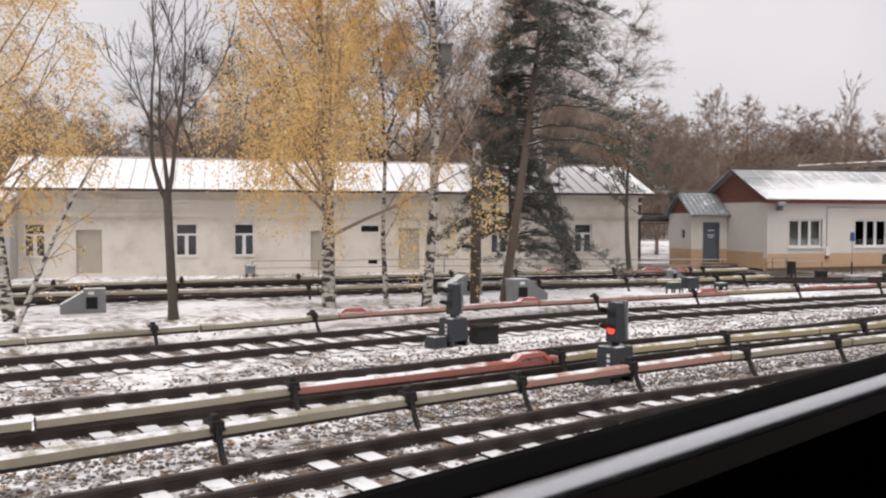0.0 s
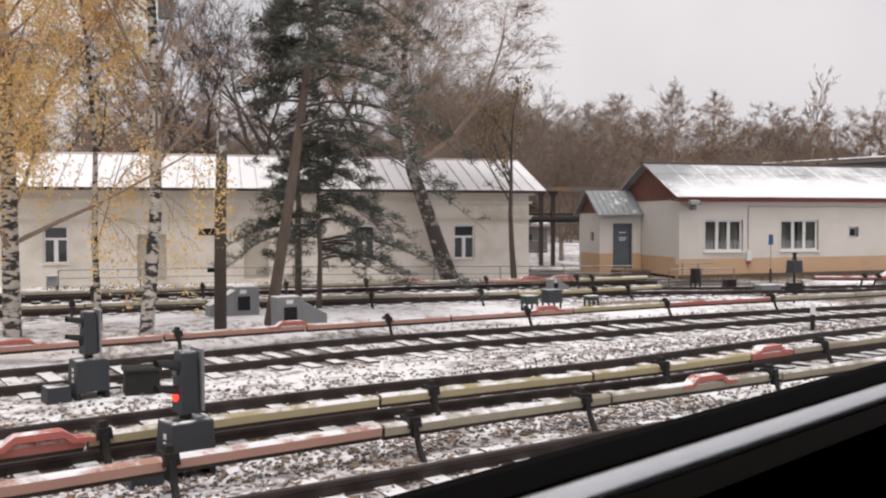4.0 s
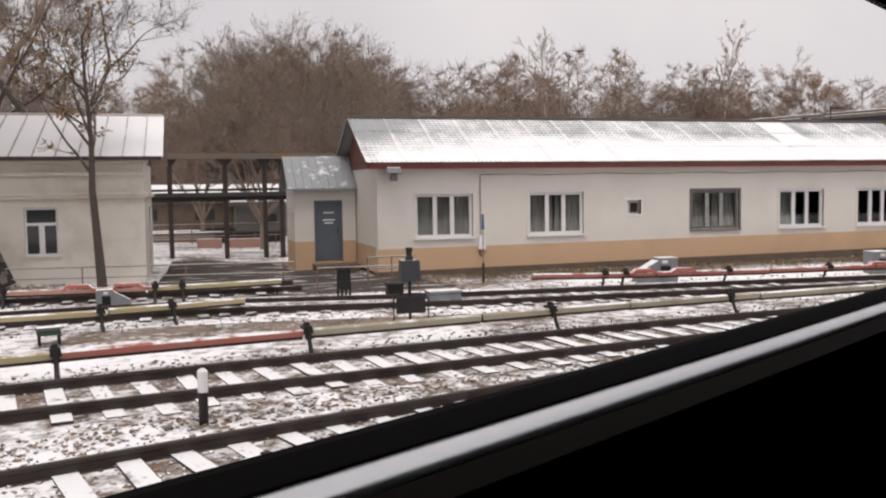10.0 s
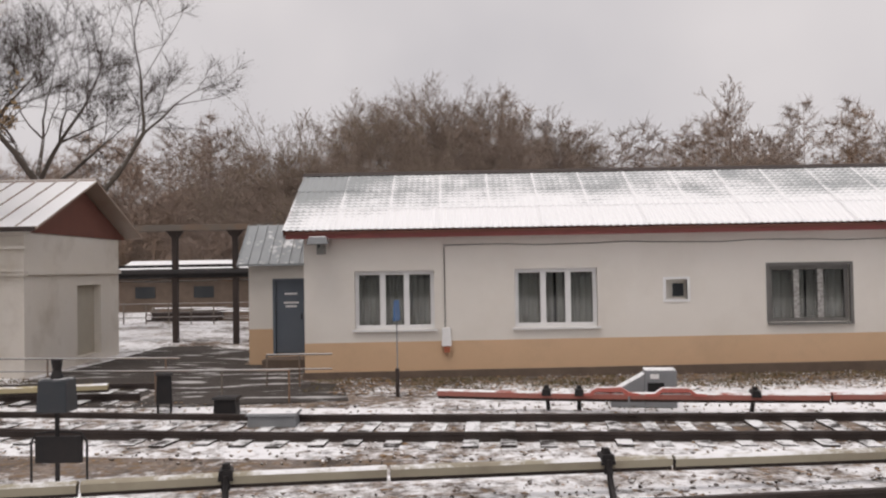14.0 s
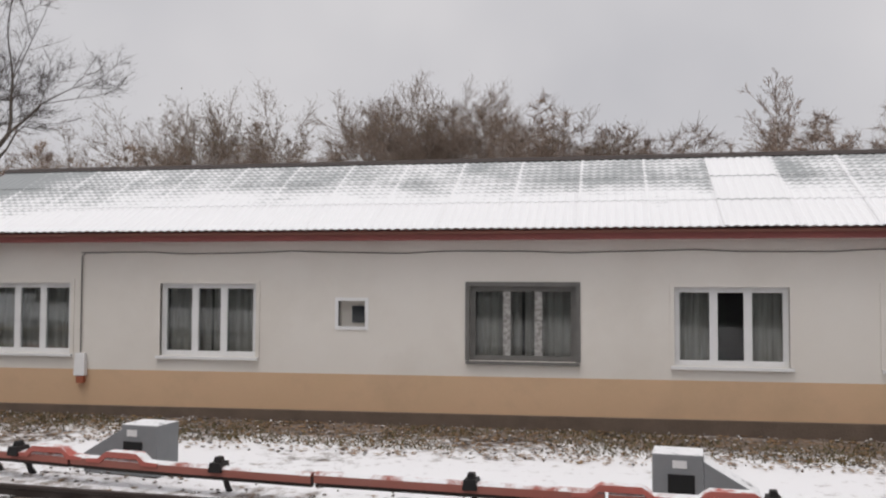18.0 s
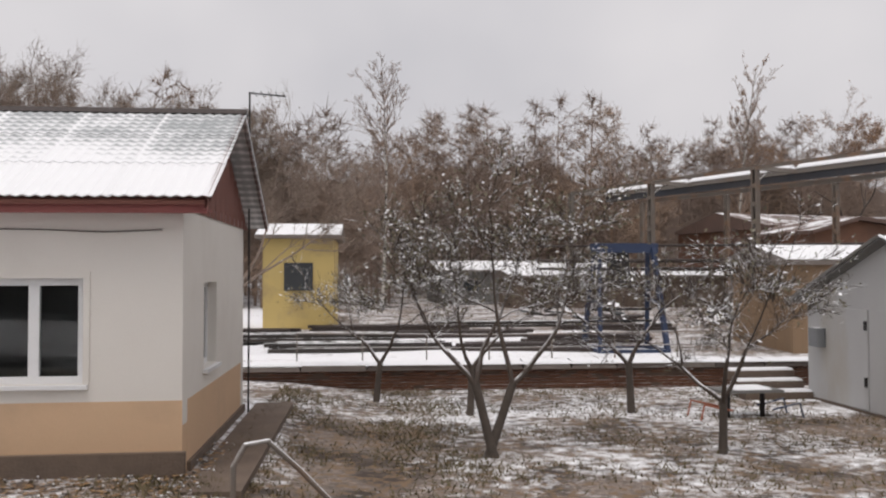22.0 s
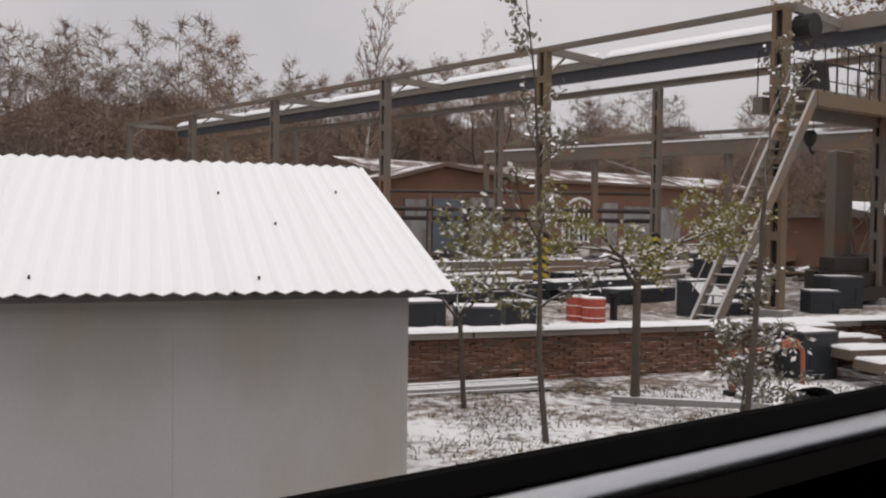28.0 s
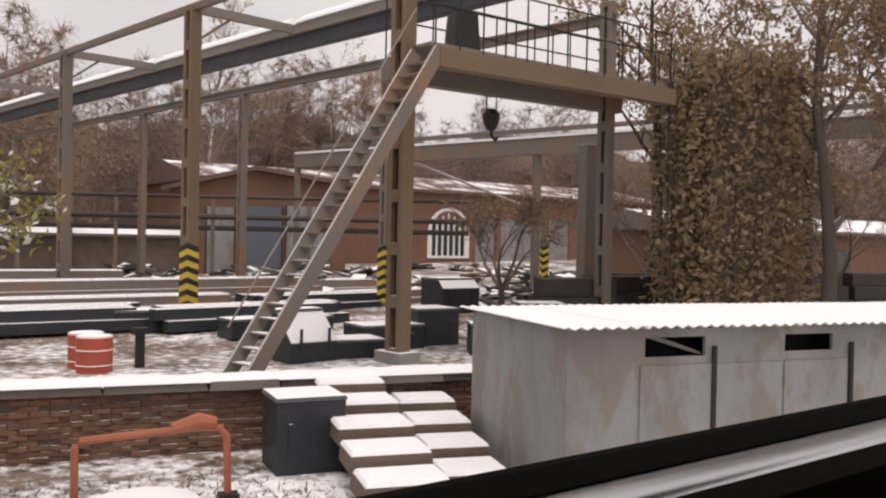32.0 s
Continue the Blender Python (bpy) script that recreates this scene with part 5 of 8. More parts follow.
def long_house():
    """The long cream depot building on the west side."""
    x0, x1, y0, y1, zb, ze, zr = -2.2, 23.65, 37.7, 43.4, -0.2, 3.62, 4.92
    ym = (y0 + y1) / 2
    h = thing("long_building", "long aged cream plastered depot building with a snowy tin roof", "building")
    wins = [(-1.98, -1.22), (3.57, 4.40), (5.83, 6.62), (16.68, 17.46), (20.58, 21.41)]
    doors = [(-0.12, 0.82, 2.0), (8.9, 9.9, 1.95), (12.6, 13.5, 2.05)]
    vents = [(11.0, 11.75, 1.9, 2.15), (11.3, 11.7, 0.55, 0.75)]
    holes = [(a, b, 0.95, 2.24) for a, b in wins] + [(a, b, 0.3, t) for a, b, t in doors] + [(a, b, c, d) for a, b, c, d in vents]
    mb = MB()
    wall_with_holes(mb, "y", y0, 0.35, x0, x1, zb, ze, holes)
    part("front_wall", mb, OLDWASH, h)
    mb = MB()
    mb.box(x0, x1, y1 - 0.3, y1, zb, ze)
    mb.box(x0, x0 + 0.3, y0 + 0.35, y1 - 0.3, zb, ze)
    part("rear_wall", mb, OLDWASH, h)
    mb = MB()
    wall_with_holes(mb, "x", x1 - 0.3, 0.3, y0 + 0.35, y1 - 0.3, zb, ze, [(40.55, 42.1, 0.3, 2.2)])
    part("east_wall", mb, OLDWASH, h)
    mb = MB()
    mb.box(x1 - 0.25, x1 - 0.2, 40.55, 42.1, 0.3, 2.2)
    part("gate_leaf", mb, BEIGEDOOR, h, "flat pale door in the end wall")
    mb = MB()
    mb.box(x0 - 0.06, x1 + 0.06, y0 - 0.13, y0 - 0.002, 2.48, 2.58)
    mb.box(x0 - 0.09, x1 + 0.09, y0 - 0.19, y0 - 0.002, 2.58, 2.64)
    mb.box(x1 + 0.002, x1 + 0.09, y0 - 0.002, y1, 2.50, 2.62)
    part("string_course", mb, OLDWASH, h, "moulded plaster ledge under the eaves")
    mb = MB()
    mb.box(x0 - 0.15, x1 + 0.15, y0 - 0.26, y0 - 0.002, 3.42, 3.52)
    mb.box(x0 - 0.10, x1 + 0.10, y0 - 0.15, y0 - 0.002, 3.10, 3.19)
    part("cornice", mb, OLDWASH, h)
    for a, b in wins:
        w = thing("window", "", "")
        w.parent = h
        y = y0 + 0.1
        mb = MB()
        t = 0.05
        for a0, a1, c0, c1 in ((a, b, 0.95, 1.0), (a, b, 2.19, 2.24), (a, a + t, 1.0, 2.19), (b - t, b, 1.0, 2.19), (a + t, b - t, 1.76, 1.84), ((a + b) / 2 - 0.07, (a + b) / 2 + 0.07, 1.0, 1.76)):
            mb.box(a0, a1, y, y + 0.07, c0, c1)
        part("window_frame", mb, PVC, w)
        m2 = (a + b) / 2
        for a0, a1, c0, c1 in ((a + t, m2 - 0.07, 1.0, 1.76), (m2 + 0.07, b - t, 1.0, 1.76), (a + t, b - t, 1.84, 2.19)):
            mb = MB()
            mb.box(a0, a1, y + 0.03, y + 0.04, c0, c1)
            part("pane", mb, GLASS, w)
        mb = MB()
        mb.box(a - 0.05, b + 0.05, y0 - 0.05, y0 + 0.1, 0.90, 0.945)
        part("window_sill", mb, OLDWASH, w)
    for a, b, t in doors:
        d = thing("door", "", "")
        d.parent = h
        mb = MB()
        mb.box(a, b, y0 + 0.12, y0 + 0.18, 0.3, t)
        part("door_leaf", mb, BEIGEDOOR, d, "flat grey beige door leaf")
        mb = MB()
        mb.box(a + 0.05, b - 0.05, y0 + 0.112, y0 + 0.12, 0.4, 1.1)
        mb.box(a + 0.05, b - 0.05, y0 + 0.112, y0 + 0.12, 1.2, t - 0.1)
        part("door_panel", mb, BEIGEDOOR, d)
    for a, b, c, e in vents:
        mb = MB()
        mb.box(a, b, y0 + 0.15, y0 + 0.18, c, e)
        part("vent", mb, MATBLACK, h)
    # end gable
    g = thing("gable", "", "")
    g.parent = h
    n = 24
    for k in range(n):
        a, b = y0 - 0.4 + (y1 - y0 + 0.8) * k / n, y0 - 0.4 + (y1 - y0 + 0.8) * (k + 1) / n
        top = lambda y: ze - 0.1 + (zr - ze + 0.05) * (1 - abs(y - ym) / (ym - y0 + 0.5))
        mb = MB()
        px = x1 + 0.03 + (0.006 if k % 2 else 0)
        pts = [(px, a, ze - 0.12), (px, b - 0.004, ze - 0.12), (px, b - 0.004, max(top(b), ze - 0.1)), (px, a, max(top(a), ze - 0.1))]
        mb.face(pts)
        mb.face([(p[0] - 0.03, p[1], p[2]) for p in reversed(pts)])
        part("board", mb, REDWOOD, g)
    roof = thing("roof", "", "")
    roof.parent = h
    for s in (-1, 1):
        mb = MB()
        ya = ym + s * (ym - y0 + 0.5)
        mb.prism([(ya, ze - 0.08), (ym, zr), (ym, zr + 0.06), (ya, ze - 0.02)], "x", x0 - 0.5, x1 + 0.55)
        part("roof_slope", mb, ROOF_TIN, roof)
    mm, l2 = slope_frame(0, y0 - 0.5, ze - 0.02, ym, zr + 0.06)
    seam = MB()
    seam.box(-0.012, 0.012, 0, l2, -0.005, 0.035)
    seam_me = seam.mesh("seam", RUSTSEAM)
    k = 0
    while x0 - 0.4 + k * 0.56 < x1 + 0.5:
        o = part("seam", seam_me, None, roof)
        o.matrix_basis = mm @ Matrix.Translation((x0 - 0.4 + k * 0.56, 0, 0))
        k += 1
    mb = MB()
    mb.box(x0 - 0.5, x1 + 0.5, y0 - 0.56, y0 - 0.5, ze - 0.13, ze - 0.03)
    part("gutter", mb, RAIL, roof)
    mb = MB()
    mb.tube([(x0 - 0.5, ym, zr + 0.07), (x1 + 0.5, ym, zr + 0.07)], 0.05, 6)
    part("ridge_cap", mb, ROOF_TIN, roof)
    # lower wing that goes on to the west
    w = thing("west_wing", "darker low wing adjoining the long building", "building")
    mb = MB()
    mb.box(-12, x0 - 0.01, y0 - 1.2, y1, zb, 3.05)
    part("wall", mb, SHEDWALL, w)
    mb = MB()
    mb.prism([(y0 - 1.6, 3.0), (y1, 3.7), (y1, 3.78), (y0 - 1.6, 3.08)], "x", -12.2, x0 - 0.012)
    part("roof", mb, ROOF_TIN, w)


RUSTSEAM = mat("rust_stained_roof_seam", (0.32, 0.24, 0.20), 0.7, color2=(0.42, 0.40, 0.39), scale=2, snow=0.3)
long_house()


def shed():
    """Grey storage shed with a wavy roof deep in snow and double doors in its west end."""
    x0, x1, y0, y1, zb, ze, zr = 62.4, 70.62, 38.62, 44.95, -0.9, 1.96, 3.14
    ym = (y0 + y1) / 2
    h = thing("storage_shed", "grey white sheet-clad storage shed with a snow-covered wavy roof", "shed")
    mb = MB()
    mb.prism([(y0, zb), (y1, zb), (y1, ze), (ym, zr - 0.06), (y0, ze)], "x", x0, x0 + 0.06)
    part("west_wall", mb, SHEDWALL, h)
    mb = MB()
    mb.prism([(y0, zb), (y1, zb), (y1, ze), (ym, zr - 0.06), (y0, ze)], "x", x1 - 0.06, x1)
    part("east_wall", mb, SHEDWALL, h)
    for k in range(4):
        a, b = x0 + 0.06 + (x1 - x0 - 0.12) * k / 4, x0 + 0.06 + (x1 - x0 - 0.12) * (k + 1) / 4
        mb = MB()
        mb.box(a, b - 0.001, y0, y0 + 0.06, zb, ze)
        part("wall_panel", mb, SHEDWALL, h)
    mb = MB()
    mb.box(x0 + 0.06, x1 - 0.06, y1 - 0.06, y1, zb, ze)
    part("rear_wall", mb, SHEDWALL, h)
    mb = MB()
    mb.box(x0 - 0.02, x1 + 0.02, y0 - 0.03, y0 - 0.002, zb, -0.22)
    mb.box(x0 - 0.03, x0 - 0.002, y0, y1, zb, -0.22)
    part("base_strip", mb, PLINTH, h)
    d = thing("double_door", "", "")
    d.parent = h
    for a, b in ((39.75, 41.0), (41.02, 42.3), (42.6, 44.1)):
        mb = MB()
        mb.box(x0 - 0.03, x0 - 0.004, a, b, -0.2, 1.75)
        leaf = part("door_leaf", mb, SHEDWALL, d, bevel=0.006)
        for z in (0.25, 1.35):
            mb = MB()
            mb.box(x0 - 0.055, x0 - 0.03, a + 0.02, a + 0.10, z, z + 0.18)
            part("hinge", mb, BLACKIRON, d)
    mb = MB()
    mb.box(x0 - 0.06, x0 - 0.03, 39.72, 39.77, -0.1, 1.7)
    part("locking_bar", mb, BLACKIRON, d)
    mb = MB()
    mb.box(x0 - 0.12, x0 - 0.03, 39.68, 39.84, 0.72, 1.0)
    part("padlock", mb, BLACKIRON, d)
    mb = MB()
    mb.box(x0 - 0.2, x0 - 0.005, 44.2, 44.55, 0.9, 1.3)
    part("switch_box", mb, GREYSTEEL, h)
    roof = thing("roof", "", "")
    roof.parent = h
    for s in (-1, 1):
        mm, l2 = slope_frame(0, ym + s * (ym - y0 + 0.38), ze - 0.12, ym, zr)
        nx = 9
        wx = (x1 - x0 + 0.60) / nx
        me = sheet_mesh(wx + 0.02, l2, 6, 0.016, SHEDROOF)
        for k in range(nx):
            o = part("roof_sheet", me, None, roof)
            if s < 0:
                o.matrix_basis = mm @ Matrix.Translation((x0 - 0.3 + k * wx, 0, 0.03 + 0.004 * (k % 2)))
            else:
                o.matrix_basis = Matrix.Translation((x0 - 0.3 + (k + 1) * wx, ym + (ym - y0 + 0.38), ze - 0.12 + 0.03)) @ Matrix.Rotation(math.pi, 4, 'Z') @ Matrix.Rotation(math.atan2(zr - ze + 0.12, ym - y0 + 0.38), 4, 'X')
        mb = MB()
        mb.prism([(ym + s * (ym - y0 + 0.3), ze - 0.16), (ym, zr - 0.05), (ym, zr - 0.01), (ym + s * (ym - y0 + 0.3), ze - 0.11)], "x", x0 - 0.26, x1 + 0.06)
        part("roof_deck", mb, GREYWOOD, roof)
    # drift of snow nails and dark marks on the roof
    mm, l2 = slope_frame(0, y0 - 0.38, ze - 0.12, ym, zr)
    for k in range(12):
        mb = MB()
        xx, yy = x0 + rnd.uniform(0, x1 - x0), rnd.choice((0.35, 1.6, 2.6)) + rnd.uniform(-0.1, 0.1)
        mb.box(-0.010, 0.010, -0.010, 0.010, 0.03, 0.058, at=mm @ Matrix.Translation((xx, yy, 0)))
        part("roof_nail", mb, BLACKIRON, roof)


shed()


def hut():
    """Low grey steel hut with a snowy wavy lid of a roof."""
    x0, x1, y0, y1, zb = 84.2, 95.3, 42.95, 45.75, -1.0
    h = thing("steel_hut", "low grey steel hut with a snow-covered wavy roof", "hut")
    mb = MB()
    mb.prism([(y0, zb), (y1, zb), (y1, 1.42), (y0, 1.42)], "x", x0, x0 + 0.05)
    part("west_wall", mb, HUTWALL, h)
    mb = MB()
    wall_with_holes(mb, "y", y0, 0.05, x0 + 0.05, x1, zb, 1.42, [(85.27, 86.15, 1.08, 1.32), (87.4, 88.2, 1.1, 1.32), (90.2, 91.1, 1.1, 1.32)])
    part("front_wall", mb, HUTWALL, h)
    mb = MB()
    mb.box(x0 + 0.05, x1, y1 - 0.05, y1, zb, 1.42)
    part("rear_wall", mb, HUTWALL, h)
    for a, b in ((85.2, 86.25), (86.29, 87.35), (87.39, 88.45), (90.1, 91.2)):
        mb = MB()
        mb.box(a, b, y0 - 0.022, y0 - 0.002, -0.8, 0.98)
        part("door_leaf", mb, HUTWALL, h, bevel=0.006)
    for a in (86.27, 88.5):
        mb = MB()
        mb.box(a - 0.03, a + 0.03, y0 - 0.05, y0 - 0.022, -0.8, 1.2)
        part("door_bar", mb, BLACKIRON, h)
    mb = MB()
    mb.prism([(85.3, 1.32), (85.5, 1.32), (86.13, 1.12), (86.13, 1.08)], "y", y0 + 0.06, y0 + 0.08)
    part("loose_board", mb, GREYWOOD, h)
    # Black sheet behind the openings; the unlit inside is put into its colour.
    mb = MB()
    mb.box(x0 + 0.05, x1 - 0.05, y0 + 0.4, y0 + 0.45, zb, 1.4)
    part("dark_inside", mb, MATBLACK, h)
    n = 10
    wx = (x1 - x0 + 0.3) / n
    me = sheet_mesh(wx + 0.02, y1 - y0 + 0.4, 7, 0.018, SHEDROOF)
    for k in range(n):
        o = part("roof_sheet", me, None, h)
        o.matrix_basis = Matrix.Translation((x0 - 0.15 + k * wx, y0 - 0.22, 1.47 + 0.004 * (k % 2))) @ Matrix.Rotation(0.0, 4, 'X')


hut()

# ---- retaining wall of old brick, with a snowed coping ----


def retaining_wall():
    w = thing("wall_retaining", "low old brick retaining wall under a snow-covered coping", kind="structure", category="")
    y = WALL_Y - 0.22
    mb = MB()
    mb.box(49.4, 96, y + 0.03, WALL_Y + 0.16, -1.4, 0.22)
    part("core", mb, MORTAR, w)
    bx, bz = 0.26, 0.078
    mb = MB()
    mb.box(-0.122, 0.122, 0, 0.06, 0, 0.064, taper=0.004)
    brick_me = mb.mesh("brick", BRICK)
    rest = MB()
    singles = 0
    for r in range(18):
        z = -1.16 + r * bz
        x = 49.5 + (0.13 if r % 2 else 0)
        while x < 95.8:
            off = rnd.uniform(-0.03, 0.02)
            if rnd.random() > (0.22 if r > 14 else 0.06):
                if 75.0 < x < 80.2 and r > 3 and singles < 300:
                    o = part("brick", brick_me, None, w)
                    o.matrix_basis = Matrix.Translation((x, y + off, z)) @ Matrix.Rotation(rnd.uniform(-0.02, 0.02), 4, 'Z')
                    singles += 1
                else:
                    rest.box(x - 0.122, x + 0.122, y + off, y + off + 0.06, z, z + 0.064)
            x += bx
    part("brickwork", rest.raw("brickwork", BRICK), None, w, kind="stuff")
    x = 49.4
    while x < 95.5:
        n = rnd.uniform(0.9, 2.2)
        mb = MB()
        mb.box(x, x + n - 0.02, WALL_Y - 0.34 + rnd.uniform(-0.06, 0.04), WALL_Y + 0.24, 0.21, 0.33 + rnd.uniform(-0.02, 0.02), taper=0.02)
        part("coping_stone", mb, COPING, w)
        mb = MB()
        top = []
        for k in range(7):
            u = x + n * k / 6
            top.append((u, rnd.uniform(0.05, 0.085)))
        prof = [(-0.36, -0.05), (-0.30, 0.6), (-0.1, 1.0), (0.1, 1.0), (0.24, 0.4), (0.25, -0.1)]
        for (ua, ha), (ub, hb) in zip(top, top[1:]):
            for (pa, qa), (pb, qb) in zip(prof, prof[1:]):
                mb.face([(ua, WALL_Y + pa, 0.335 + qa * ha), (ub, WALL_Y + pa, 0.335 + qa * hb), (ub, WALL_Y + pb, 0.335 + qb * hb), (ua, WALL_Y + pb, 0.335 + qb * ha)])
        part("snow_cap", mb.raw("snow_cap", SNOW, True), None, w)
        x += n


retaining_wall()

# ---- gantry crane yard ----
GD = Vector((0.3957, -0.9184, 0))
GN = Vector((0.9184, 0.3957, 0))
G0 = Vector((71.0, 81.4, 0))
SPACE = 8.57


def gpos(k, off=0.0, z=0.0):
    p = G0 + GD * (SPACE * k) + GN * off
    return Vector((p.x, p.y, z))


GM = Matrix.Rotation(math.atan2(GD.y, GD.x), 4, 'Z')


def stripes(t, a, b, z0, n):
    """Black and yellow warning bands slanting round a square post."""
    for k in range(2 * n):
        mb = MB()
        z, r = z0 + k * 0.15, 0.12
        lo = [(-a, -b, z), (a, -b, z + r), (a, b, z), (-a, b, z + r)]
        hi = [(p[0], p[1], p[2] + 0.15) for p in lo]
        for i in range(4):
            j = (i + 1) % 4
            mb.face([lo[i], lo[j], hi[j], hi[i]])
        part("warning_band", mb, HAZARD if k % 2 == 0 else BLACKIRON, t)


def laced_column(h, w, d, m, striped):
    """A column of two channels tied by plates; an added black plate darkens the slots between the plates."""
    t = thing("gantry_column", "tall weathered steel column of two channels tied with plates", "column", group="gantry columns")
    for s in (-1, 1):
        mb = MB()
        a = s * (w / 2 - 0.06)
        mb.box(a - 0.06, a + 0.06, -d / 2, d / 2, 0, h)
        part("channel", mb, m, t, bevel=0.008)
    n = int(h / 0.95)
    for k in range(n + 1):
        mb = MB()
        z = k * h / n
        mb.box(-w / 2 + 0.10, w / 2 - 0.10, -d / 2 - 0.008, d / 2 + 0.008, max(0, z - 0.12), min(h, z + 0.12))
        part("tie_plate", mb, m, t)
    # Added black plate standing in for the shaded inner sides of the channels.
    mb = MB()
    mb.box(-w / 2 + 0.12, w / 2 - 0.12, -0.02, 0.02, 0.05, h - 0.05)
    part("web_plate", mb, BLACKIRON, t)
    mb = MB()
    mb.box(-w * 0.9, w * 0.9, -d * 0.9, d * 0.9, -0.22, 0.06)
    part("footing", mb, CONCRETE, t)
    if striped:
        stripes(t, w / 2 + 0.006, d / 2 + 0.012, 0.10, 6)
    return t


HAZARD = mat("worn_yellow_hazard_paint", (0.62, 0.45, 0.05), 0.7, color2=(0.45, 0.32, 0.06), scale=5)


def beam(mb, a, b, w, h, mi=0, flange=0.0):
    """A beam from a to b; with flange, an I-section."""
    a, b = Vector(a), Vector(b)
    d = b - a
    m = Matrix.Translation(a) @ d.to_track_quat('X', 'Z').to_matrix().to_4x4()
    if flange:
        mb.box(0, d.length, -w * 0.12, w * 0.12, -h / 2, h / 2, at=m, mi=mi)
        mb.box(0, d.length, -w / 2, w / 2, h / 2 - flange, h / 2, at=m, mi=mi)
        mb.box(0, d.length, -w / 2, w / 2, -h / 2, -h / 2 + flange, at=m, mi=mi)
    else:
        mb.box(0, d.length, -w / 2, w / 2, -h / 2, h / 2, at=m, mi=mi)
    return mb


DARKGIRDER = mat("dark_blue_grey_girder", (0.05, 0.055, 0.068), 0.7, color2=(0.09, 0.08, 0.075), scale=0.8, snow=0.9)
PALEGIRDER = mat("pale_grey_crane_beam", (0.23, 0.205, 0.18), 0.7, color2=(0.22, 0.2, 0.18), scale=0.8, snow=0.9, stain=(0.25, 0.15, 0.09), stain_scale=0.9, stain_amt=0.4)


def gantry():
    for k in range(-1, 5):
        m = GANTRY_RUST if k >= 3 else GANTRY
        kk = min(k, 3.974)
        c = laced_column(8.2, 0.42, 0.30, m, k == 3)
        c.matrix_basis = Matrix.Translation(gpos(kk, 0, 0.2)) @ GM
        c = laced_column(7.65 if k < 4 else 8.2, 0.34, 0.26, GANTRY, k == 3)
        c.matrix_basis = Matrix.Translation(gpos(kk, 6.75, 0.2)) @ GM
    fr = thing("crane_runway", "rusty crane runway with snow along its girders", "crane runway")
    for k in range(-1, 4):
        part("tie_beam", beam(MB(), gpos(k, 0, 8.38), gpos(k + 1, 0, 8.38), 0.16, 0.18), GANTRY, fr)
        part("girder", beam(MB(), gpos(k, 3.35, 8.36), gpos(k + 1, 3.35, 8.36), 0.56, 0.26), PALEGIRDER, fr)
        part("girder_web", beam(MB(), gpos(k, 3.35, 8.03), gpos(k + 1, 3.35, 8.03), 0.30, 0.40), DARKGIRDER, fr)
        mb = MB()
        a, b = gpos(k + 0.03, 3.35, 8.5), gpos(k + 0.97, 3.35, 8.5)
        m = Matrix.Translation(a) @ (b - a).to_track_quat('X', 'Z').to_matrix().to_4x4()
        mb.prism([(-0.34, 0.0), (0.34, 0.0), (0.30, 0.09), (0.0, 0.30), (-0.30, 0.09)], "x", 0, (b - a).length, at=m)
        part("girder_snow", mb, SNOW, fr, "snow heaped along the girder's ridged cover")
        part("rear_beam", beam(MB(), gpos(k, 6.75, 8.0), gpos(k + 1, 6.75, 8.0), 0.2, 0.26, flange=0.05), GANTRY, fr)
    part("girder_end", beam(MB(), gpos(4, 3.35, 8.38), gpos(4.28, 3.35, 8.38), 0.66, 0.40), PALEGIRDER, fr)
    part("girder_web", beam(MB(), gpos(4, 3.35, 8.0), gpos(4.28, 3.35, 8.0), 0.30, 0.44), DARKGIRDER, fr)
    for k in range(-1, 5):
        part("cross_arm", beam(MB(), gpos(k, 0.2, 8.38), gpos(k, 3.4, 8.38), 0.16, 0.24), PALEGIRDER, fr)
        part("knee_brace", beam(MB(), gpos(k, 0.2, 7.6), gpos(k, 1.1, 8.28), 0.07, 0.07), GANTRY, fr)
    # crane bridge, walkway and hoist near the end of the runway
    br = thing("crane_bridge", "rusty ochre crane bridge with a caged walkway and hanging hook", "crane")
    a, b = Vector((84.85, 49.35, 5.85)), Vector((91.7, 51.6, 5.95))
    along = (b - a).normalized()
    side = Vector((-along.y, along.x, 0))
    part("bridge_beam", beam(MB(), a, b, 0.34, 0.36), GANTRY_RUST, br, "ochre box beam")
    part("bridge_beam", beam(MB(), a + side * 1.6, b + side * 1.6, 0.3, 0.45), GANTRY, br)
    part("walkway", beam(MB(), a + side * 0.8 + Vector((0, 0, 0.3)), b + side * 0.8 + Vector((0, 0, 0.3)), 1.3, 0.06), GANTRY, br)
    for s in (0.0, 1.6):
        for hgt in (0.75, 1.25):
            mb = MB()
            mb.tube([a + side * s + Vector((0, 0, 0.26 + hgt)), b + side * s + Vector((0, 0, 0.26 + hgt))], 0.02, 6)
            part("handrail", mb, BLACKIRON, br)
        for k in range(13):
            p = a.lerp(b, k / 12) + side * s
            mb = MB()
            mb.tube([p + Vector((0, 0, 0.2)), p + Vector((0, 0, 1.52))], 0.018, 6)
            part("rail_post", mb, BLACKIRON, br)
    for w, hgt in ((0.16, 1.5),):
        p = a.lerp(b, w) + side * 0.6
        mb = MB()
        mb.box(-0.28, 0.28, -0.3, 0.3, 0.35, 0.35 + hgt * 0.5, at=Matrix.Translation(p), taper=0.05)
        part("hoist_housing", mb, BLACKIRON, br, "dark hoist housing")
    mb = MB()
    q = a.lerp(b, 0.06) + side * 0.2 + Vector((0, 0, 2.0))
    mb.tube([q, q + side * 0.5], 0.35, 14)
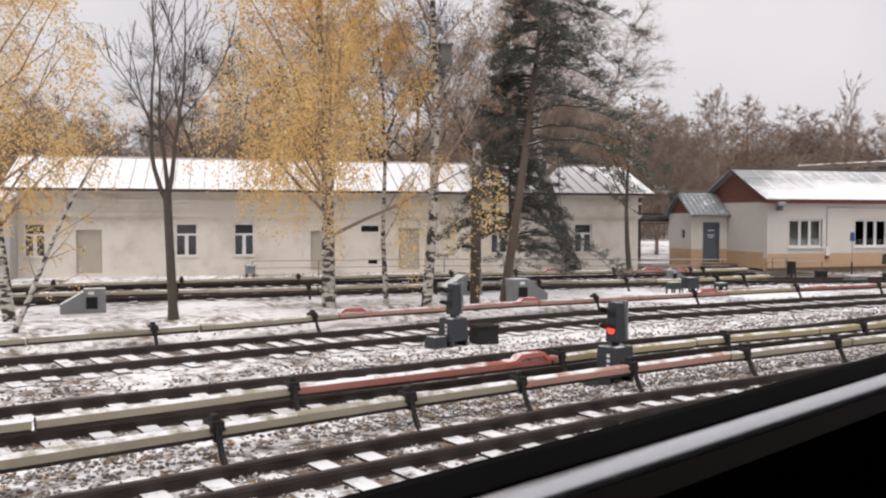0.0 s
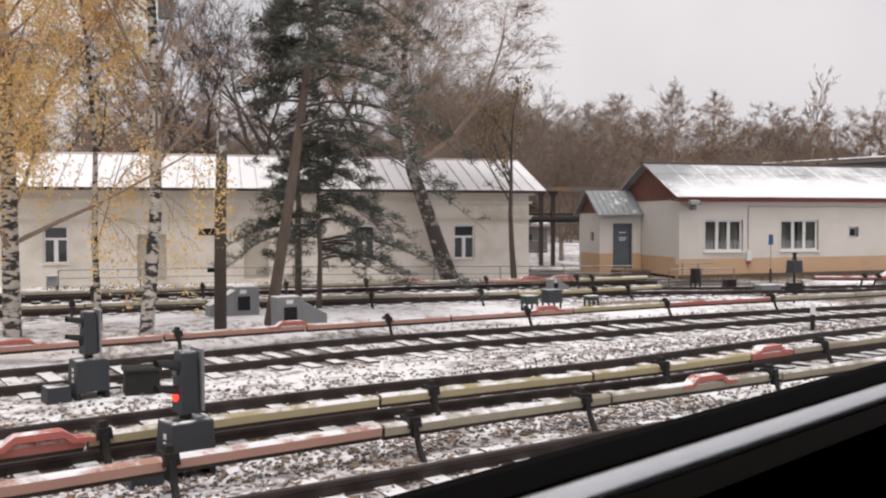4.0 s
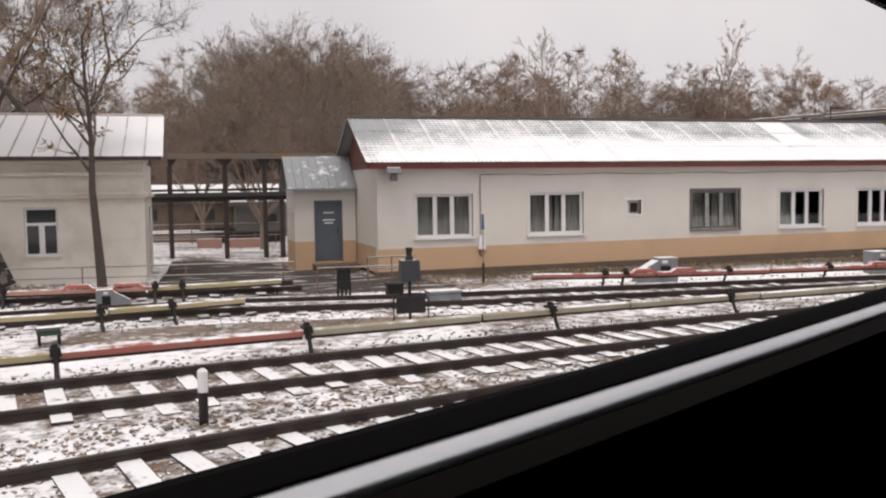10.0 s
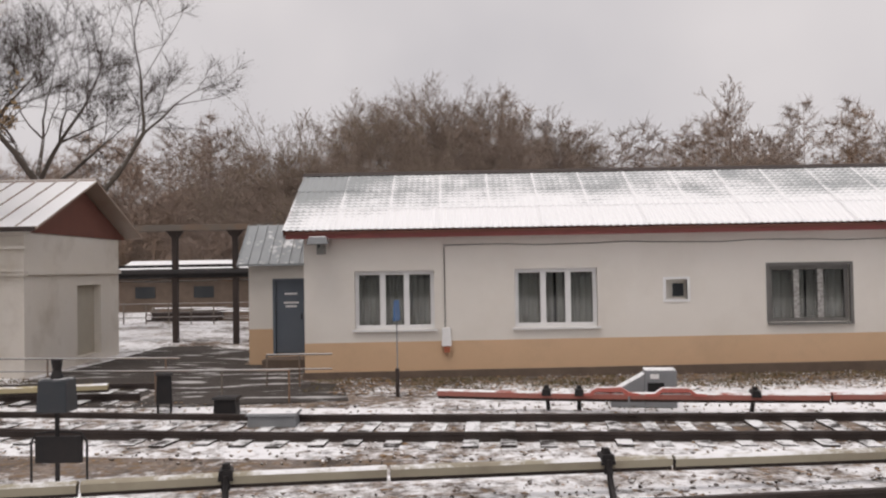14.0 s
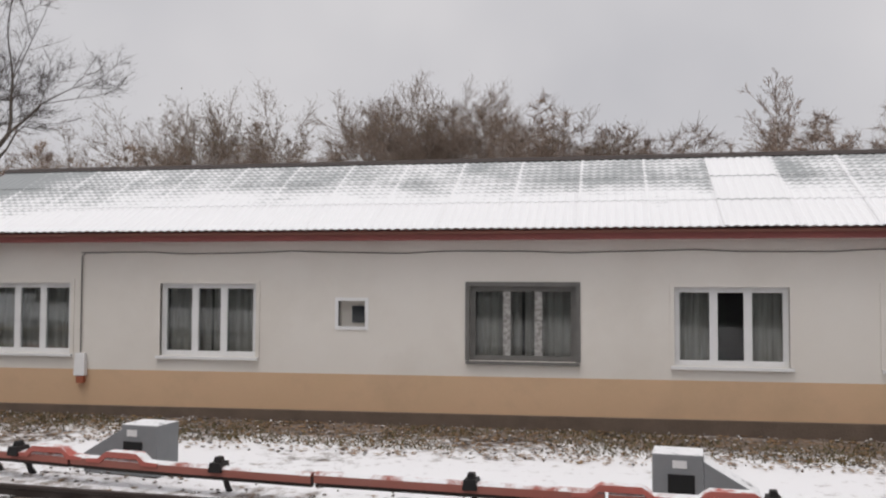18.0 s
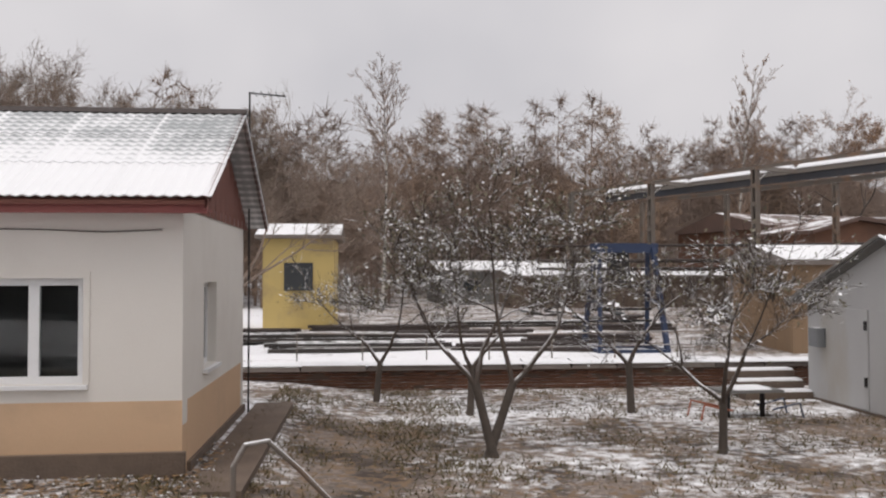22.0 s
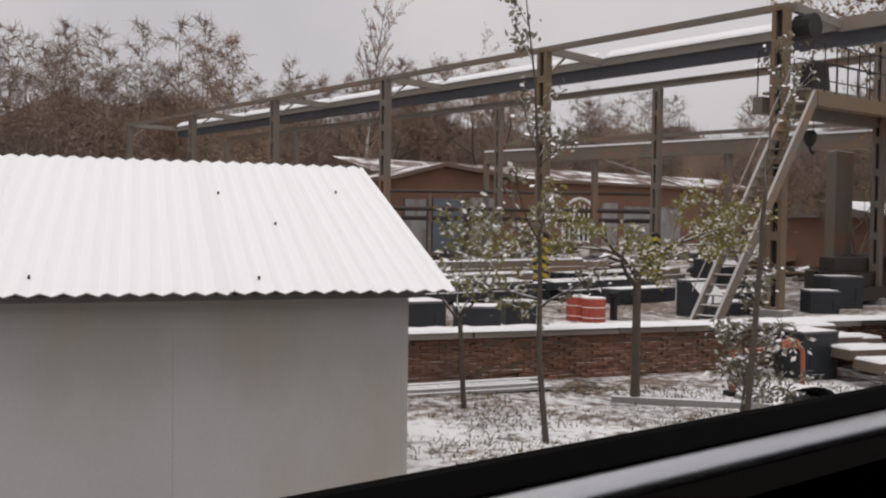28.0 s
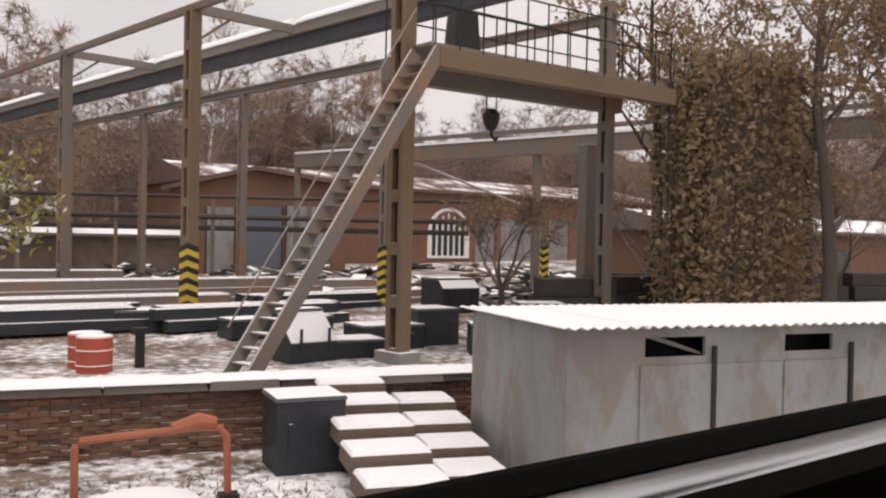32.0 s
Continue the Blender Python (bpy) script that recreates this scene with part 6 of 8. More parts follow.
    part("cable_drum", mb, BLACKIRON, br)
    p = Vector((87.2, 52.0, 5.7))
    mb = MB()
    for s in (-0.12, 0.12):
        mb.tube([p + Vector((s, 0, 0.2)), p + Vector((s, 0, -0.35))], 0.014, 5)
    part("hoist_rope", mb, BLACKIRON, br)
    mb = MB()
    mb.tube([p + Vector((0, 0, -0.30)), p + Vector((0, 0, -0.42)), p + Vector((0, 0, -0.62)), p + Vector((0, 0, -0.78))], [0.12, 0.2, 0.18, 0.08], 12)
    part("hook_block", mb, BLACKIRON, br)
    mb = MB()
    mb.tube([p + Vector((0, 0, -0.75)), p + Vector((0.02, 0, -0.9)), p + Vector((0.12, 0, -1.0)), p + Vector((0.16, 0, -0.92))], 0.04, 8)
    part("hook", mb, BLACKIRON, br)
    # ladder up to the bridge
    ld = thing("steep_stair", "long steep steel stair leaning up to the crane bridge", "stair")
    f1, f2, t1, t2 = Vector((81.11, 49.08, 0.04)), Vector((81.40, 48.54, 0.04)), Vector((84.62, 49.8, 6.0)), Vector((84.92, 49.26, 6.0))
    part("stringer", beam(MB(), f1, t1, 0.09, 0.24), GANTRY, ld)
    part("stringer", beam(MB(), f2, t2, 0.09, 0.25), GANTRY, ld)
    for k in range(1, 24):
        p, q = f1.lerp(t1, k / 24), f2.lerp(t2, k / 24)
        part("tread", beam(MB(), p, q, 0.2, 0.03), GANTRY, ld)
    for off in (Vector((0, 0, 0.85)),):
        mb = MB()
        mb.tube([f1 + off, t1 + off], 0.018, 6)
        part("handrail", mb, PALEGIRDER, ld)
    # lower second runway farther back
    r2 = thing("low_runway", "lower rusty runway with a snowy girder behind the yard", "crane runway")
    a2, b2 = Vector((88.9, 82.0, 6.6)), Vector((104.5, 54.6, 6.6))
    for k in range(4):
        p, q = a2.lerp(b2, k / 4), a2.lerp(b2, (k + 1) / 4)
        part("girder", beam(MB(), p, q, 0.4, 0.75), GANTRY, r2)
        part("girder_snow", beam(MB(), p + Vector((0, 0, 0.40)), q + Vector((0, 0, 0.40)), 0.5, 0.10), SNOW, r2)
        part("upper_beam", beam(MB(), p + Vector((1.5, 0.6, 0.95)), q + Vector((1.5, 0.6, 0.95)), 0.16, 0.2), GANTRY, r2)
    for k in range(5):
        p = a2.lerp(b2, k / 4)
        part("column", beam(MB(), Vector((p.x, p.y, 0.1)), Vector((p.x, p.y, 6.3)), 0.3, 0.3), GANTRY, r2)
    st = thing("striped_post", "slim steel post with worn yellow and black warning bands", "post", (95.8, 65.7, 0.2))
    part("tube", beam(MB(), Vector((0, 0, 0)), Vector((0, 0, 3.4)), 0.24, 0.24), GANTRY_RUST, st)
    stripes(st, 0.135, 0.135, 0.2, 6)
    mb = MB()
    part("brace", beam(mb, Vector((93.0, 74.5, 6.2)), Vector((97.0, 67.9, 3.6)), 0.1, 0.1), PALEGIRDER, r2)
    yp = thing("yard_pipes", "dark pipe trestle with thin snow across the yard", "pipe rack")
    for z, dy in ((3.3, 0.0), (2.75, 0.25), (4.3, 0.1)):
        mb = MB()
        mb.tube([(64.0, 84.0 + dy, z), (78.0, 80.5 + dy, z), (96.0, 74.0 + dy, z)], 0.13 if z < 4 else 0.09, 8)
        part("pipe", mb, RAIL, yp)
    for x, y in ((66.0, 83.6), (70.5, 82.5), (75.0, 81.4), (79.5, 80.1), (84.0, 78.5), (88.5, 76.9), (93.0, 75.2)):
        part("post", beam(MB(), (x, y, 0.1), (x, y, 4.4), 0.18, 0.18), GANTRY, yp)
        part("cross_arm", beam(MB(), (x, y - 0.4, 2.6), (x, y + 0.6, 2.6), 0.1, 0.12), GANTRY, yp)
    # square twin posts by the hut
    for x, y, w, h in ((92.3, 56.3, 0.50, 5.1), (92.95, 56.5, 0.36, 5.1)):
        mb = MB()
        mb.box(-w / 2, w / 2, -w / 2, w / 2, -0.1, h, at=Matrix.Translation((x, y, 0.2)), taper=0.01)
        solo("steel_post", mb, GANTRY, "tall square grey steel post in the yard", "post", bevel=0.02)


gantry()


def crate(name, x, y, z, w, d, h, m, label, cat, a=0.0, slant=0.0):
    t = thing(name, label, cat, Matrix.Translation((x, y, z)) @ Matrix.Rotation(a, 4, 'Z'))
    mb = MB()
    mb.prism([(-d / 2, 0), (d / 2, 0), (d / 2, h), (-d / 2 + slant, h), (-d / 2, h - slant)], "x", -w / 2, w / 2)
    part("body", mb, m, t, bevel=0.02)
    mb = MB()
    mb.box(-w / 2 - 0.02, w / 2 + 0.02, -d / 2 + slant - 0.02, d / 2 + 0.02, h, h + 0.05, taper=0.02)
    part("lid", mb, m, t)
    for s in (-1, 1):
        mb = MB()
        mb.box(s * w * 0.3 - 0.03, s * w * 0.3 + 0.03, -d / 2 - 0.02, -d / 2, h * 0.25, h * 0.7)
        part("rib", mb, m, t)
    return t


for x, y, w, d, h, a, sl in ((74.05, 49.6, 1.25, 1.0, 0.66, 0.1, 0), (75.6, 49.55, 1.05, 0.8, 0.52, -0.3, 0), (76.95, 50.2, 0.75, 0.6, 0.55, -0.2, 0), (73.2, 50.8, 1.1, 0.9, 0.9, 0.2, 0),
                             (82.75, 50.9, 1.05, 1.0, 0.95, 0.35, 0.55), (84.9, 52.4, 1.5, 1.0, 0.5, 0.2, 0), (86.1, 52.9, 1.1, 1.0, 0.8, 0.2, 0), (86.8, 51.0, 0.85, 0.7, 0.62, -0.3, 0),
                             (83.75, 51.2, 1.3, 0.9, 0.34, 0.1, 0), (88.9, 58.6, 1.4, 1.1, 1.0, 0.3, 0.25), (80.3, 55.9, 2.0, 0.9, 0.42, 0.1, 0), (88.6, 52.2, 1.1, 0.9, 0.95, -0.2, 0), (82.9, 54.4, 2.6, 0.8, 0.4, 0.3, 0)):
    crate("black_bin", x, y, land(x, y) - 0.01, w, d, h, BLACKBOX, "black painted steel bin topped with snow in the yard", "bin", a, sl)
crate("black_bin", 81.75, 45.9, land(81.75, 45.9), 0.95, 0.85, 0.98, BLACKBOX, "black steel bin with a snowy lid by the wall", "bin", 0.05)
for x, y, w, h, c in ((71.75, 48.9, 0.62, 1.0, CONCRETE), (72.75, 49.0, 0.8, 1.5, HUTWALL), (70.8, 51.2, 1.1, 1.35, CONCRETE)):
    mb = MB()
    mb.box(-w / 2, w / 2, -0.3, 0.3, 0, h, taper=0.02, at=Matrix.Translation((x, y, 0.03)))
    solo("concrete_block", mb, c, "upright pale concrete block standing behind the wall", "block", bevel=0.02)


def barrel(x, y):
    t = thing("oil_drum", "red painted oil drum with snow on its lid", "drum", (x, y, 0.12), group="red drums")
    mb = MB()
    mb.tube([(0, 0, -0.2), (0, 0, 0.02), (0, 0, 0.04), (0, 0, 0.06), (0, 0, 0.28), (0, 0, 0.30), (0, 0, 0.32), (0, 0, 0.52)], [0.3, 0.3, 0.315, 0.3, 0.3, 0.315, 0.3, 0.3], 20)
    part("body", mb, REDBOX, t)
    mb = MB()
    mb.tube([(0, 0, 0.52), (0, 0, 0.55)], [0.31, 0.29], 20)
    part("lid", mb, REDBOX, t)


barrel(79.0, 50.2)
barrel(78.85, 50.75)
mb = MB()
mb.box(-0.07, 0.07, -0.07, 0.07, 0, 0.62)
mb.box(-0.14, 0.14, -0.1, 0.1, 0.62, 0.74)
o = solo("iron_bollard", mb, BLACKIRON, "short black iron post standing beside the red drums", "post", bevel=0.01)
o.matrix_basis = pose(79.75, 50.5, 0.02, 0, 0, 20)


def pile(name, x, y, z, n, length, w, h, a, m, label, cat, rows=3):
    t = thing(name, label, cat, Matrix.Translation((x, y, z)) @ Matrix.Rotation(a, 4, 'Z'))
    k = 0
    for r in range(rows):
        for i in range(n - r):
            mb = MB()
            o = rnd.uniform(-0.3, 0.3)
            yy = (i - (n - r) / 2) * (w * 1.15) + rnd.uniform(-0.02, 0.02)
            mb.box(-length / 2 + o, length / 2 + o, yy, yy + w, r * h, (r + 1) * h - 0.01, taper=0.01)
            part("beam", mb, m, t)
            k += 1
    return t


pile("beam_stack", 80.5, 62.6, 0.2, 5, 11.0, 0.4, 0.28, 0.32, GANTRY, "stack of long dark steel beams lined with snow", "beam stack")
pile("beam_stack", 84.5, 66.5, 0.2, 4, 9.0, 0.4, 0.3, 0.3, GANTRY, "stack of long dark steel beams lined with snow", "beam stack", 2)
pile("beam_stack", 75.5, 66.8, 0.2, 5, 8.0, 0.45, 0.3, 0.2, GANTRY, "stack of dark steel beams lined with snow", "beam stack")
for x, y, n, ln, a in ((76.5, 55.6, 5, 7.0, 0.25), (82.6, 56.4, 4, 5.0, 0.35), (70.5, 57.5, 5, 8.0, 0.15), (78.2, 59.2, 4, 9.0, 0.3), (85.2, 60.5, 4, 5.0, 0.4), (68.5, 53.0, 4, 5.0, 0.1)):
    pile("beam_stack", x, y, 0.2, n, ln, 0.4, 0.26, a, rnd.choice((GANTRY, RAIL, BLACKBOX)), "stack of dark steel beams lined with snow", "beam stack", 2)
pile("plank_stack", 73.9, 46.2, land(73.9, 46.2), 4, 3.6, 0.2, 0.06, 0.03, CONCRETE, "two layers of snowy planks lying by the wall", "plank stack", 2)
pile("rail_stack", 88.3, 62.5, 0.2, 4, 4.0, 0.35, 0.25, 0.5, GANTRY, "short pile of rusty steel beams", "beam stack", 2)
heaps = [(rnd.uniform(62, 104), rnd.uniform(56, 88), rnd.uniform(0.8, 1.7)) for _ in range(34)] + [(rnd.uniform(80, 112), rnd.uniform(64, 92), rnd.uniform(1.0, 2.0)) for _ in range(36)]
for x, y, s in (*heaps, (90.5, 71.0, 2.0), (86.0, 71.5, 1.4), (92.3, 63.6, 1.2), (79, 70.5, 1.6), (73, 70, 1.7), (69, 64, 1.5), (90, 60, 1.0), (95, 66, 1.4), (98, 62, 1.6), (83.5, 57.5, 1.0)):
    t = thing("scrap_heap", "jumbled heap of scrap metal and boards under snow", "scrap heap", (x, y, 0.2))
    for k in range(9):
        mb = MB()
        l = rnd.uniform(0.5, 1.2) * s
        m = Matrix.Translation((rnd.uniform(-0.7, 0.7) * s, rnd.uniform(-0.5, 0.5) * s, rnd.uniform(0.02, 0.3) * s)) @ Euler((rnd.uniform(-0.3, 0.3), rnd.uniform(-0.35, 0.35), rnd.uniform(0, 3.1))).to_matrix().to_4x4()
        mb.box(-l / 2, l / 2, -0.15 * s, 0.15 * s, -0.05, 0.06, at=m, taper=0.01)
        part("scrap_piece", mb, rnd.choice((GANTRY, CONCRETE, BLACKBOX, GANTRY_RUST, RAIL, RAIL)), t)


for x, y, n, w, a in ((52.5, 52.5, 5, 5.0, 0.03), (57.2, 51.8, 4, 3.6, -0.05), (50.5, 56.5, 5, 6.0, 0.0), (56.0, 57.5, 4, 5.0, 0.08), (60.0, 55.0, 4, 4.0, -0.06), (53.5, 61.0, 5, 6.0, 0.05), (58.5, 63.5, 5, 6.5, 0.02), (47.0, 59.0, 5, 6.0, -0.04), (62.5, 60.5, 4, 4.5, 0.1)):
    pile("beam_stack", x, y, 0.2, n, w, 0.24, 0.13, a, rnd.choice((OLDSLEEPER, RAIL)), "low stack of dark beams lined with snow on the terrace", "beam stack", 2)


def slab_stairs(x, y, z, w, d, n, a, label, dz=0.17, dy=0.7):
    t = thing("concrete_steps", label, "steps", Matrix.Translation((x, y, z)) @ Matrix.Rotation(a, 4, 'Z'))
    for k in range(n):
        mb = MB()
        mb.box(-w / 2 + rnd.uniform(-0.02, 0.02), w / 2, k * dy, k * dy + d, k * dz - 0.15, k * dz + 0.05, taper=0.015)
        part("tread", mb, PLINTH, t)
        mb = MB()
        mb.box(-w / 2 + 0.02, w / 2 - 0.02, k * dy + 0.02, k * dy + d - 0.02, k * dz + 0.052, k * dz + 0.10, taper=0.03)
        part("snow_cap", mb, SNOW, t)
    return t


slab_stairs(82.35, 42.4, -0.52, 1.05, 0.75, 6, -0.06, "flight of snow-covered concrete slabs up the bank", 0.15, 0.82)
slab_stairs(83.35, 42.9, -0.60, 0.9, 0.75, 5, -0.1, "flight of snow-covered concrete slabs up the bank", 0.14, 0.82)
slab_stairs(61.65, 44.3, -0.36, 1.55, 0.36, 4, 0.02, "four snow-covered steps beside the shed", 0.19, 0.42)


def pipe_frame():
    t = thing("bent_pipe", "bent rusty orange pipe with a valve by the wall", "pipe", (78.88, 44.6, -0.75))
    mb = MB()
    mb.tube([(0, 0, 0.0), (0, 0, 0.78), (0.05, 0, 0.85), (1.35, 0.05, 0.92), (1.6, 0.05, 0.9), (1.68, 0.05, 0.8), (1.70, 0.05, 0.1)], 0.045, 8)
    part("pipe", mb, RUSTRED, t)
    mb = MB()
    mb.tube([(1.05, 0.04, 0.92), (1.35, 0.05, 1.0), (1.55, 0.05, 0.97)], [0.07, 0.1, 0.07], 8)
    part("valve", mb, RUSTRED, t)
    mb = MB()
    mb.box(-0.12, 0.12, -0.12, 0.12, -0.1, 0.12)
    part("foot", mb, BLACKIRON, t)
    mb = MB()
    mb.box(1.58, 1.82, -0.12, 0.12, -0.1, 0.12)
    part("foot", mb, BLACKIRON, t)


pipe_frame()
mb = MB()
for k in range(9):
    w0, w1 = math.pi * k / 9, math.pi * (k + 1) / 9
    mb.face([(-0.85 * math.cos(w0), -0.5, 0.34 * math.sin(w0)), (-0.85 * math.cos(w1), -0.5, 0.34 * math.sin(w1)), (-0.8 * math.cos(w1), 0.5, 0.3 * math.sin(w1)), (-0.8 * math.cos(w0), 0.5, 0.3 * math.sin(w0))])
tarp = solo("tarpaulin", mb, BLACKBOX, "black tarpaulin over a low heap with snow on top", "tarpaulin")
tarp.matrix_basis = pose(79.6, 44.0, land(79.6, 44.0) - 0.02, 0, 0, 10)
mb = MB()
mb.box(-1.5, 1.5, -0.06, 0.06, 0, 0.12)
o = solo("border_kerb", mb, CONCRETE, "snowy concrete border along a garden bed", "kerb")
o.matrix_basis = pose(77.6, 43.9, land(77.6, 43.9), 0, 0, -30)


# ---- distant buildings of the yard ----


def brick_hall():
    h = thing("brick_workshop", "orange brick workshop with an arched white window and grey doors", "building", Matrix.Translation((84.6, 93.7, 0.1)) @ Matrix.Rotation(0.26, 4, 'Z'))
    mb = MB()
    wall_with_holes(mb, "y", 0, 0.4, 0, 46, 0, 6.0, [(19.0, 22.4, 1.0, 3.9), (6.2, 9.6, 0, 4.4), (26.2, 34.0, 0, 4.2)])
    part("front_wall", mb, ORANGEBRICK, h)
    mb = MB()
    mb.prism([(-0.5, 5.95), (12, 5.95), (12, 6.2), (6, 7.6), (-0.5, 6.2)], "x", -0.4, 46)
    part("roof", mb, HALLROOF, h, "rusty sheet roof with broken snow")
    mb = MB()
    mb.box(0, 0.4, 0.4, 12, 0, 6.0)
    part("side_wall", mb, ORANGEBRICK, h)
    mb = MB()
    mb.box(6.2, 9.6, 0.2, 0.3, 0, 4.4)
    part("door", mb, BLUEDOOR, h)
    for a, b, c, d, e in ((26.2, 34.0, 0.1, 0.2, 4.2), (23.4, 25.3, -0.06, -0.003, 4.4)):
        mb = MB()
        mb.box(a, b, c, d, 0, e)
        part("grey_sheet_door", mb, HUTWALL, h)
    w = thing("arched_window", "", "")
    w.parent = h
    mb = MB()
    for k in range(10):
        w0, w1 = math.pi * k / 10, math.pi * (k + 1) / 10
        pts = [(20.7 - r * math.cos(q), -0.08, 3.0 + r * 0.9 * math.sin(q)) for r, q in ((1.75, w0), (1.75, w1), (2.05, w1), (2.05, w0))]
        mb.face(pts)
        mb.face([(p[0], 0.1, p[2]) for p in pts])
    mb.box(18.65, 18.95, -0.08, 0.1, 1.0, 3.0)
    mb.box(22.45, 22.75, -0.08, 0.1, 1.0, 3.0)
    mb.box(18.65, 22.75, -0.1, 0.1, 0.8, 1.0)
    part("surround", mb, PVC, w)
    for k in range(7):
        mb = MB()
        x = 19.0 + 3.4 * k / 6
        mb.box(x - 0.07, x + 0.07, -0.02, 0.06, 1.0, 4.4 - abs(k - 3) * 0.22)
        part("glazing_bar", mb, PVC, w)
    mb = MB()
    mb.box(18.9, 22.5, 0.3, 0.36, 1.0, 3.9)
    part("dark_glass", mb, GLASS, w)


def gabled_workshop():
    """Low brick workshop with its broad gable towards the tracks."""
    h = thing("gabled_workshop", "low orange brick workshop with a flat gable and blue door", "building", Matrix.Translation((83.75, 84.6, 0.1)) @ Matrix.Rotation(0.12, 4, 'Z'))
    mb = MB()
    mb.prism([(0, 0), (9.0, 0), (9.0, 5.35), (3.3, 6.05), (0, 5.2)], "y", 0, 0.4)
    part("front_wall", mb, ORANGEBRICK, h)
    mb = MB()
    mb.box(0, 0.4, 0.4, 8, 0, 5.2)
    part("side_wall", mb, ORANGEBRICK, h)
    mb = MB()
    mb.box(8.6, 9.0, 0.4, 8, 0, 5.2)
    part("side_wall", mb, ORANGEBRICK, h)
    mb = MB()
    mb.prism([(-0.5, 5.1), (3.3, 6.08), (9.4, 5.34), (9.4, 5.58), (3.3, 6.34), (-0.5, 5.36)], "y", -0.5, 8.2)
    part("roof", mb, HALLROOF, h, "rusty sheet roof with thin snow at its edge")
    for a, b, m, nm, z in ((2.5, 5.0, BLUEDOOR, "door", 4.0), (5.15, 7.6, HUTWALL, "grey_sheet_panel", 4.1), (0.5, 2.2, HUTWALL, "grey_sheet_panel", 3.9)):
        mb = MB()
        mb.box(a, b, -0.06, -0.004, 0.0, z)
        o = part(nm, mb, m, h)
        for c in (a, b - 0.08):
            mb = MB()
            mb.box(c, c + 0.08, -0.10, -0.06, 0.0, z)
            part("edge_strip", mb, RAIL, o)


HALLROOF = mat("rusty_roof_with_broken_snow", (0.16, 0.10, 0.08), 0.8, color2=(0.10, 0.075, 0.065), scale=0.5, snow=0.30, snow_scale=0.35)
ORANGEBRICK = mat("orange_brown_brickwork", (0.22, 0.11, 0.07), 0.9, color2=(0.15, 0.095, 0.07), scale=0.35, bump=0.3, bump_scale=8, stain=(0.14, 0.08, 0.06), stain_scale=0.5, stain_amt=0.6)
brick_hall()
gabled_workshop()


def far_block(x, y, w, d, h, m, rm, label, a=0.0, win=0, name="outbuilding"):
    t = thing(name, label, "building", Matrix.Translation((x, y, 0.0)) @ Matrix.Rotation(a, 4, 'Z'))
    mb = MB()
    mb.box(0, w, 0, d, 0, h)
    part("wall", mb, m, t)
    mb = MB()
    mb.prism([(-0.3, h), (d + 0.3, h), (d + 0.3, h + 0.15), (d / 2, h + 0.15 + d * 0.12), (-0.3, h + 0.15)], "x", -0.3, w + 0.3)
    part("roof", mb, rm, t)
    for k in range(win):
        mb = MB()
        x0 = w * (k + 0.5) / win
        mb.box(x0 - 0.58, x0 + 0.58, -0.04, -0.005, h * 0.46, h * 0.75)
        part("window", mb, GLASS, t)


far_block(48.5, 62.0, 2.85, 5, 3.9, YELLOWPAINT, COPING, "yellow plastered hut with one dark window", 0.0, 1)
far_block(22.5, 73.0, 5.0, 5, 2.6, YELLOWPAINT, COPING, "yellow low building behind the passage", 0.0, 1)
far_block(64.6, 50.0, 2.9, 4.0, 2.7, OCHREWALL, COPING, "small brown boarded hut with a snowy roof behind the shed", 0.0, 0)
far_block(58.0, 90.0, 14, 6, 2.6, GREYWOOD, COPING, "low dark workshop far across the yard", 0.1, 3)
far_block(17.0, 84.0, 16.0, 3, 2.4, PLINTH, COPING, "low snowy-roofed store far behind the passage", 0.0, 0)
far_block(100.0, 62.0, 22.0, 6, 3.0, ORANGEBRICK, COPING, "low brick garage behind the crane", 0.25, 3)
for x, y, w in ((90.2, 53.4, 2.2), (92.6, 54.6, 2.6), (94.6, 56.4, 3.0), (97.8, 57.0, 3.4), (101.4, 57.6, 3.2), (104.8, 57.9, 3.2)):
    pile("beam_stack", x, y, 0.2, 4, w, 0.4, 0.45, 0.1, RAIL, "dark stack of old beams beside the trees", "beam stack")
far_block(62.0, 82.0, 22.0, 3, 2.2, PLINTH, COPING, "long low snowy store at the edge of the yard", 0.15, 0)


def pipe_bridge():
    """Overhead pipes on posts behind the passage between the buildings."""
    t = thing("pipe_rack", "dark overhead pipe rack on steel posts behind the passage", "pipe rack")
    for z, r, y, m in ((2.46, 0.17, 47.0, BLACKIRON), (2.72, 0.05, 47.15, BLACKIRON), (2.2, 0.035, 47.1, GANTRY)):
        mb = MB()
        mb.tube([(18.0, y, z), (29.0, y, z + 0.02), (40.0, y, z)], r, 10)
        part("pipe", mb, m, t)
    for y in (46.75, 47.25):
        part("rack_beam", beam(MB(), (18.0, y, 4.02), (40.0, y, 4.02), 0.12, 0.2), GANTRY, t)
    for k in range(22):
        x = 18.5 + k
        part("rack_tie", beam(MB(), (x, 46.8, 4.06), (x, 47.2, 4.06), 0.07, 0.07), GANTRY, t)
    for x in (20.4, 24.2, 26.25, 27.75, 28.4, 30.5, 34, 38):
        mb = MB()
        mb.box(x - 0.09, x + 0.09, 46.91, 47.09, 0, 3.92)
        part("post", mb, RAIL, t)
        mb = MB()
        mb.prism([(x - 0.3, 3.92), (x + 0.3, 3.92), (x + 0.09, 3.66), (x - 0.09, 3.66)], "y", 46.93, 47.07)
        part("bracket", mb, RAIL, t)


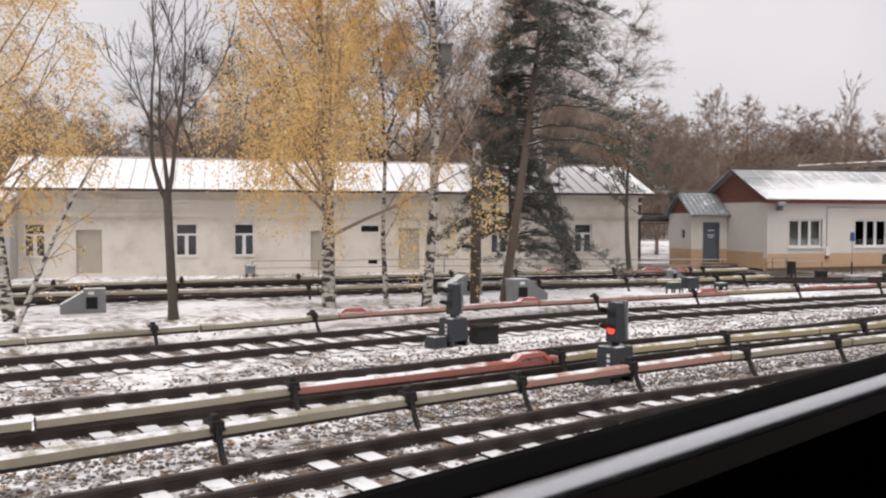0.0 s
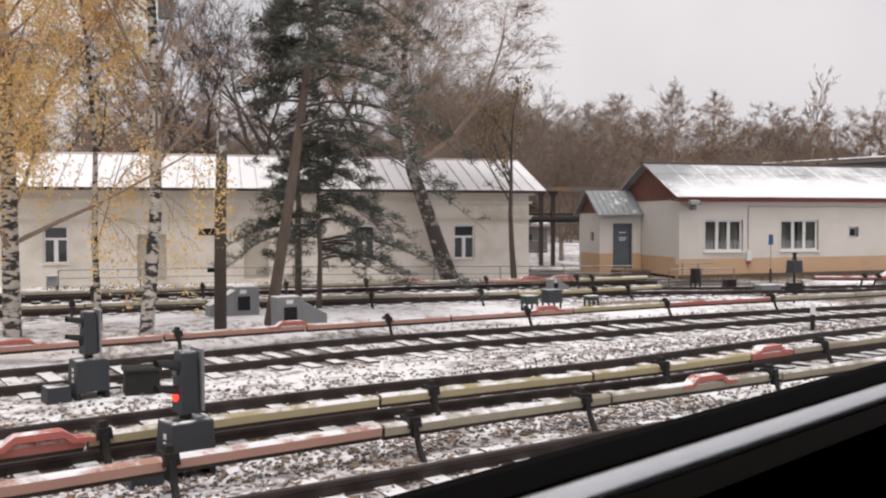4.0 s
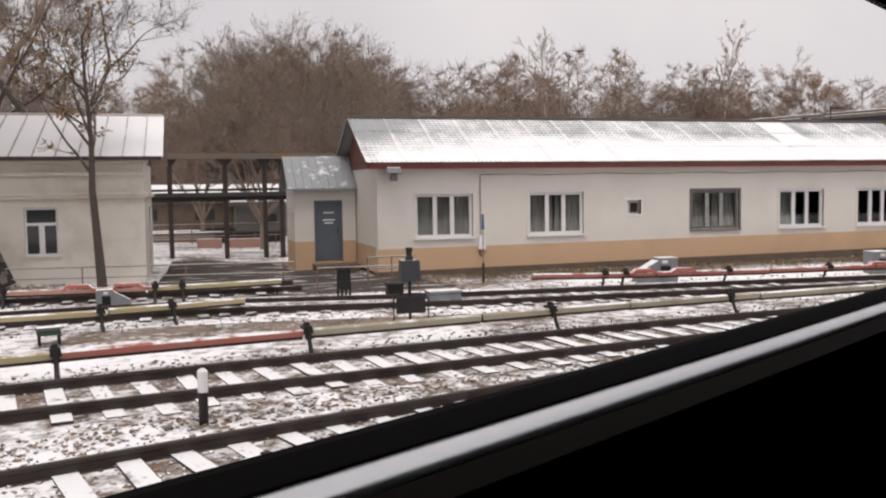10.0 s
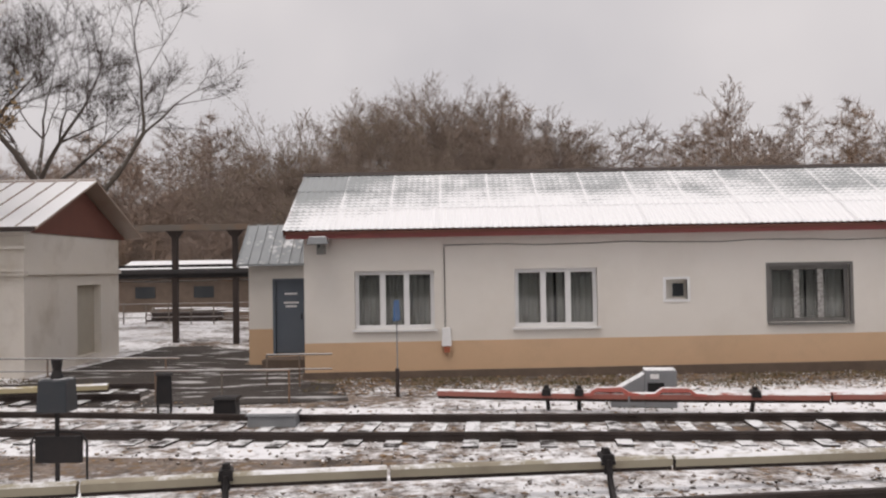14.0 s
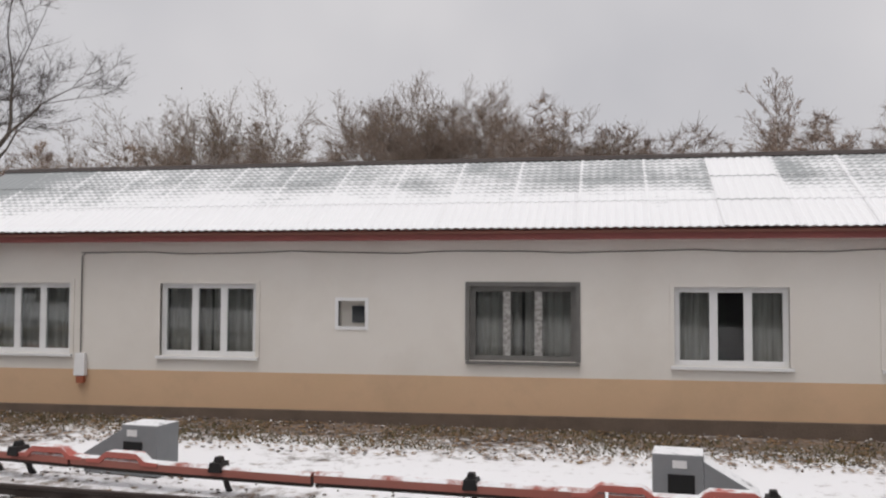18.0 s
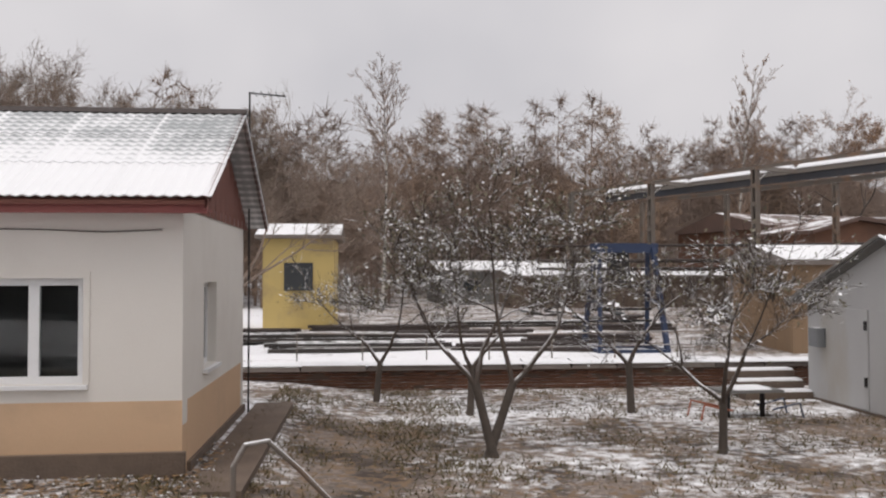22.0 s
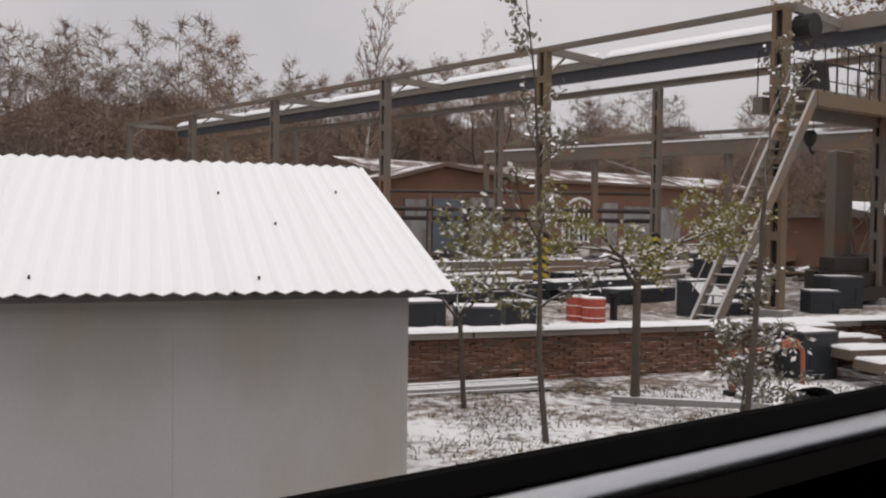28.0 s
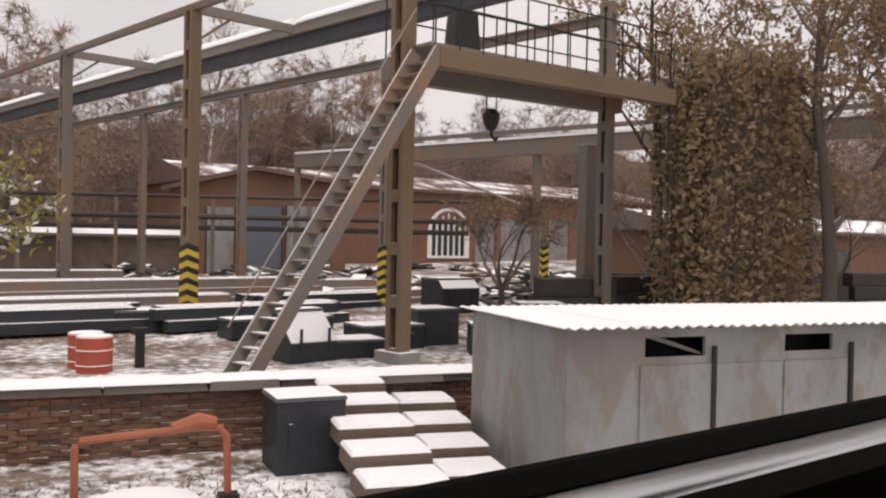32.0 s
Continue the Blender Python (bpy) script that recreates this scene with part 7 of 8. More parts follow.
pipe_bridge()
t = thing("yard_fence", "thin rusty pipe fence closing the passage between the buildings", "fence")
for z in (0.55, 1.15):
    mb = MB()
    mb.tube([(18.0, 56, z), (32.0, 56, z)], 0.025, 6)
    part("bar", mb, GANTRY, t)
for k in range(15):
    mb = MB()
    mb.tube([(18.0 + k, 56, -0.05), (18.0 + k, 56, 1.2)], 0.03, 6)
    part("post", mb, GANTRY, t)
far_block(14.0, 68.0, 17.0, 7, 2.3, PLINTH, COPING, "low dark store with a broad snowy roof behind the passage", 0.02, 5)
far_block(27.5, 63.5, 7.0, 5, 1.9, GREYWOOD, COPING, "low grey shack with a snowy roof behind the passage", -0.03, 2)
for x, y, n, w, a, m in ((21.0, 58.8, 4, 3.2, 0.05, RAIL), (24.6, 59.4, 5, 4.2, -0.04, GANTRY), (28.0, 58.4, 4, 3.4, 0.08, RAIL), (23.0, 62.0, 5, 5.0, 0.02, GANTRY), (19.5, 64.0, 4, 4.0, -0.1, GANTRY), (26.4, 65.0, 3, 3.0, 0.2, RAIL)):
    pile("beam_stack", x, y, 0.05, n, w, 0.4, 0.3, a, m, "stack of old rails and beams lined with snow behind the fence", "beam stack", 2)
for x, w in ((25.75, 1.1), (27.35, 1.5)):
    mb = MB()
    mb.prism([(-0.3, 0), (0.3, 0), (0.24, 0.42), (-0.24, 0.42)], "x", -w / 2, w / 2)
    o = solo("red_block", mb, PINKCOVER, "faded red concrete barrier block dusted with snow", "barrier block", bevel=0.02)
    o.matrix_basis = pose(x, 53.5, land(x, 53.5))
mb = MB()
drive = [(24.0, 33.9), (27.5, 33.6), (31.6, 34.1), (31.2, 36.4), (30.0, 37.4), (29.9, 40.6), (28.0, 40.8), (27.6, 44.5), (25.4, 46.2), (24.2, 45.8), (24.1, 41.5), (23.9, 36.9)]
mb.face([(x, y, max(land(x, y), land(x, 34.5)) + 0.014) for x, y in drive])
mb.face([(x, y, land(x, y) - 0.1) for x, y in reversed(drive)])
solo("pavement", mb, WETASPHALT, "worn wet asphalt drive between the buildings", kind="structure")


def railing(pts, h, label, posts=2.0, mid=True):
    t = thing("pipe_railing", label, "railing")
    line = [Vector((x, y, land(x, y))) for x, y in pts]
    mb = MB()
    mb.tube([p + Vector((0, 0, h)) for p in line], 0.022, 6)
    part("top_rail", mb, GANTRY, t)
    if mid:
        mb = MB()
        mb.tube([p + Vector((0, 0, h * 0.55)) for p in line], 0.018, 6)
        part("mid_rail", mb, GANTRY, t)
    for p, a in walk_line(line, posts):
        mb = MB()
        mb.tube([(p.x, p.y, p.z - 0.05), (p.x, p.y, p.z + h)], 0.02, 6)
        part("post", mb, GANTRY, t)


railing([(6.5, 36.5), (14, 36.6), (27.6, 36.6)], 0.62, "rusty low pipe railing along the depot building", 2.6)
railing([(27.9, 34.2), (30.5, 34.0)], 0.62, "snow-topped pipe barrier by the passage", 1.3, False)
railing([(29.6, 36.2), (31.0, 36.2)], 0.7, "short rusty handrail by the porch step", 0.7)
railing([(51.0, 48.0), (56.0, 48.4), (61.5, 48.0)], 0.75, "thin dark railing above the garden wall", 1.6)

# posts and poles
mb = MB()
mb.tube([(11.7, 23.2, 0.1), (11.72, 23.22, 2.5), (11.78, 23.3, 4.45)], [0.13, 0.12, 0.105], 10)
solo("old_pole", mb, TRUNK, "bare dark wooden pole among the birches", "pole", smooth=True)
t = thing("lamp_post", "grey stepped steel lamp post beside the shed", "lamp post", (62.5, 35.95, -0.3))
mb = MB()
mb.tube([(0, 0, 0), (0, 0, 0.16), (0, 0, 0.18), (0.0, 0, 1.75)], [0.2, 0.2, 0.14, 0.14], 14)
part("base_sleeve", mb, LAMPGREY, t, smooth=True)
mb = MB()
mb.tube([(0, 0, 1.75), (0.005, 0, 1.86), (0.27, 0, 9.5)], [0.14, 0.092, 0.062], 14)
part("shaft", mb, LAMPGREY, t, smooth=True)
t = thing("sign_post", "thin steel post with a small blue plate before the white building", "sign", (32.5, 34.6, 0))
mb = MB()
mb.tube([(0, 0, -0.05), (0, 0, 0.55)], 0.04, 8)
part("stub", mb, RAIL, t)
mb = MB()
mb.tube([(0, 0, 0.5), (0, 0, 1.55)], 0.014, 6)
part("post", mb, GREYSTEEL, t)
mb = MB()
mb.box(-0.19, 0.19, -0.02, 0.02, 1.48, 1.88, taper=0.015)
part("plate", mb, SIGNBLUE, t, "blue plate").matrix_basis = Matrix.Rotation(radians(78), 4, 'Z')
t = thing("antenna_mast", "thin mast with a comb antenna behind the office", "antenna", (50.58, 42.5, land(50.58, 42.5)))
mb = MB()
mb.tube([(0, 0, -0.1), (0, 0, 5.8)], 0.018, 6)
part("mast", mb, BLACKIRON, t)
mb = MB()
mb.tube([(0, 0, 5.78), (0.65, 0, 5.73)], 0.015, 5)
for k in range(5):
    mb.tube([(0.1 + k * 0.13, -0.25, 5.76), (0.1 + k * 0.13, 0.25, 5.76)], 0.008, 4)
part("comb", mb, BLACKIRON, t)


def bench():
    t = thing("picnic_table", "small snow-covered table with tubular seats in the garden", "table", Matrix.Translation((59.9, 42.6, -0.40)) @ Matrix.Rotation(0.05, 4, 'Z'))
    mb = MB()
    mb.box(-0.62, 0.62, -0.35, 0.35, 0.62, 0.67, taper=0.01)
    part("tabletop", mb, GREYWOOD, t)
    mb = MB()
    mb.box(-0.3, 0.42, -0.26, 0.3, 0.672, 0.71, taper=0.05)
    part("snow_cap", mb, SNOW, t)
    for s in (-1, 1):
        mb = MB()
        mb.tube([(s * 0.35, 0, 0), (s * 0.35, 0, 0.62)], 0.05, 8)
        part("pedestal", mb, BLACKIRON, t)
        mb = MB()
        mb.tube([(s * 0.4, -0.3, 0.3), (s * 0.95, -0.3, 0.42), (s * 1.05, -0.3, 0.0)], 0.02, 6)
        part("seat_frame", mb, BLUEPAINT if s > 0 else RUSTRED, t)
        mb = MB()
        mb.tube([(s * 0.4, 0.3, 0.3), (s * 0.95, 0.3, 0.42), (s * 1.05, 0.3, 0.0)], 0.02, 6)
        part("seat_frame", mb, BLUEPAINT if s > 0 else RUSTRED, t)


bench()


def swing_frame(x, y, s, label):
    t = thing("trestle", label, "trestle", (x, y, 0.2))
    for sx in (-1, 1):
        for sy in (-1, 1):
            part("leg", beam(MB(), (sx * 0.98, sy * 1.1 * s, 0), (sx * 0.80, sy * 0.25, 3.5 * s), 0.13, 0.13), BLUEPAINT, t)
        part("base", beam(MB(), (sx * 0.98, -1.1 * s, 0.05), (sx * 0.98, 1.1 * s, 0.05), 0.13, 0.13), BLUEPAINT, t)
        part("side_brace", beam(MB(), (sx * 0.90, -0.7 * s, 1.7 * s), (sx * 0.90, 0.7 * s, 1.7 * s), 0.1, 0.1), BLUEPAINT, t)
    for sy in (-1, 1):
        part("base", beam(MB(), (-0.98, sy * 1.1 * s, 0.05), (0.98, sy * 1.1 * s, 0.05), 0.11, 0.11), BLUEPAINT, t)
    part("top_beam", beam(MB(), (-0.95, 0, 3.5 * s), (0.95, 0, 3.5 * s), 0.55, 0.28), BLUEPAINT, t)
    for z in (1.0, 1.4, 2.2):
        part("cross_beam", beam(MB(), (-0.9, 0.2, z * s), (0.9, 0.2, z * s), 0.07, 0.07), BLACKIRON, t)
    mb = MB()
    mb.box(-0.5, 0.15, -0.2, 0.2, 2.3 * s, 3.4 * s, taper=0.05)
    part("winch_housing", mb, BLACKIRON, t)


swing_frame(60.25, 51.6, 0.86, "tall blue steel trestle frame standing in the snow")
t = thing("arched_hoop", "bent dark pipe hoop by the corner of the office", "pipe hoop", (51.3, 36.0, land(51.3, 36.0)))
mb = MB()
mb.tube([(0, 0, -0.1), (0, 0, 0.5), (0.12, 0.05, 0.72), (0.35, 0.1, 0.75), (0.7, 0.2, 0.4), (1.1, 0.3, -0.05)], 0.03, 8)
part("pipe", mb, GANTRY, t)
mb = MB()
mb.box(50.6, 51.3, 36.6, 43.5, -0.35, 0.0)
solo("pavement", mb, PLINTH, "damp concrete apron along the end wall", kind="structure")

# ---- trees ----


def leaf_quads(places, size, seed, m, name="leaves", flat=0.0, slim=0.55):
    r = np.random.RandomState(seed)
    n = len(places)
    if n == 0:
        return None
    p = np.array(places, float)
    a = r.normal(size=(n, 3))
    a[:, 2] *= (1 - flat)
    a /= np.linalg.norm(a, axis=1)[:, None]
    b = np.cross(a, r.normal(size=(n, 3)))
    b /= np.linalg.norm(b, axis=1)[:, None]
    s = size * r.uniform(0.6, 1.3, (n, 1))
    v = np.stack([p - a * s, p + b * s * slim, p + a * s, p - b * s * slim], 1).reshape(-1, 3)
    me = bpy.data.meshes.new(name)
    me.vertices.add(4 * n)
    me.vertices.foreach_set("co", v.ravel())
    me.loops.add(4 * n)
    me.loops.foreach_set("vertex_index", np.arange(4 * n))
    me.polygons.add(n)
    me.polygons.foreach_set("loop_start", np.arange(n) * 4)
    me.polygons.foreach_set("loop_total", np.full(n, 4))
    me.materials.append(m)
    me.update()
    me.validate()
    return me


def grow(r, mb, tips, p, d, length, rad, level, o):
    """One branch and its side branches. o: shape options by level."""
    n = 5 if level < 2 else 3
    pts, rs = [p.copy()], [rad]
    q, dd = p.copy(), d.copy()
    for k in range(n):
        dd = (dd + Vector((r.uniform(-1, 1), r.uniform(-1, 1), r.uniform(-1, 1))) * o["wob"] + Vector((0, 0, o["lift"] if level < o["droop_from"] else -o["droop"]))).normalized()
        q = q + dd * (length / n)
        pts.append(q.copy())
        rs.append(max(o["thin"], rad * (1 - 0.85 * (k + 1) / n)))
    mb[0 if level == 0 else 1].tube(pts, rs, 8 if level == 0 else (5 if level == 1 else 3), cap=False)
    if level >= o["leaf_from"]:
        for a, b in zip(pts, pts[1:]):
            tips.append((a, b))
    if level + 1 >= o["levels"]:
        return
    for k in range(o["kids"][level]):
        w = r.uniform(o["bare"] if level == 0 else 0.2, 1.0)
        i = min(n - 1, int(w * n))
        base = pts[i].lerp(pts[i + 1], w * n - i)
        turn = r.uniform(0, 6.283)
        side = Vector((math.cos(turn), math.sin(turn), 0))
        axis = (pts[i + 1] - pts[i]).normalized()
        side = (side - axis * side.dot(axis)).normalized()
        sp = o["spread"] * r.uniform(0.7, 1.25)
        nd = (axis * math.cos(sp) + side * math.sin(sp)).normalized()
        ln = length * o["ratio"] * r.uniform(0.7, 1.2) * (1.15 - 0.55 * w if level == 0 else 1)
        grow(r, mb, tips, base, nd, ln, max(o["thin"], rs[i] * o["slim"]), level + 1, o)


def tree(name, x, y, height, rad, o, bark, twig, leaf, leaf_n, leaf_s, label, seed, lean=(0, 0), base=None, droop_leaf=0.0, group=""):
    r = random.Random(seed)
    z = land(x, y) - 0.08 if base is None else base
    t = thing(name, label, "tree", (x, y, z), group=group)
    mb, tips = (MB(), MB()), []
    opts = dict(wob=0.12, lift=0.06, droop=0.0, droop_from=9, thin=0.008, leaf_from=2, levels=4, kids=(16, 6, 5), bare=0.3, spread=0.8, ratio=0.38, slim=0.5)
    opts.update(o)
    grow(r, mb, tips, Vector((0, 0, 0)), Vector((lean[0], lean[1], 1)).normalized(), height, rad, 0, opts)
    part("trunk", mb[0].raw("trunk", bark, True), None, t)
    part("branching", mb[1].raw("branching", twig, True), None, t)
    if leaf and tips:
        pl = []
        for k in range(leaf_n):
            a, b = r.choice(tips)
            q = a.lerp(b, r.random())
            pl.append((q.x + r.gauss(0, 0.07), q.y + r.gauss(0, 0.07), q.z + r.gauss(0, 0.07) - droop_leaf * r.random()))
        me = leaf_quads(pl, leaf_s, seed, leaf)
        part("foliage", me, None, t)
    return t


def fork(r, mb, tips, p, d, length, rad, depth, o):
    """A limb that divides at its end and carries side twigs; depth counts down to the finest twigs."""
    n = 4 if rad > 0.03 else (3 if depth > 0 else 2)
    pts, rs, q, dd = [p.copy()], [rad], p.copy(), d.copy()
    pull = o["lift"] if depth > o["droop_at"] else -o["droop"]
    for k in range(n):
        dd = (dd + Vector((r.gauss(0, 1), r.gauss(0, 1), r.gauss(0, 0.7))) * o["wob"] + Vector((0, 0, pull))).normalized()
        q = q + dd * (length / n)
        pts.append(q.copy())
        rs.append(max(o["thin"], rad * (1 - 0.38 * (k + 1) / n)))
    mb[0 if rad > o["stem"] else 1].tube(pts, rs, 9 if rad > 0.1 else (6 if rad > 0.035 else 3), cap=False)
    if depth <= o["leaf_depth"]:
        tips += zip(pts, pts[1:])

    def off(axis, a):
        w = r.uniform(0, 6.283)
        s = Vector((math.cos(w), math.sin(w), r.uniform(-0.3, 0.5)))
        s = (s - axis * s.dot(axis)).normalized()
        return (axis * math.cos(a) + s * math.sin(a)).normalized()

    if depth > 0:
        fork(r, mb, tips, q, off(dd, r.uniform(0.1, 0.38) * o["open"]), length * r.uniform(0.72, 0.92), rs[-1] * 0.92, depth - 1, o)
        for _ in range(1 if r.random() < o["single"] else 2):
            fork(r, mb, tips, q, off(dd, r.uniform(0.45, 0.95) * o["open"]), length * r.uniform(0.55, 0.82), rs[-1] * r.uniform(0.55, 0.75), depth - 1, o)
    for _ in range(o["twigs"] if depth <= o["twig_depth"] else 0):
        k = r.randrange(n)
        b = pts[k].lerp(pts[k + 1], r.random())
        t = off((pts[k + 1] - pts[k]).normalized(), r.uniform(0.5, 1.2))
        e = b + (t + Vector((0, 0, pull * 2))).normalized() * r.uniform(0.35, 1.0) * o["twig_len"]
        m = b.lerp(e, 0.5) + Vector((r.gauss(0, 0.04), r.gauss(0, 0.04), r.gauss(0, 0.04)))
        side = Vector((r.gauss(0, 1), r.gauss(0, 1), r.gauss(0, 0.4))).normalized() * (o["thin"] * 1.15)
        mb[1].face([b - side, b + side, m])
        mb[1].face([m - side * 0.8, m + side * 0.8, e])
        if depth <= o["leaf_depth"]:
            tips.append((m, e))


FORK = dict(wob=0.10, lift=0.05, droop=0.0, droop_at=-1, thin=0.008, stem=0.05, leaf_depth=1, open=1.0, single=0.55, twigs=3, twig_depth=3, twig_len=0.7)


def forked_tree(name, x, y, height, rad, stems, depth, label, seed, o=(), bark=None, twig=None, leaf=None, leaf_n=0, leaf_s=0.06, first=0.3, base=None, group="", lean=(0, 0), fan=0.55):
    """A broad tree: one or more stems that fork again and again; the whole is scaled to its height."""
    r = random.Random(seed)
    z = land(x, y) - 0.08 if base is None else base
    t = thing(name, label, "tree", (x, y, z), group=group)
    o = dict(FORK, **dict(o))
    mb, tips = (MB(), MB()), []
    if first:
        foot = Vector((lean[0], lean[1], 1)).normalized() * (height * first)
        mb[0].tube([(0, 0, 0), foot * 0.12, foot * 0.5, foot], [rad * 1.35, rad * 1.05, rad * 0.95, rad * 0.88], 10, cap=False)
    else:
        foot = Vector((0, 0, 0))
    for k in range(stems):
        a = 6.283 * k / stems + r.uniform(-0.4, 0.4)
        f = fan * r.uniform(0.6, 1.2) if stems > 1 else 0.0
        d = Vector((math.cos(a) * f + lean[0], math.sin(a) * f + lean[1], 1)).normalized()
        fork(r, mb, tips, foot * r.uniform(0.9, 1.0), d, height * 0.2, rad * (0.85 if stems == 1 else 0.62), depth, o)
    top = max(v[2] for v in mb[1].v)
    k = height / top
    w = 0.35 + 0.65 * k
    for m in mb:
        m.v = [(v[0] * w, v[1] * w, v[2] * k) for v in m.v]
    part("trunk", mb[0].raw("trunk", bark or TRUNK, True), None, t)
    part("branching", mb[1].raw("branching", twig or TWIG, True), None, t)
    if leaf and leaf_n:
        pl = []
        for _ in range(leaf_n):
            a, b = r.choice(tips)
            q = a.lerp(b, r.random())
            pl.append((q.x * w + r.gauss(0, 0.05), q.y * w + r.gauss(0, 0.05), q.z * k + r.gauss(0, 0.05)))
        part("foliage", leaf_quads(pl, leaf_s, seed, leaf), None, t)
    return t


BIRCH = dict(levels=4, kids=(34, 7, 5), bare=0.16, spread=0.75, ratio=0.26, droop=0.35, droop_from=2, lift=0.03, wob=0.1, thin=0.005, slim=0.3)
tree("birch_tree", 7.9, 22.95, 13.0, 0.17, dict(BIRCH, kids=(48, 8, 6), ratio=0.31, spread=0.85, bare=0.10), BIRCHBARK, BIRCHTWIG, YELLOWLEAF, 76000, 0.036, "yellow-leaved birch with a black and white trunk", 11, (0.0, 0.0), droop_leaf=1.3)
tree("birch_tree", 10.3, 22.75, 13.0, 0.14, dict(BIRCH, kids=(36, 8, 6), bare=0.25), BIRCHBARK, BIRCHTWIG, RUSSETLEAF, 9000, 0.032, "tall nearly bare birch beside a dark pole", 12, (0.09, 0.0))
tree("birch_tree", 9.4, 23.3, 9.0, 0.07, dict(BIRCH, kids=(18, 6, 5)), BIRCHBARK, BIRCHTWIG, YELLOWLEAF, 9000, 0.034, "young slim birch with a few yellow leaves", 13, (0.0, 0.0), droop_leaf=0.6)
tree("birch_tree", 0.6, 23.6, 13.0, 0.15, dict(BIRCH, kids=(40, 8, 6), ratio=0.28, spread=0.85), BIRCHBARK, BIRCHTWIG, YELLOWLEAF, 40000, 0.036, "yellow-leaved birch at the end of the yard", 14, (-0.05, 0.0), droop_leaf=1.0)
tree("birch_tree", 1.48, 19.7, 4.2, 0.06, dict(BIRCH, kids=(9, 4, 3)), BIRCHBARK, BIRCHTWIG, YELLOWLEAF, 250, 0.035, "thin leaning young birch beside the rails", 15, (0.35, 0.1))
forked_tree("bare_tree", 4.35, 21.1, 8.2, 0.10, 3, 3, "slim dark leafless tree with upswept limbs", 16, dict(lift=0.12, open=0.8, twigs=2, twig_depth=1, thin=0.008), TRUNK, TRUNK, first=0.34, lean=(-0.04, 0), fan=0.42)
forked_tree("bare_tree", 13.9, 30.3, 11.5, 0.12, 1, 6, "fine-twigged leafless tree before the depot building", 17, dict(droop=0.05, droop_at=1, thin=0.005, open=0.85, twigs=8), TRUNK, TWIG, RUSSETLEAF, 2500, 0.035, first=0.3)
t = thing("bird_box", "small grey wooden bird box on a birch trunk", "bird box", (10.75, 22.6, 6.3))
mb = MB()
mb.box(-0.14, 0.14, -0.12, 0.12, 0, 0.42)
part("box", mb, GREYWOOD, t)
mb = MB()
mb.box(-0.18, 0.18, -0.17, 0.15, 0.42, 0.46)
part("lid", mb, GREYWOOD, t)
# leaning forked birch by the long building


def leaning_birch():
    t = thing("birch_tree", "old leaning forked birch with hanging bare twigs", "tree", (20.15, 36.75, 0.2))
    mb, tips = (MB(), MB()), []
    spine = [Vector(p) for p in ((0, 0, 0), (-0.35, 0, 1.0), (-0.75, 0, 2.2), (-1.15, 0, 3.3), (-1.45, 0, 4.1), (-1.65, 0.1, 5.6), (-1.75, 0.1, 7.6), (-1.6, 0.2, 10.0), (-1.5, 0.2, 12.5))]
    mb[0].tube(spine[:6], [0.36, 0.30, 0.27, 0.25, 0.24, 0.10], 12)
    fork_line = [Vector(p) for p in ((-1.4, 0, 4.1), (-0.9, -0.2, 4.6), (0.1, -0.3, 5.4), (1.1, -0.4, 6.6), (1.7, -0.4, 8.2))]
    mb[1].tube(fork_line, [0.17, 0.13, 0.10, 0.07, 0.03], 8)
    r = random.Random(77)
    o = dict(FORK, droop=0.07, droop_at=2, thin=0.0065, stem=9, twigs=9, twig_depth=3, twig_len=0.8, open=0.9)
    for k in range(38):
        w = r.uniform(4.6, 12.3)
        i = max(j for j in range(len(spine) - 1) if spine[j].z <= w)
        p = spine[i].lerp(spine[i + 1], (w - spine[i].z) / (spine[i + 1].z - spine[i].z))
        a = r.uniform(0, 6.28)
        fork(r, mb, tips, p, Vector((math.cos(a) * 0.8, math.sin(a) * 0.8, 0.75)).normalized(), r.uniform(1.0, 1.75) * (1.25 - w / 26), 0.04, 4, o)
    for k in range(10):
        p = fork_line[k % 4 + 1]
        a = r.uniform(0, 6.28)
        fork(r, mb, tips, p, Vector((math.cos(a) * 0.6 + 0.3, math.sin(a) * 0.6, 0.8)).normalized(), 1.1, 0.035, 4, o)
    part("trunk", mb[0].raw("trunk", OLDBIRCH, True), None, t, "dark furrowed lower trunk")
    up = MB()
    up.tube(spine[4:], [0.2, 0.17, 0.14, 0.09, 0.03], 12)
    part("upper_trunk", up.raw("upper_trunk", BIRCHBARK, True), None, t, "white upper trunk")
    part("branching", mb[1].raw("branching", BIRCHTWIG, True), None, t)


leaning_birch()
tree("oak_sapling", 22.6, 36.4, 6.6, 0.13, dict(levels=4, kids=(12, 5, 4), bare=0.4, spread=0.75, ratio=0.42, wob=0.13), TRUNK, TRUNK, OAKLEAF, 900, 0.07, "slim tree with brown leaves by the corner of the building", 21, (0.02, 0))


PINEBARK = mat("grey_brown_pine_bark", (0.17, 0.13, 0.105), 0.95, color2=(0.10, 0.08, 0.068), scale=5, bump=0.5, bump_scale=25, stretch=(1, 1, 0.5))


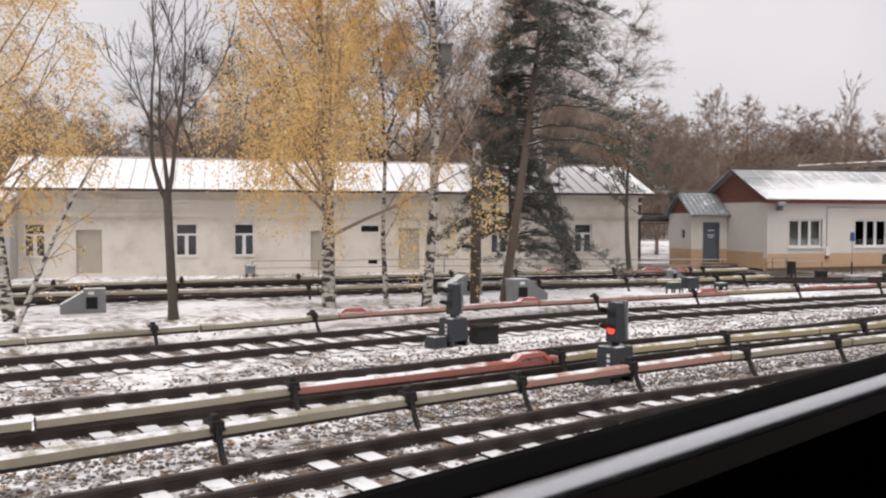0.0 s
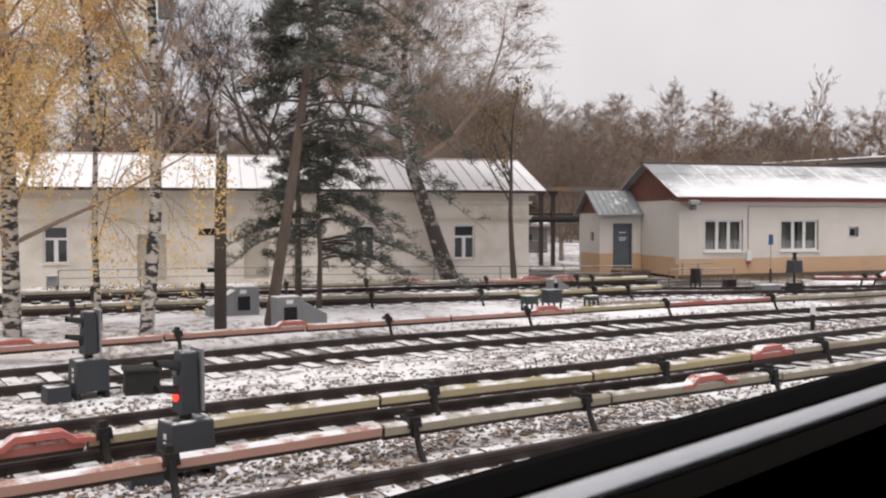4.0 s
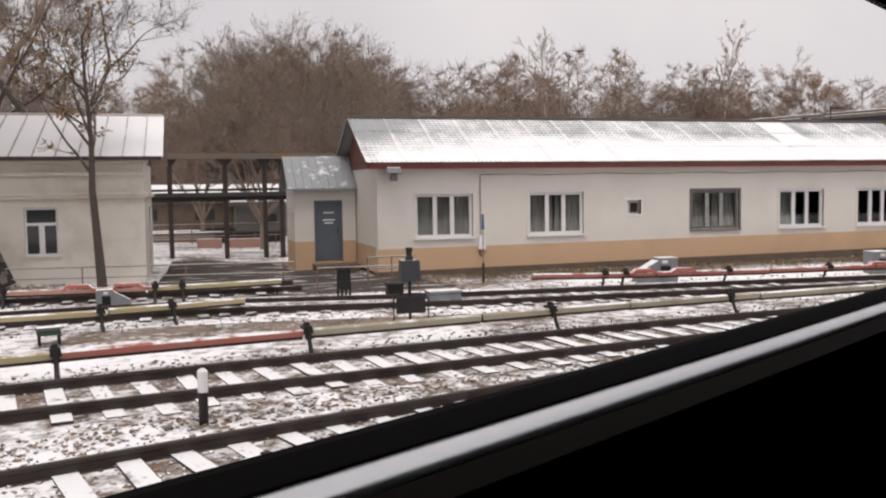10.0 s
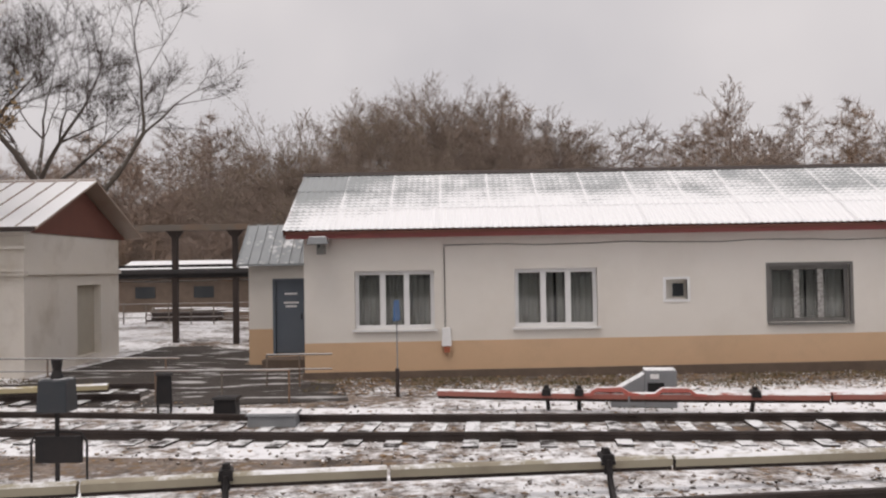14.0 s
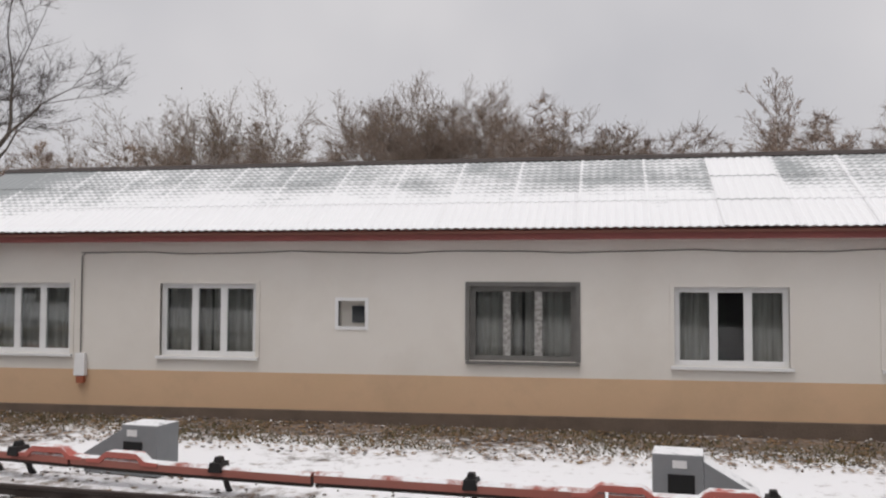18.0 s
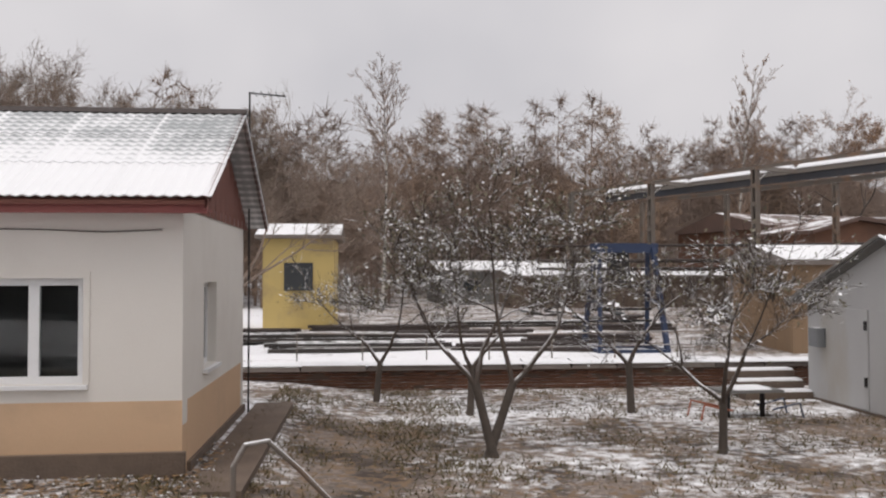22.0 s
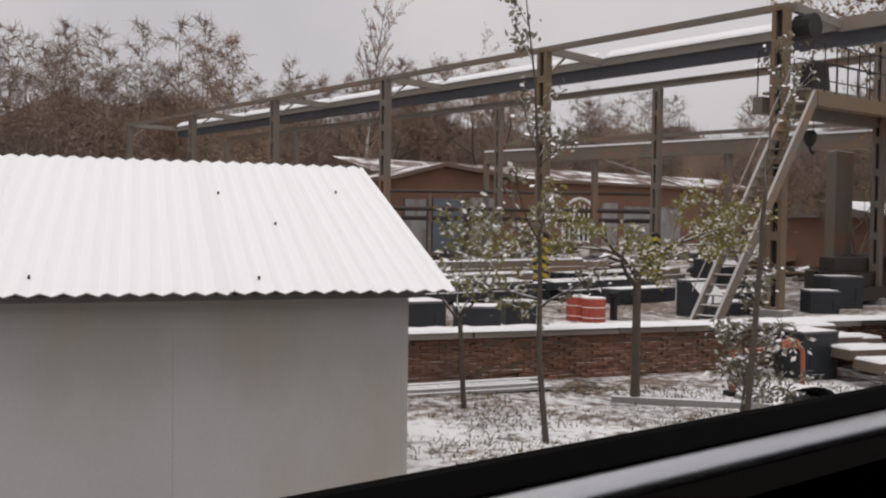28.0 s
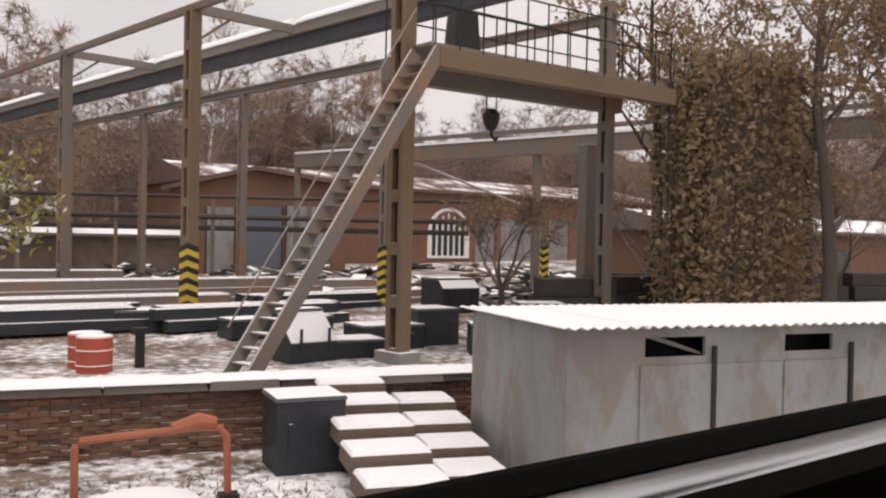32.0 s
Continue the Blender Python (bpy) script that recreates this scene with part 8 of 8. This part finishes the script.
def pine(x, y, h, rad, seed, label, lean=(0, 0), low=0.25, boughs=34, reach=2.7, tuft=13, bias=0.0):
    """A dark pine: long boughs in open tiers, each with side shoots that end in brushes of fine needles."""
    r = random.Random(seed)
    t = thing("pine_tree", label, "tree", (x, y, land(x, y) - 0.08))
    tr, br, nd = MB(), MB(), []
    top = Vector((lean[0] * h, lean[1] * h, h))
    tr.tube([(0, 0, 0), top * 0.3 + Vector((0.05, 0, 0)), top * 0.65, top], [rad, rad * 0.8, rad * 0.5, 0.02], 9)
    for k in range(boughs):
        w = low + (1 - low) * (k / boughs) ** 0.9
        p = top * w
        a = r.uniform(0, 6.28)
        ln = (1.15 - w) * reach * r.uniform(0.55, 1.2) * (1 + bias * math.cos(a)) + 0.3
        pts = [p]
        sag = r.uniform(0.07, 0.14)
        for s in range(6):
            pts.append(p + Vector((math.cos(a), math.sin(a), 0.16 - sag * s)) * (ln * (s + 1) / 6))
            a += r.uniform(-0.16, 0.16)
        br.tube(pts, [0.04, 0.034, 0.027, 0.02, 0.015, 0.01, 0.006], 4, cap=False)
        for s in range(2, 7):
            for q in range(6):
                side = a + r.choice((-1, 1)) * r.uniform(0.3, 1.1)
                reach2 = r.uniform(0.18, 0.46)
                o = pts[s - 1].lerp(pts[s], r.random())
                c = o + Vector((math.cos(side) * reach2, math.sin(side) * reach2, r.uniform(-0.06, 0.12)))
                br.tube([o, c], [0.011, 0.006], 3, cap=False)
                for z in range(tuft * 2):
                    g = o.lerp(c, 0.45 + 0.6 * r.random())
                    nd.append((g.x + r.gauss(0, 0.055), g.y + r.gauss(0, 0.055), g.z + r.gauss(0.01, 0.045)))
    part("trunk", tr.raw("trunk", PINEBARK, True), None, t)
    part("bough_tier", br.raw("bough_tier", TRUNK, True), None, t)
    part("foliage", leaf_quads(nd, 0.078, seed, NEEDLE, "needles", flat=0.25, slim=0.10), None, t)


pine(12.72, 23.9, 11.0, 0.13, 31, "tall leaning pine with dark snow-dusted boughs", (0.15, 0.04), 0.36, 74, 3.5, 15, 0.6)
pine(14.2, 27.8, 4.8, 0.08, 32, "low young pine with wide snow-dusted boughs", (0.0, 0.0), 0.30, 42, 3.5, 14, 0.25)
BIGTREE = dict(levels=5, kids=(13, 7, 6, 5), bare=0.25, spread=0.75, ratio=0.50, lift=0.06, wob=0.16, thin=0.009)
DARKTWIG = mat("dark_bare_twigs", (0.085, 0.067, 0.058), 0.95, color2=(0.06, 0.048, 0.043), scale=3)
BROAD = dict(open=1.0, wob=0.09, lift=0.03, thin=0.008, twigs=12, twig_depth=2, twig_len=0.85)
for x, y, h, s, st, f in ((14.8, 49.5, 15, 41, 3, 0.6), (19.9, 48.2, 15.0, 42, 2, 0.85), (10.5, 52.0, 15, 43, 2, 0.5), (16.4, 51.2, 14.6, 44, 2, 0.6), (5, 50, 13, 45, 2, 0.5), (28.5, 57, 6.0, 46, 2, 0.4)):
    forked_tree("bare_tree", x, y, h, 0.34 if h > 8 else 0.12, st, 6, "large leafless tree behind the depot building", s, BROAD, TRUNK, DARKTWIG, first=0.2, base=0.0, fan=f)
BUSHY = dict(open=0.95, wob=0.11, lift=0.03, thin=0.0065, stem=9, twigs=16, twig_depth=3, twig_len=0.6, single=0.62)
for x, y, h, s, lf in ((30.75, 51.6, 9.2, 55, 5600), (28.0, 51.5, 9.3, 57, 4600), (33.0, 53.5, 8.0, 56, 3000), (25.6, 60, 9.0, 58, 0), (29.0, 62, 9.0, 59, 0), (47.6, 56.0, 9.6, 60, 2600)):
    forked_tree("bare_shrub_tree", x, y, h, 0.12, 6, 5, "rounded bushy tree with pale withered leaves behind the office" if lf else "rounded leafless bushy tree behind the office", s, BUSHY, SHRUBTWIG, SHRUBTWIG, BUSHLEAF, lf // 2, 0.042, first=0.12, group="bushy trees", fan=0.8)
CLUMP = dict(open=0.95, wob=0.10, lift=0.03, thin=0.012, stem=9, twigs=15, twig_depth=3, twig_len=1.0, single=0.6)
for x, y, h, s, lf, fan in ((34.3, 75.6, 16.3, 51, 0, 0.8), (31.8, 75.9, 15.7, 68, 0, 0.8), (29.6, 77.0, 14.6, 67, 900, 0.75), (37.0, 77.2, 14.6, 52, 0, 0.7), (39.3, 95.6, 18.0, 53, 2600, 0.6), (42.0, 96.4, 16.2, 54, 2600, 0.5)):
    forked_tree("bare_tree", x, y, h, 0.2, 4, 6, "broad rounded tree with withered leaves far behind the office" if lf else "broad rounded leafless tree far behind the office", s, CLUMP, SHRUBTWIG, SHRUBTWIG, BUSHLEAF, lf, 0.08, first=0.2, base=-0.1, group="far broad trees", fan=fan)
# garden fruit trees, dusted with snow
FRUITTWIG = mat("snowy_fruit_twigs", (0.085, 0.065, 0.052), 0.95, color2=(0.06, 0.045, 0.037), scale=3, snow=0.40, snow_scale=4)
FRUIT = dict(open=1.2, wob=0.13, lift=0.01, thin=0.006, stem=9, twigs=14, twig_depth=3, twig_len=0.5, single=0.6, leaf_depth=1)
for x, y, h, s, n, ln, st in ((54.5, 39.45, 5.0, 61, 1300, (0.36, 0.02), 2), (54.62, 39.4, 4.7, 62, 1300, (-0.25, 0.08), 2), (58.1, 39.35, 4.2, 63, 900, (0.02, 0), 3), (54.7, 43.3, 4.3, 64, 900, (0.05, 0), 2), (57.9, 43.3, 3.9, 65, 800, (-0.05, 0), 2), (52.9, 45.2, 4.0, 66, 700, (0.1, 0), 2)):
    forked_tree("apple_tree", x, y, h, 0.066, st, 4, "spreading fruit tree dusted with snow in the garden", s, FRUIT, TRUNK, FRUITTWIG, PALELEAF, n, 0.032, first=0.22, group="garden trees", lean=ln, fan=0.85)
for x, y, h, s, n, lf, ln in ((73.57, 41.69, 6.3, 71, 700, PALELEAF, -0.02), (76.8, 41.75, 2.2, 74, 700, PALELEAF, 0.05), (77.6, 42.6, 1.7, 79, 500, PALELEAF, 0.1)):
    tree("sapling", x, y, h, 0.05, dict(levels=4, kids=(13, 6, 4), bare=0.22, spread=1.0, ratio=0.36 if h < 4 else 0.2, lift=0.02, wob=0.16, thin=0.007, leaf_from=2), TRUNK, FRUITTWIG, lf, n, 0.055, "thin sapling with pale snowy leaves on low branches", s, (ln, 0.0), group="saplings")
UMBRELLA = dict(open=1.0, lift=-0.02, wob=0.12, thin=0.007, stem=9, twigs=4, twig_depth=2, twig_len=0.4)
forked_tree("sapling", 76.7, 44.5, 4.3, 0.085, 5, 3, "young tree with a flat crown of olive leaves and snow", 73, UMBRELLA, TRUNK, FRUITTWIG, GREENLEAF, 2600, 0.05, first=0.62, group="saplings", fan=1.5)
forked_tree("sapling", 73.45, 44.6, 3.7, 0.045, 4, 3, "thin young tree with a sparse crown of olive leaves", 78, UMBRELLA, TRUNK, FRUITTWIG, GREENLEAF, 1100, 0.05, first=0.5, group="saplings", fan=1.3, lean=(-0.06, 0))
forked_tree("sapling", 76.6, 41.35, 6.2, 0.05, 1, 3, "slim leaning young tree with bare upswept branches", 77, dict(open=0.8, lift=0.06, wob=0.10, thin=0.006, stem=9, twigs=3, twig_depth=1, twig_len=0.4), TRUNK, FRUITTWIG, PALELEAF, 160, 0.05, first=0.62, group="saplings", fan=0.5, lean=(0.07, 0))
for x, y, h, s in ((97.5, 60.5, 6.0, 86), (101.5, 58.5, 6.5, 87), (105.5, 60.0, 6.0, 88), (91.5, 60.5, 4.5, 89)):
    forked_tree("bare_shrub_tree", x, y, h, 0.1, 5, 4, "bushy leafless tree behind the hut", s, dict(BUSHY, twigs=12), TRUNK, TWIG, OAKLEAF, 900, 0.06, first=0.12, base=0.1, group="bushy trees", fan=0.8)
# vine-covered block and trees at the far end
for x, y, h, s in ((95.6, 50.5, 10, 81), (98.0, 53.5, 11, 82), (93.5, 54.5, 10, 83), (99.8, 49.5, 10, 84), (97.0, 48.6, 8, 85)):
    tree("bare_tree", x, y, h, 0.2, dict(BIGTREE, levels=4, kids=(12, 6, 5)), TRUNK, TWIG, OAKLEAF, 5200, 0.075, "tree with withered brown leaves beside the crane", s, (0.03, 0), base=0.0)
t = thing("vine_screen", "tall rectangular screen grown over with brown vines", "vine", (94.1, 52.2, 0.0))
r = random.Random(91)
pl = []
for k in range(21000):
    u, v, z = r.uniform(-1.9, 1.9), r.uniform(-1.0, 1.0), r.uniform(0.8, 7.3)
    pl.append((u + r.gauss(0, 0.22), v + r.gauss(0, 0.2), z + r.gauss(0, 0.22) + 0.25 * math.sin(u * 2.3)))
part("foliage", leaf_quads(pl, 0.09, 91, VINELEAF), None, t)
mb = MB()
for k in range(30):
    x, y = r.uniform(-1.9, 1.9), r.uniform(-0.9, 0.9)
    mb.tube([(x, y, 0), (x + r.gauss(0, 0.2), y, 3), (x + r.gauss(0, 0.3), y, 7.2)], 0.03, 4)
part("vine_stem", mb.raw("vine_stem", TRUNK), None, t)
mb = MB()
mb.box(-1.2, 1.2, -0.6, 0.6, 0.1, 6.5)
part("screen", mb, TWIG, t)


# ---- far woods ----


def wood_proto(seed, h, spread, low, n):
    """Triangles of one bare tree: a trunk, rising limbs, and a rounded crown of long fine twigs."""
    r = random.Random(seed)
    tri = []

    def blade(a, b, w):
        s = Vector((r.gauss(0, 1), r.gauss(0, 1), r.gauss(0, 0.3))).normalized() * w
        tri.append((a - s, a + s, b))

    lean = Vector((r.gauss(0, 0.25), r.gauss(0, 0.25), 0))
    for q in range(2):
        u = Vector((math.cos(q * 1.57), math.sin(q * 1.57), 0)) * 0.11
        tri.append((-u, u, lean + Vector((0, 0, h * 0.92))))
    limbs = 34
    for k in range(limbs):
        f = low + (0.97 - low) * (k + r.random()) / limbs
        a = r.uniform(0, 6.283)
        swell = math.sin(math.pi * min(1.0, (f - low) / (1 - low) * 0.82 + 0.16)) ** 0.8
        out = spread * swell * r.uniform(0.55, 1.1)
        p = lean * f + Vector((0, 0, h * f * 0.91))
        e = p + Vector((math.cos(a) * out, math.sin(a) * out, out * r.uniform(0.15, 0.8)))
        e.z = min(e.z, h * r.uniform(0.92, 1.03))
        blade(p, e, 0.035)
        for _ in range(n):
            w = r.uniform(0.15, 1.0)
            b = p.lerp(e, w)
            d = Vector((math.cos(a) * 0.3 + r.gauss(0, 0.75), math.sin(a) * 0.3 + r.gauss(0, 0.75), r.uniform(-0.55, 0.85))).normalized()
            c = b + d * r.uniform(0.35, 1.1)
            blade(b, c, 0.027)
    return np.array([[tuple(c) for c in t] for t in tri])


def woods(name, protos, places, m, label, kind="stuff"):
    r = np.random.RandomState(5)
    chunks = []
    for x, y, s, k in places:
        a = r.uniform(0, 6.283)
        c, n = math.cos(a), math.sin(a)
        P = protos[k]
        q = np.empty_like(P)
        q[..., 0] = (P[..., 0] * c - P[..., 1] * n) * s + x
        q[..., 1] = (P[..., 0] * n + P[..., 1] * c) * s + y
        q[..., 2] = P[..., 2] * s * r.uniform(0.9, 1.1) + land(x, y) - 0.1
        chunks.append(q)
    v = np.concatenate(chunks).reshape(-1, 3)
    n = len(v) // 3
    me = bpy.data.meshes.new(name)
    me.vertices.add(3 * n)
    me.vertices.foreach_set("co", v.ravel())
    me.loops.add(3 * n)
    me.loops.foreach_set("vertex_index", np.arange(3 * n))
    me.polygons.add(n)
    me.polygons.foreach_set("loop_start", np.arange(n) * 3)
    me.polygons.foreach_set("loop_total", np.full(n, 3))
    me.materials.append(m)
    me.update()
    me.validate()
    tagged(new(name, me), label, kind=kind, category="woods")


protos = [wood_proto(201, 12.8, 2.5, 0.2, 31), wood_proto(202, 11.7, 2.8, 0.18, 31), wood_proto(203, 13.3, 2.1, 0.25, 30), wood_proto(204, 10.8, 3.0, 0.12, 31), wood_proto(205, 6.2, 2.8, 0.04, 28), wood_proto(206, 5.2, 2.6, 0.03, 28)]
pr = random.Random(301)
spots = []
for row, (y, gap, tall) in enumerate(((86, 2.6, False), (92, 2.5, True), (97, 2.3, True), (102, 2.2, True), (108, 2.2, True), (114, 2.1, True), (90, 2.6, False), (119, 2.1, True))):
    x = -75.0
    while x < 190:
        if not (60 < x < 112 and y < 112 and row < 2):
            xx, yy = x + pr.uniform(-1.2, 1.2), y + pr.uniform(-2.4, 2.4) + (8 if 70 < x < 130 else 0)
            hall = 78 < xx < 134 and yy < 108 + (xx - 84.6) * 0.266
            if hall or (55 < xx <= 78 and yy < 98):
                x += gap
                continue
            swell = 1.0 + 0.09 * math.sin(xx * 0.21) + 0.06 * math.sin(xx * 0.53 + 1.0)
            spots.append((xx, yy, swell * pr.uniform(0.86, 1.06) * (1.0 if tall else 0.85) * (1.24 + 0.13 * sstep(40, 56, xx)), pr.choice((0, 1, 2, 3, 4)) if tall else pr.choice((4, 5, 3))))
        x += gap
# Woods, backdrop and far twigs share the colour lightened for haze.
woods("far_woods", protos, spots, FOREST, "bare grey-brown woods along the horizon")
mb = MB()
def canopy(x):
    return 13.2 + 1.0 * math.sin(x * 0.21) + 0.7 * math.sin(x * 0.53 + 1.0) + 1.4 * sstep(40, 56, x)


x = -130.0
while x < 290:
    w = pr.uniform(0.25, 0.6)
    za, zb = canopy(x), canopy(x + w)
    mb.face([(x, 123, 0), (x + w, 123, 0), (x + w, 123, zb - 1.2), (x, 123, za - 1.2)])
    for _ in range(5):
        u, k = x + pr.uniform(0, w), pr.uniform(0.5, 2.2) * pr.uniform(0.4, 1.0)
        mb.face([(u - 0.05, 123, za - 1.3), (u + 0.05, 123, za - 1.3), (u + pr.gauss(0, 0.35), 123 + pr.uniform(-0.3, 0.3), za - 1.2 + k)])
    x += w
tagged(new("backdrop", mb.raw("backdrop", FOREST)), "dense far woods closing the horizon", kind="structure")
SPIRE = dict(levels=4, kids=(46, 9, 5), bare=0.3, spread=0.62, ratio=0.21, lift=0.05, wob=0.07, thin=0.013)
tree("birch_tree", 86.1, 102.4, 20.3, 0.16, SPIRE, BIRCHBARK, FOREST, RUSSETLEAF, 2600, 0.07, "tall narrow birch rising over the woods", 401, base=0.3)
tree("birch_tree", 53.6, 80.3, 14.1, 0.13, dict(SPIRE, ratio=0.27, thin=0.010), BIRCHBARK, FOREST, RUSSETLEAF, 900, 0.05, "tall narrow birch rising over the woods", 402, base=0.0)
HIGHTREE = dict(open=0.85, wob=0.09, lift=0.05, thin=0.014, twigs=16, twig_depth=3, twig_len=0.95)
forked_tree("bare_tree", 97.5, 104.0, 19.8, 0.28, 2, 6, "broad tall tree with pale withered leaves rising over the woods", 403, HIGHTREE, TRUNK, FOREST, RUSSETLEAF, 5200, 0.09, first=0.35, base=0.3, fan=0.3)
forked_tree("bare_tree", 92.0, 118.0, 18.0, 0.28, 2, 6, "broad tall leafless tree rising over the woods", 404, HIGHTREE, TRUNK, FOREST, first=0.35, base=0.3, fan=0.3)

# ---- the train's own window frame beside the seat ----


def keyed(keys, t):
    for (t0, v0), (t1, v1) in zip(keys, keys[1:]):
        if t <= t1:
            w = sstep(t0, t1, t)
            return v0 + (v1 - v0) * w
    return keys[-1][1]


def window_frame():
    """Sill and head of the carriage window, running along the train's way past the seat."""
    pts = [(t, Vector(eye)) for t, eye, goal, roll in PATH]
    way = []
    for i, (t, p) in enumerate(pts):
        near = [q for s, q in pts if abs(s - t) <= 0.6]
        way.append((t, sum(near, Vector((0, 0, 0))) / len(near) if 0 < i < len(pts) - 1 else p))
    d0, d1 = (way[3][1] - way[0][1]) / (way[3][0] - way[0][0]), (way[-1][1] - way[-4][1]) / (way[-1][0] - way[-4][0])
    way = [(-1.5, way[0][1] - d0 * 1.5)] + way + [(33.5, way[-1][1] + d1 * 1.5)]
    sill_keys = [(-2, -0.395), (8.2, -0.395), (9.1, -0.335), (10, -0.36), (11.5, -0.40), (13.0, -0.46), (14.0, -0.46), (22, -0.36), (25.5, -0.315), (28, -0.35), (34, -0.355)]
    head_keys = [(-2, 0.86), (9.5, 0.80), (10.6, 0.64), (11.5, 0.66), (13.5, 0.70), (16, 0.9), (22.5, 0.9), (24.5, 0.64), (25.6, 0.62), (27.5, 0.9), (28.6, 0.66), (30, 0.64), (30.8, 0.70), (31.5, 0.9), (34, 0.9)]
    fr = thing("train_carriage", "dark train carriage side with a metal strip on its sill", "train")

    def strip(name, prof, m, label=""):
        mb = MB()
        rows = []
        for i, (t, p) in enumerate(way):
            d = way[min(i + 1, len(way) - 1)][1] - way[max(i - 1, 0)][1]
            d.z = 0
            d.normalize()
            left = Vector((-d.y, d.x, 0))
            rows.append([p + left * s + Vector((0, 0, h)) for s, h in prof(t)])
        n0, k = len(mb.v), len(rows[0])
        for r_ in rows:
            mb.v += [tuple(q) for q in r_]
        for i in range(len(rows) - 1):
            for j in range(k):
                a = n0 + i * k
                mb.f.append((a + j, a + (j + 1) % k, a + k + (j + 1) % k, a + k + j))
                mb.m.append(0)
        mb.f.append(tuple(n0 + i for i in range(k)))
        mb.f.append(tuple(n0 + (len(rows) - 1) * k + i for i in range(k)))
        mb.m += [0, 0]
        part(name, mb, m, fr, label, smooth=name == "metal_strip")

    def e(t):
        return keyed(sill_keys, t)

    def hd(t):
        return keyed(head_keys, t)

    D = 0.62
    strip("seal", lambda t: [(D, D * e(t)), (D - 0.015, D * e(t) + 0.0), (D - 0.050, (D - 0.050) * (e(t) - 0.052)), (D - 0.050, D * e(t) - 0.14), (D, D * e(t) - 0.14)], SILLBLACK)
    strip("metal_strip", lambda t: [(D - 0.052, (D - 0.052) * (e(t) - 0.058)), (D - 0.062, (D - 0.062) * (e(t) - 0.062)), (D - 0.077, (D - 0.077) * (e(t) - 0.076)), (D - 0.089, (D - 0.089) * (e(t) - 0.093)), (D - 0.098, (D - 0.098) * (e(t) - 0.113)), (D - 0.098, D * e(t) - 0.13), (D - 0.052, D * e(t) - 0.13)], SILLMETAL, "dull metal strip")
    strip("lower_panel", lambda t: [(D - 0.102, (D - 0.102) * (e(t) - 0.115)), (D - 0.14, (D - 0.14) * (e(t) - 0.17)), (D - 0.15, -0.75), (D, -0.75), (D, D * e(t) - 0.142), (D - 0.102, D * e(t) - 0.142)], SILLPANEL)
    strip("head", lambda t: [(D, D * hd(t)), (D, D * hd(t) + 0.3), (D - 0.06, D * hd(t) + 0.3), (D - 0.06, (D - 0.06) * hd(t) + 0.01)], SILLBLACK)

    # Unseen ceiling, far wall and floor, added so the metal strip mirrors dark.
    strip("ceiling_panel", lambda t: [(D - 0.06, 0.88), (D + 0.02, 0.88), (D + 0.02, 0.92), (-2.0, 0.92), (-2.0, 0.88)], SILLPANEL, "unseen dark ceiling added to darken the strip reflections")
    strip("far_side_wall", lambda t: [(-2.0, 0.88), (-2.05, 0.88), (-2.05, -1.3), (-2.0, -1.3)], SILLPANEL, "unseen dark far wall added to darken the strip reflections")
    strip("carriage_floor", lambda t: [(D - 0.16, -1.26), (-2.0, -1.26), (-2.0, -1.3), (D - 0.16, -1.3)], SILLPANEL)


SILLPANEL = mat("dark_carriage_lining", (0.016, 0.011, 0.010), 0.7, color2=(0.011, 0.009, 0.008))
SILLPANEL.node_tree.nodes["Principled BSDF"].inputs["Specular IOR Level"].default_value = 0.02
window_frame()
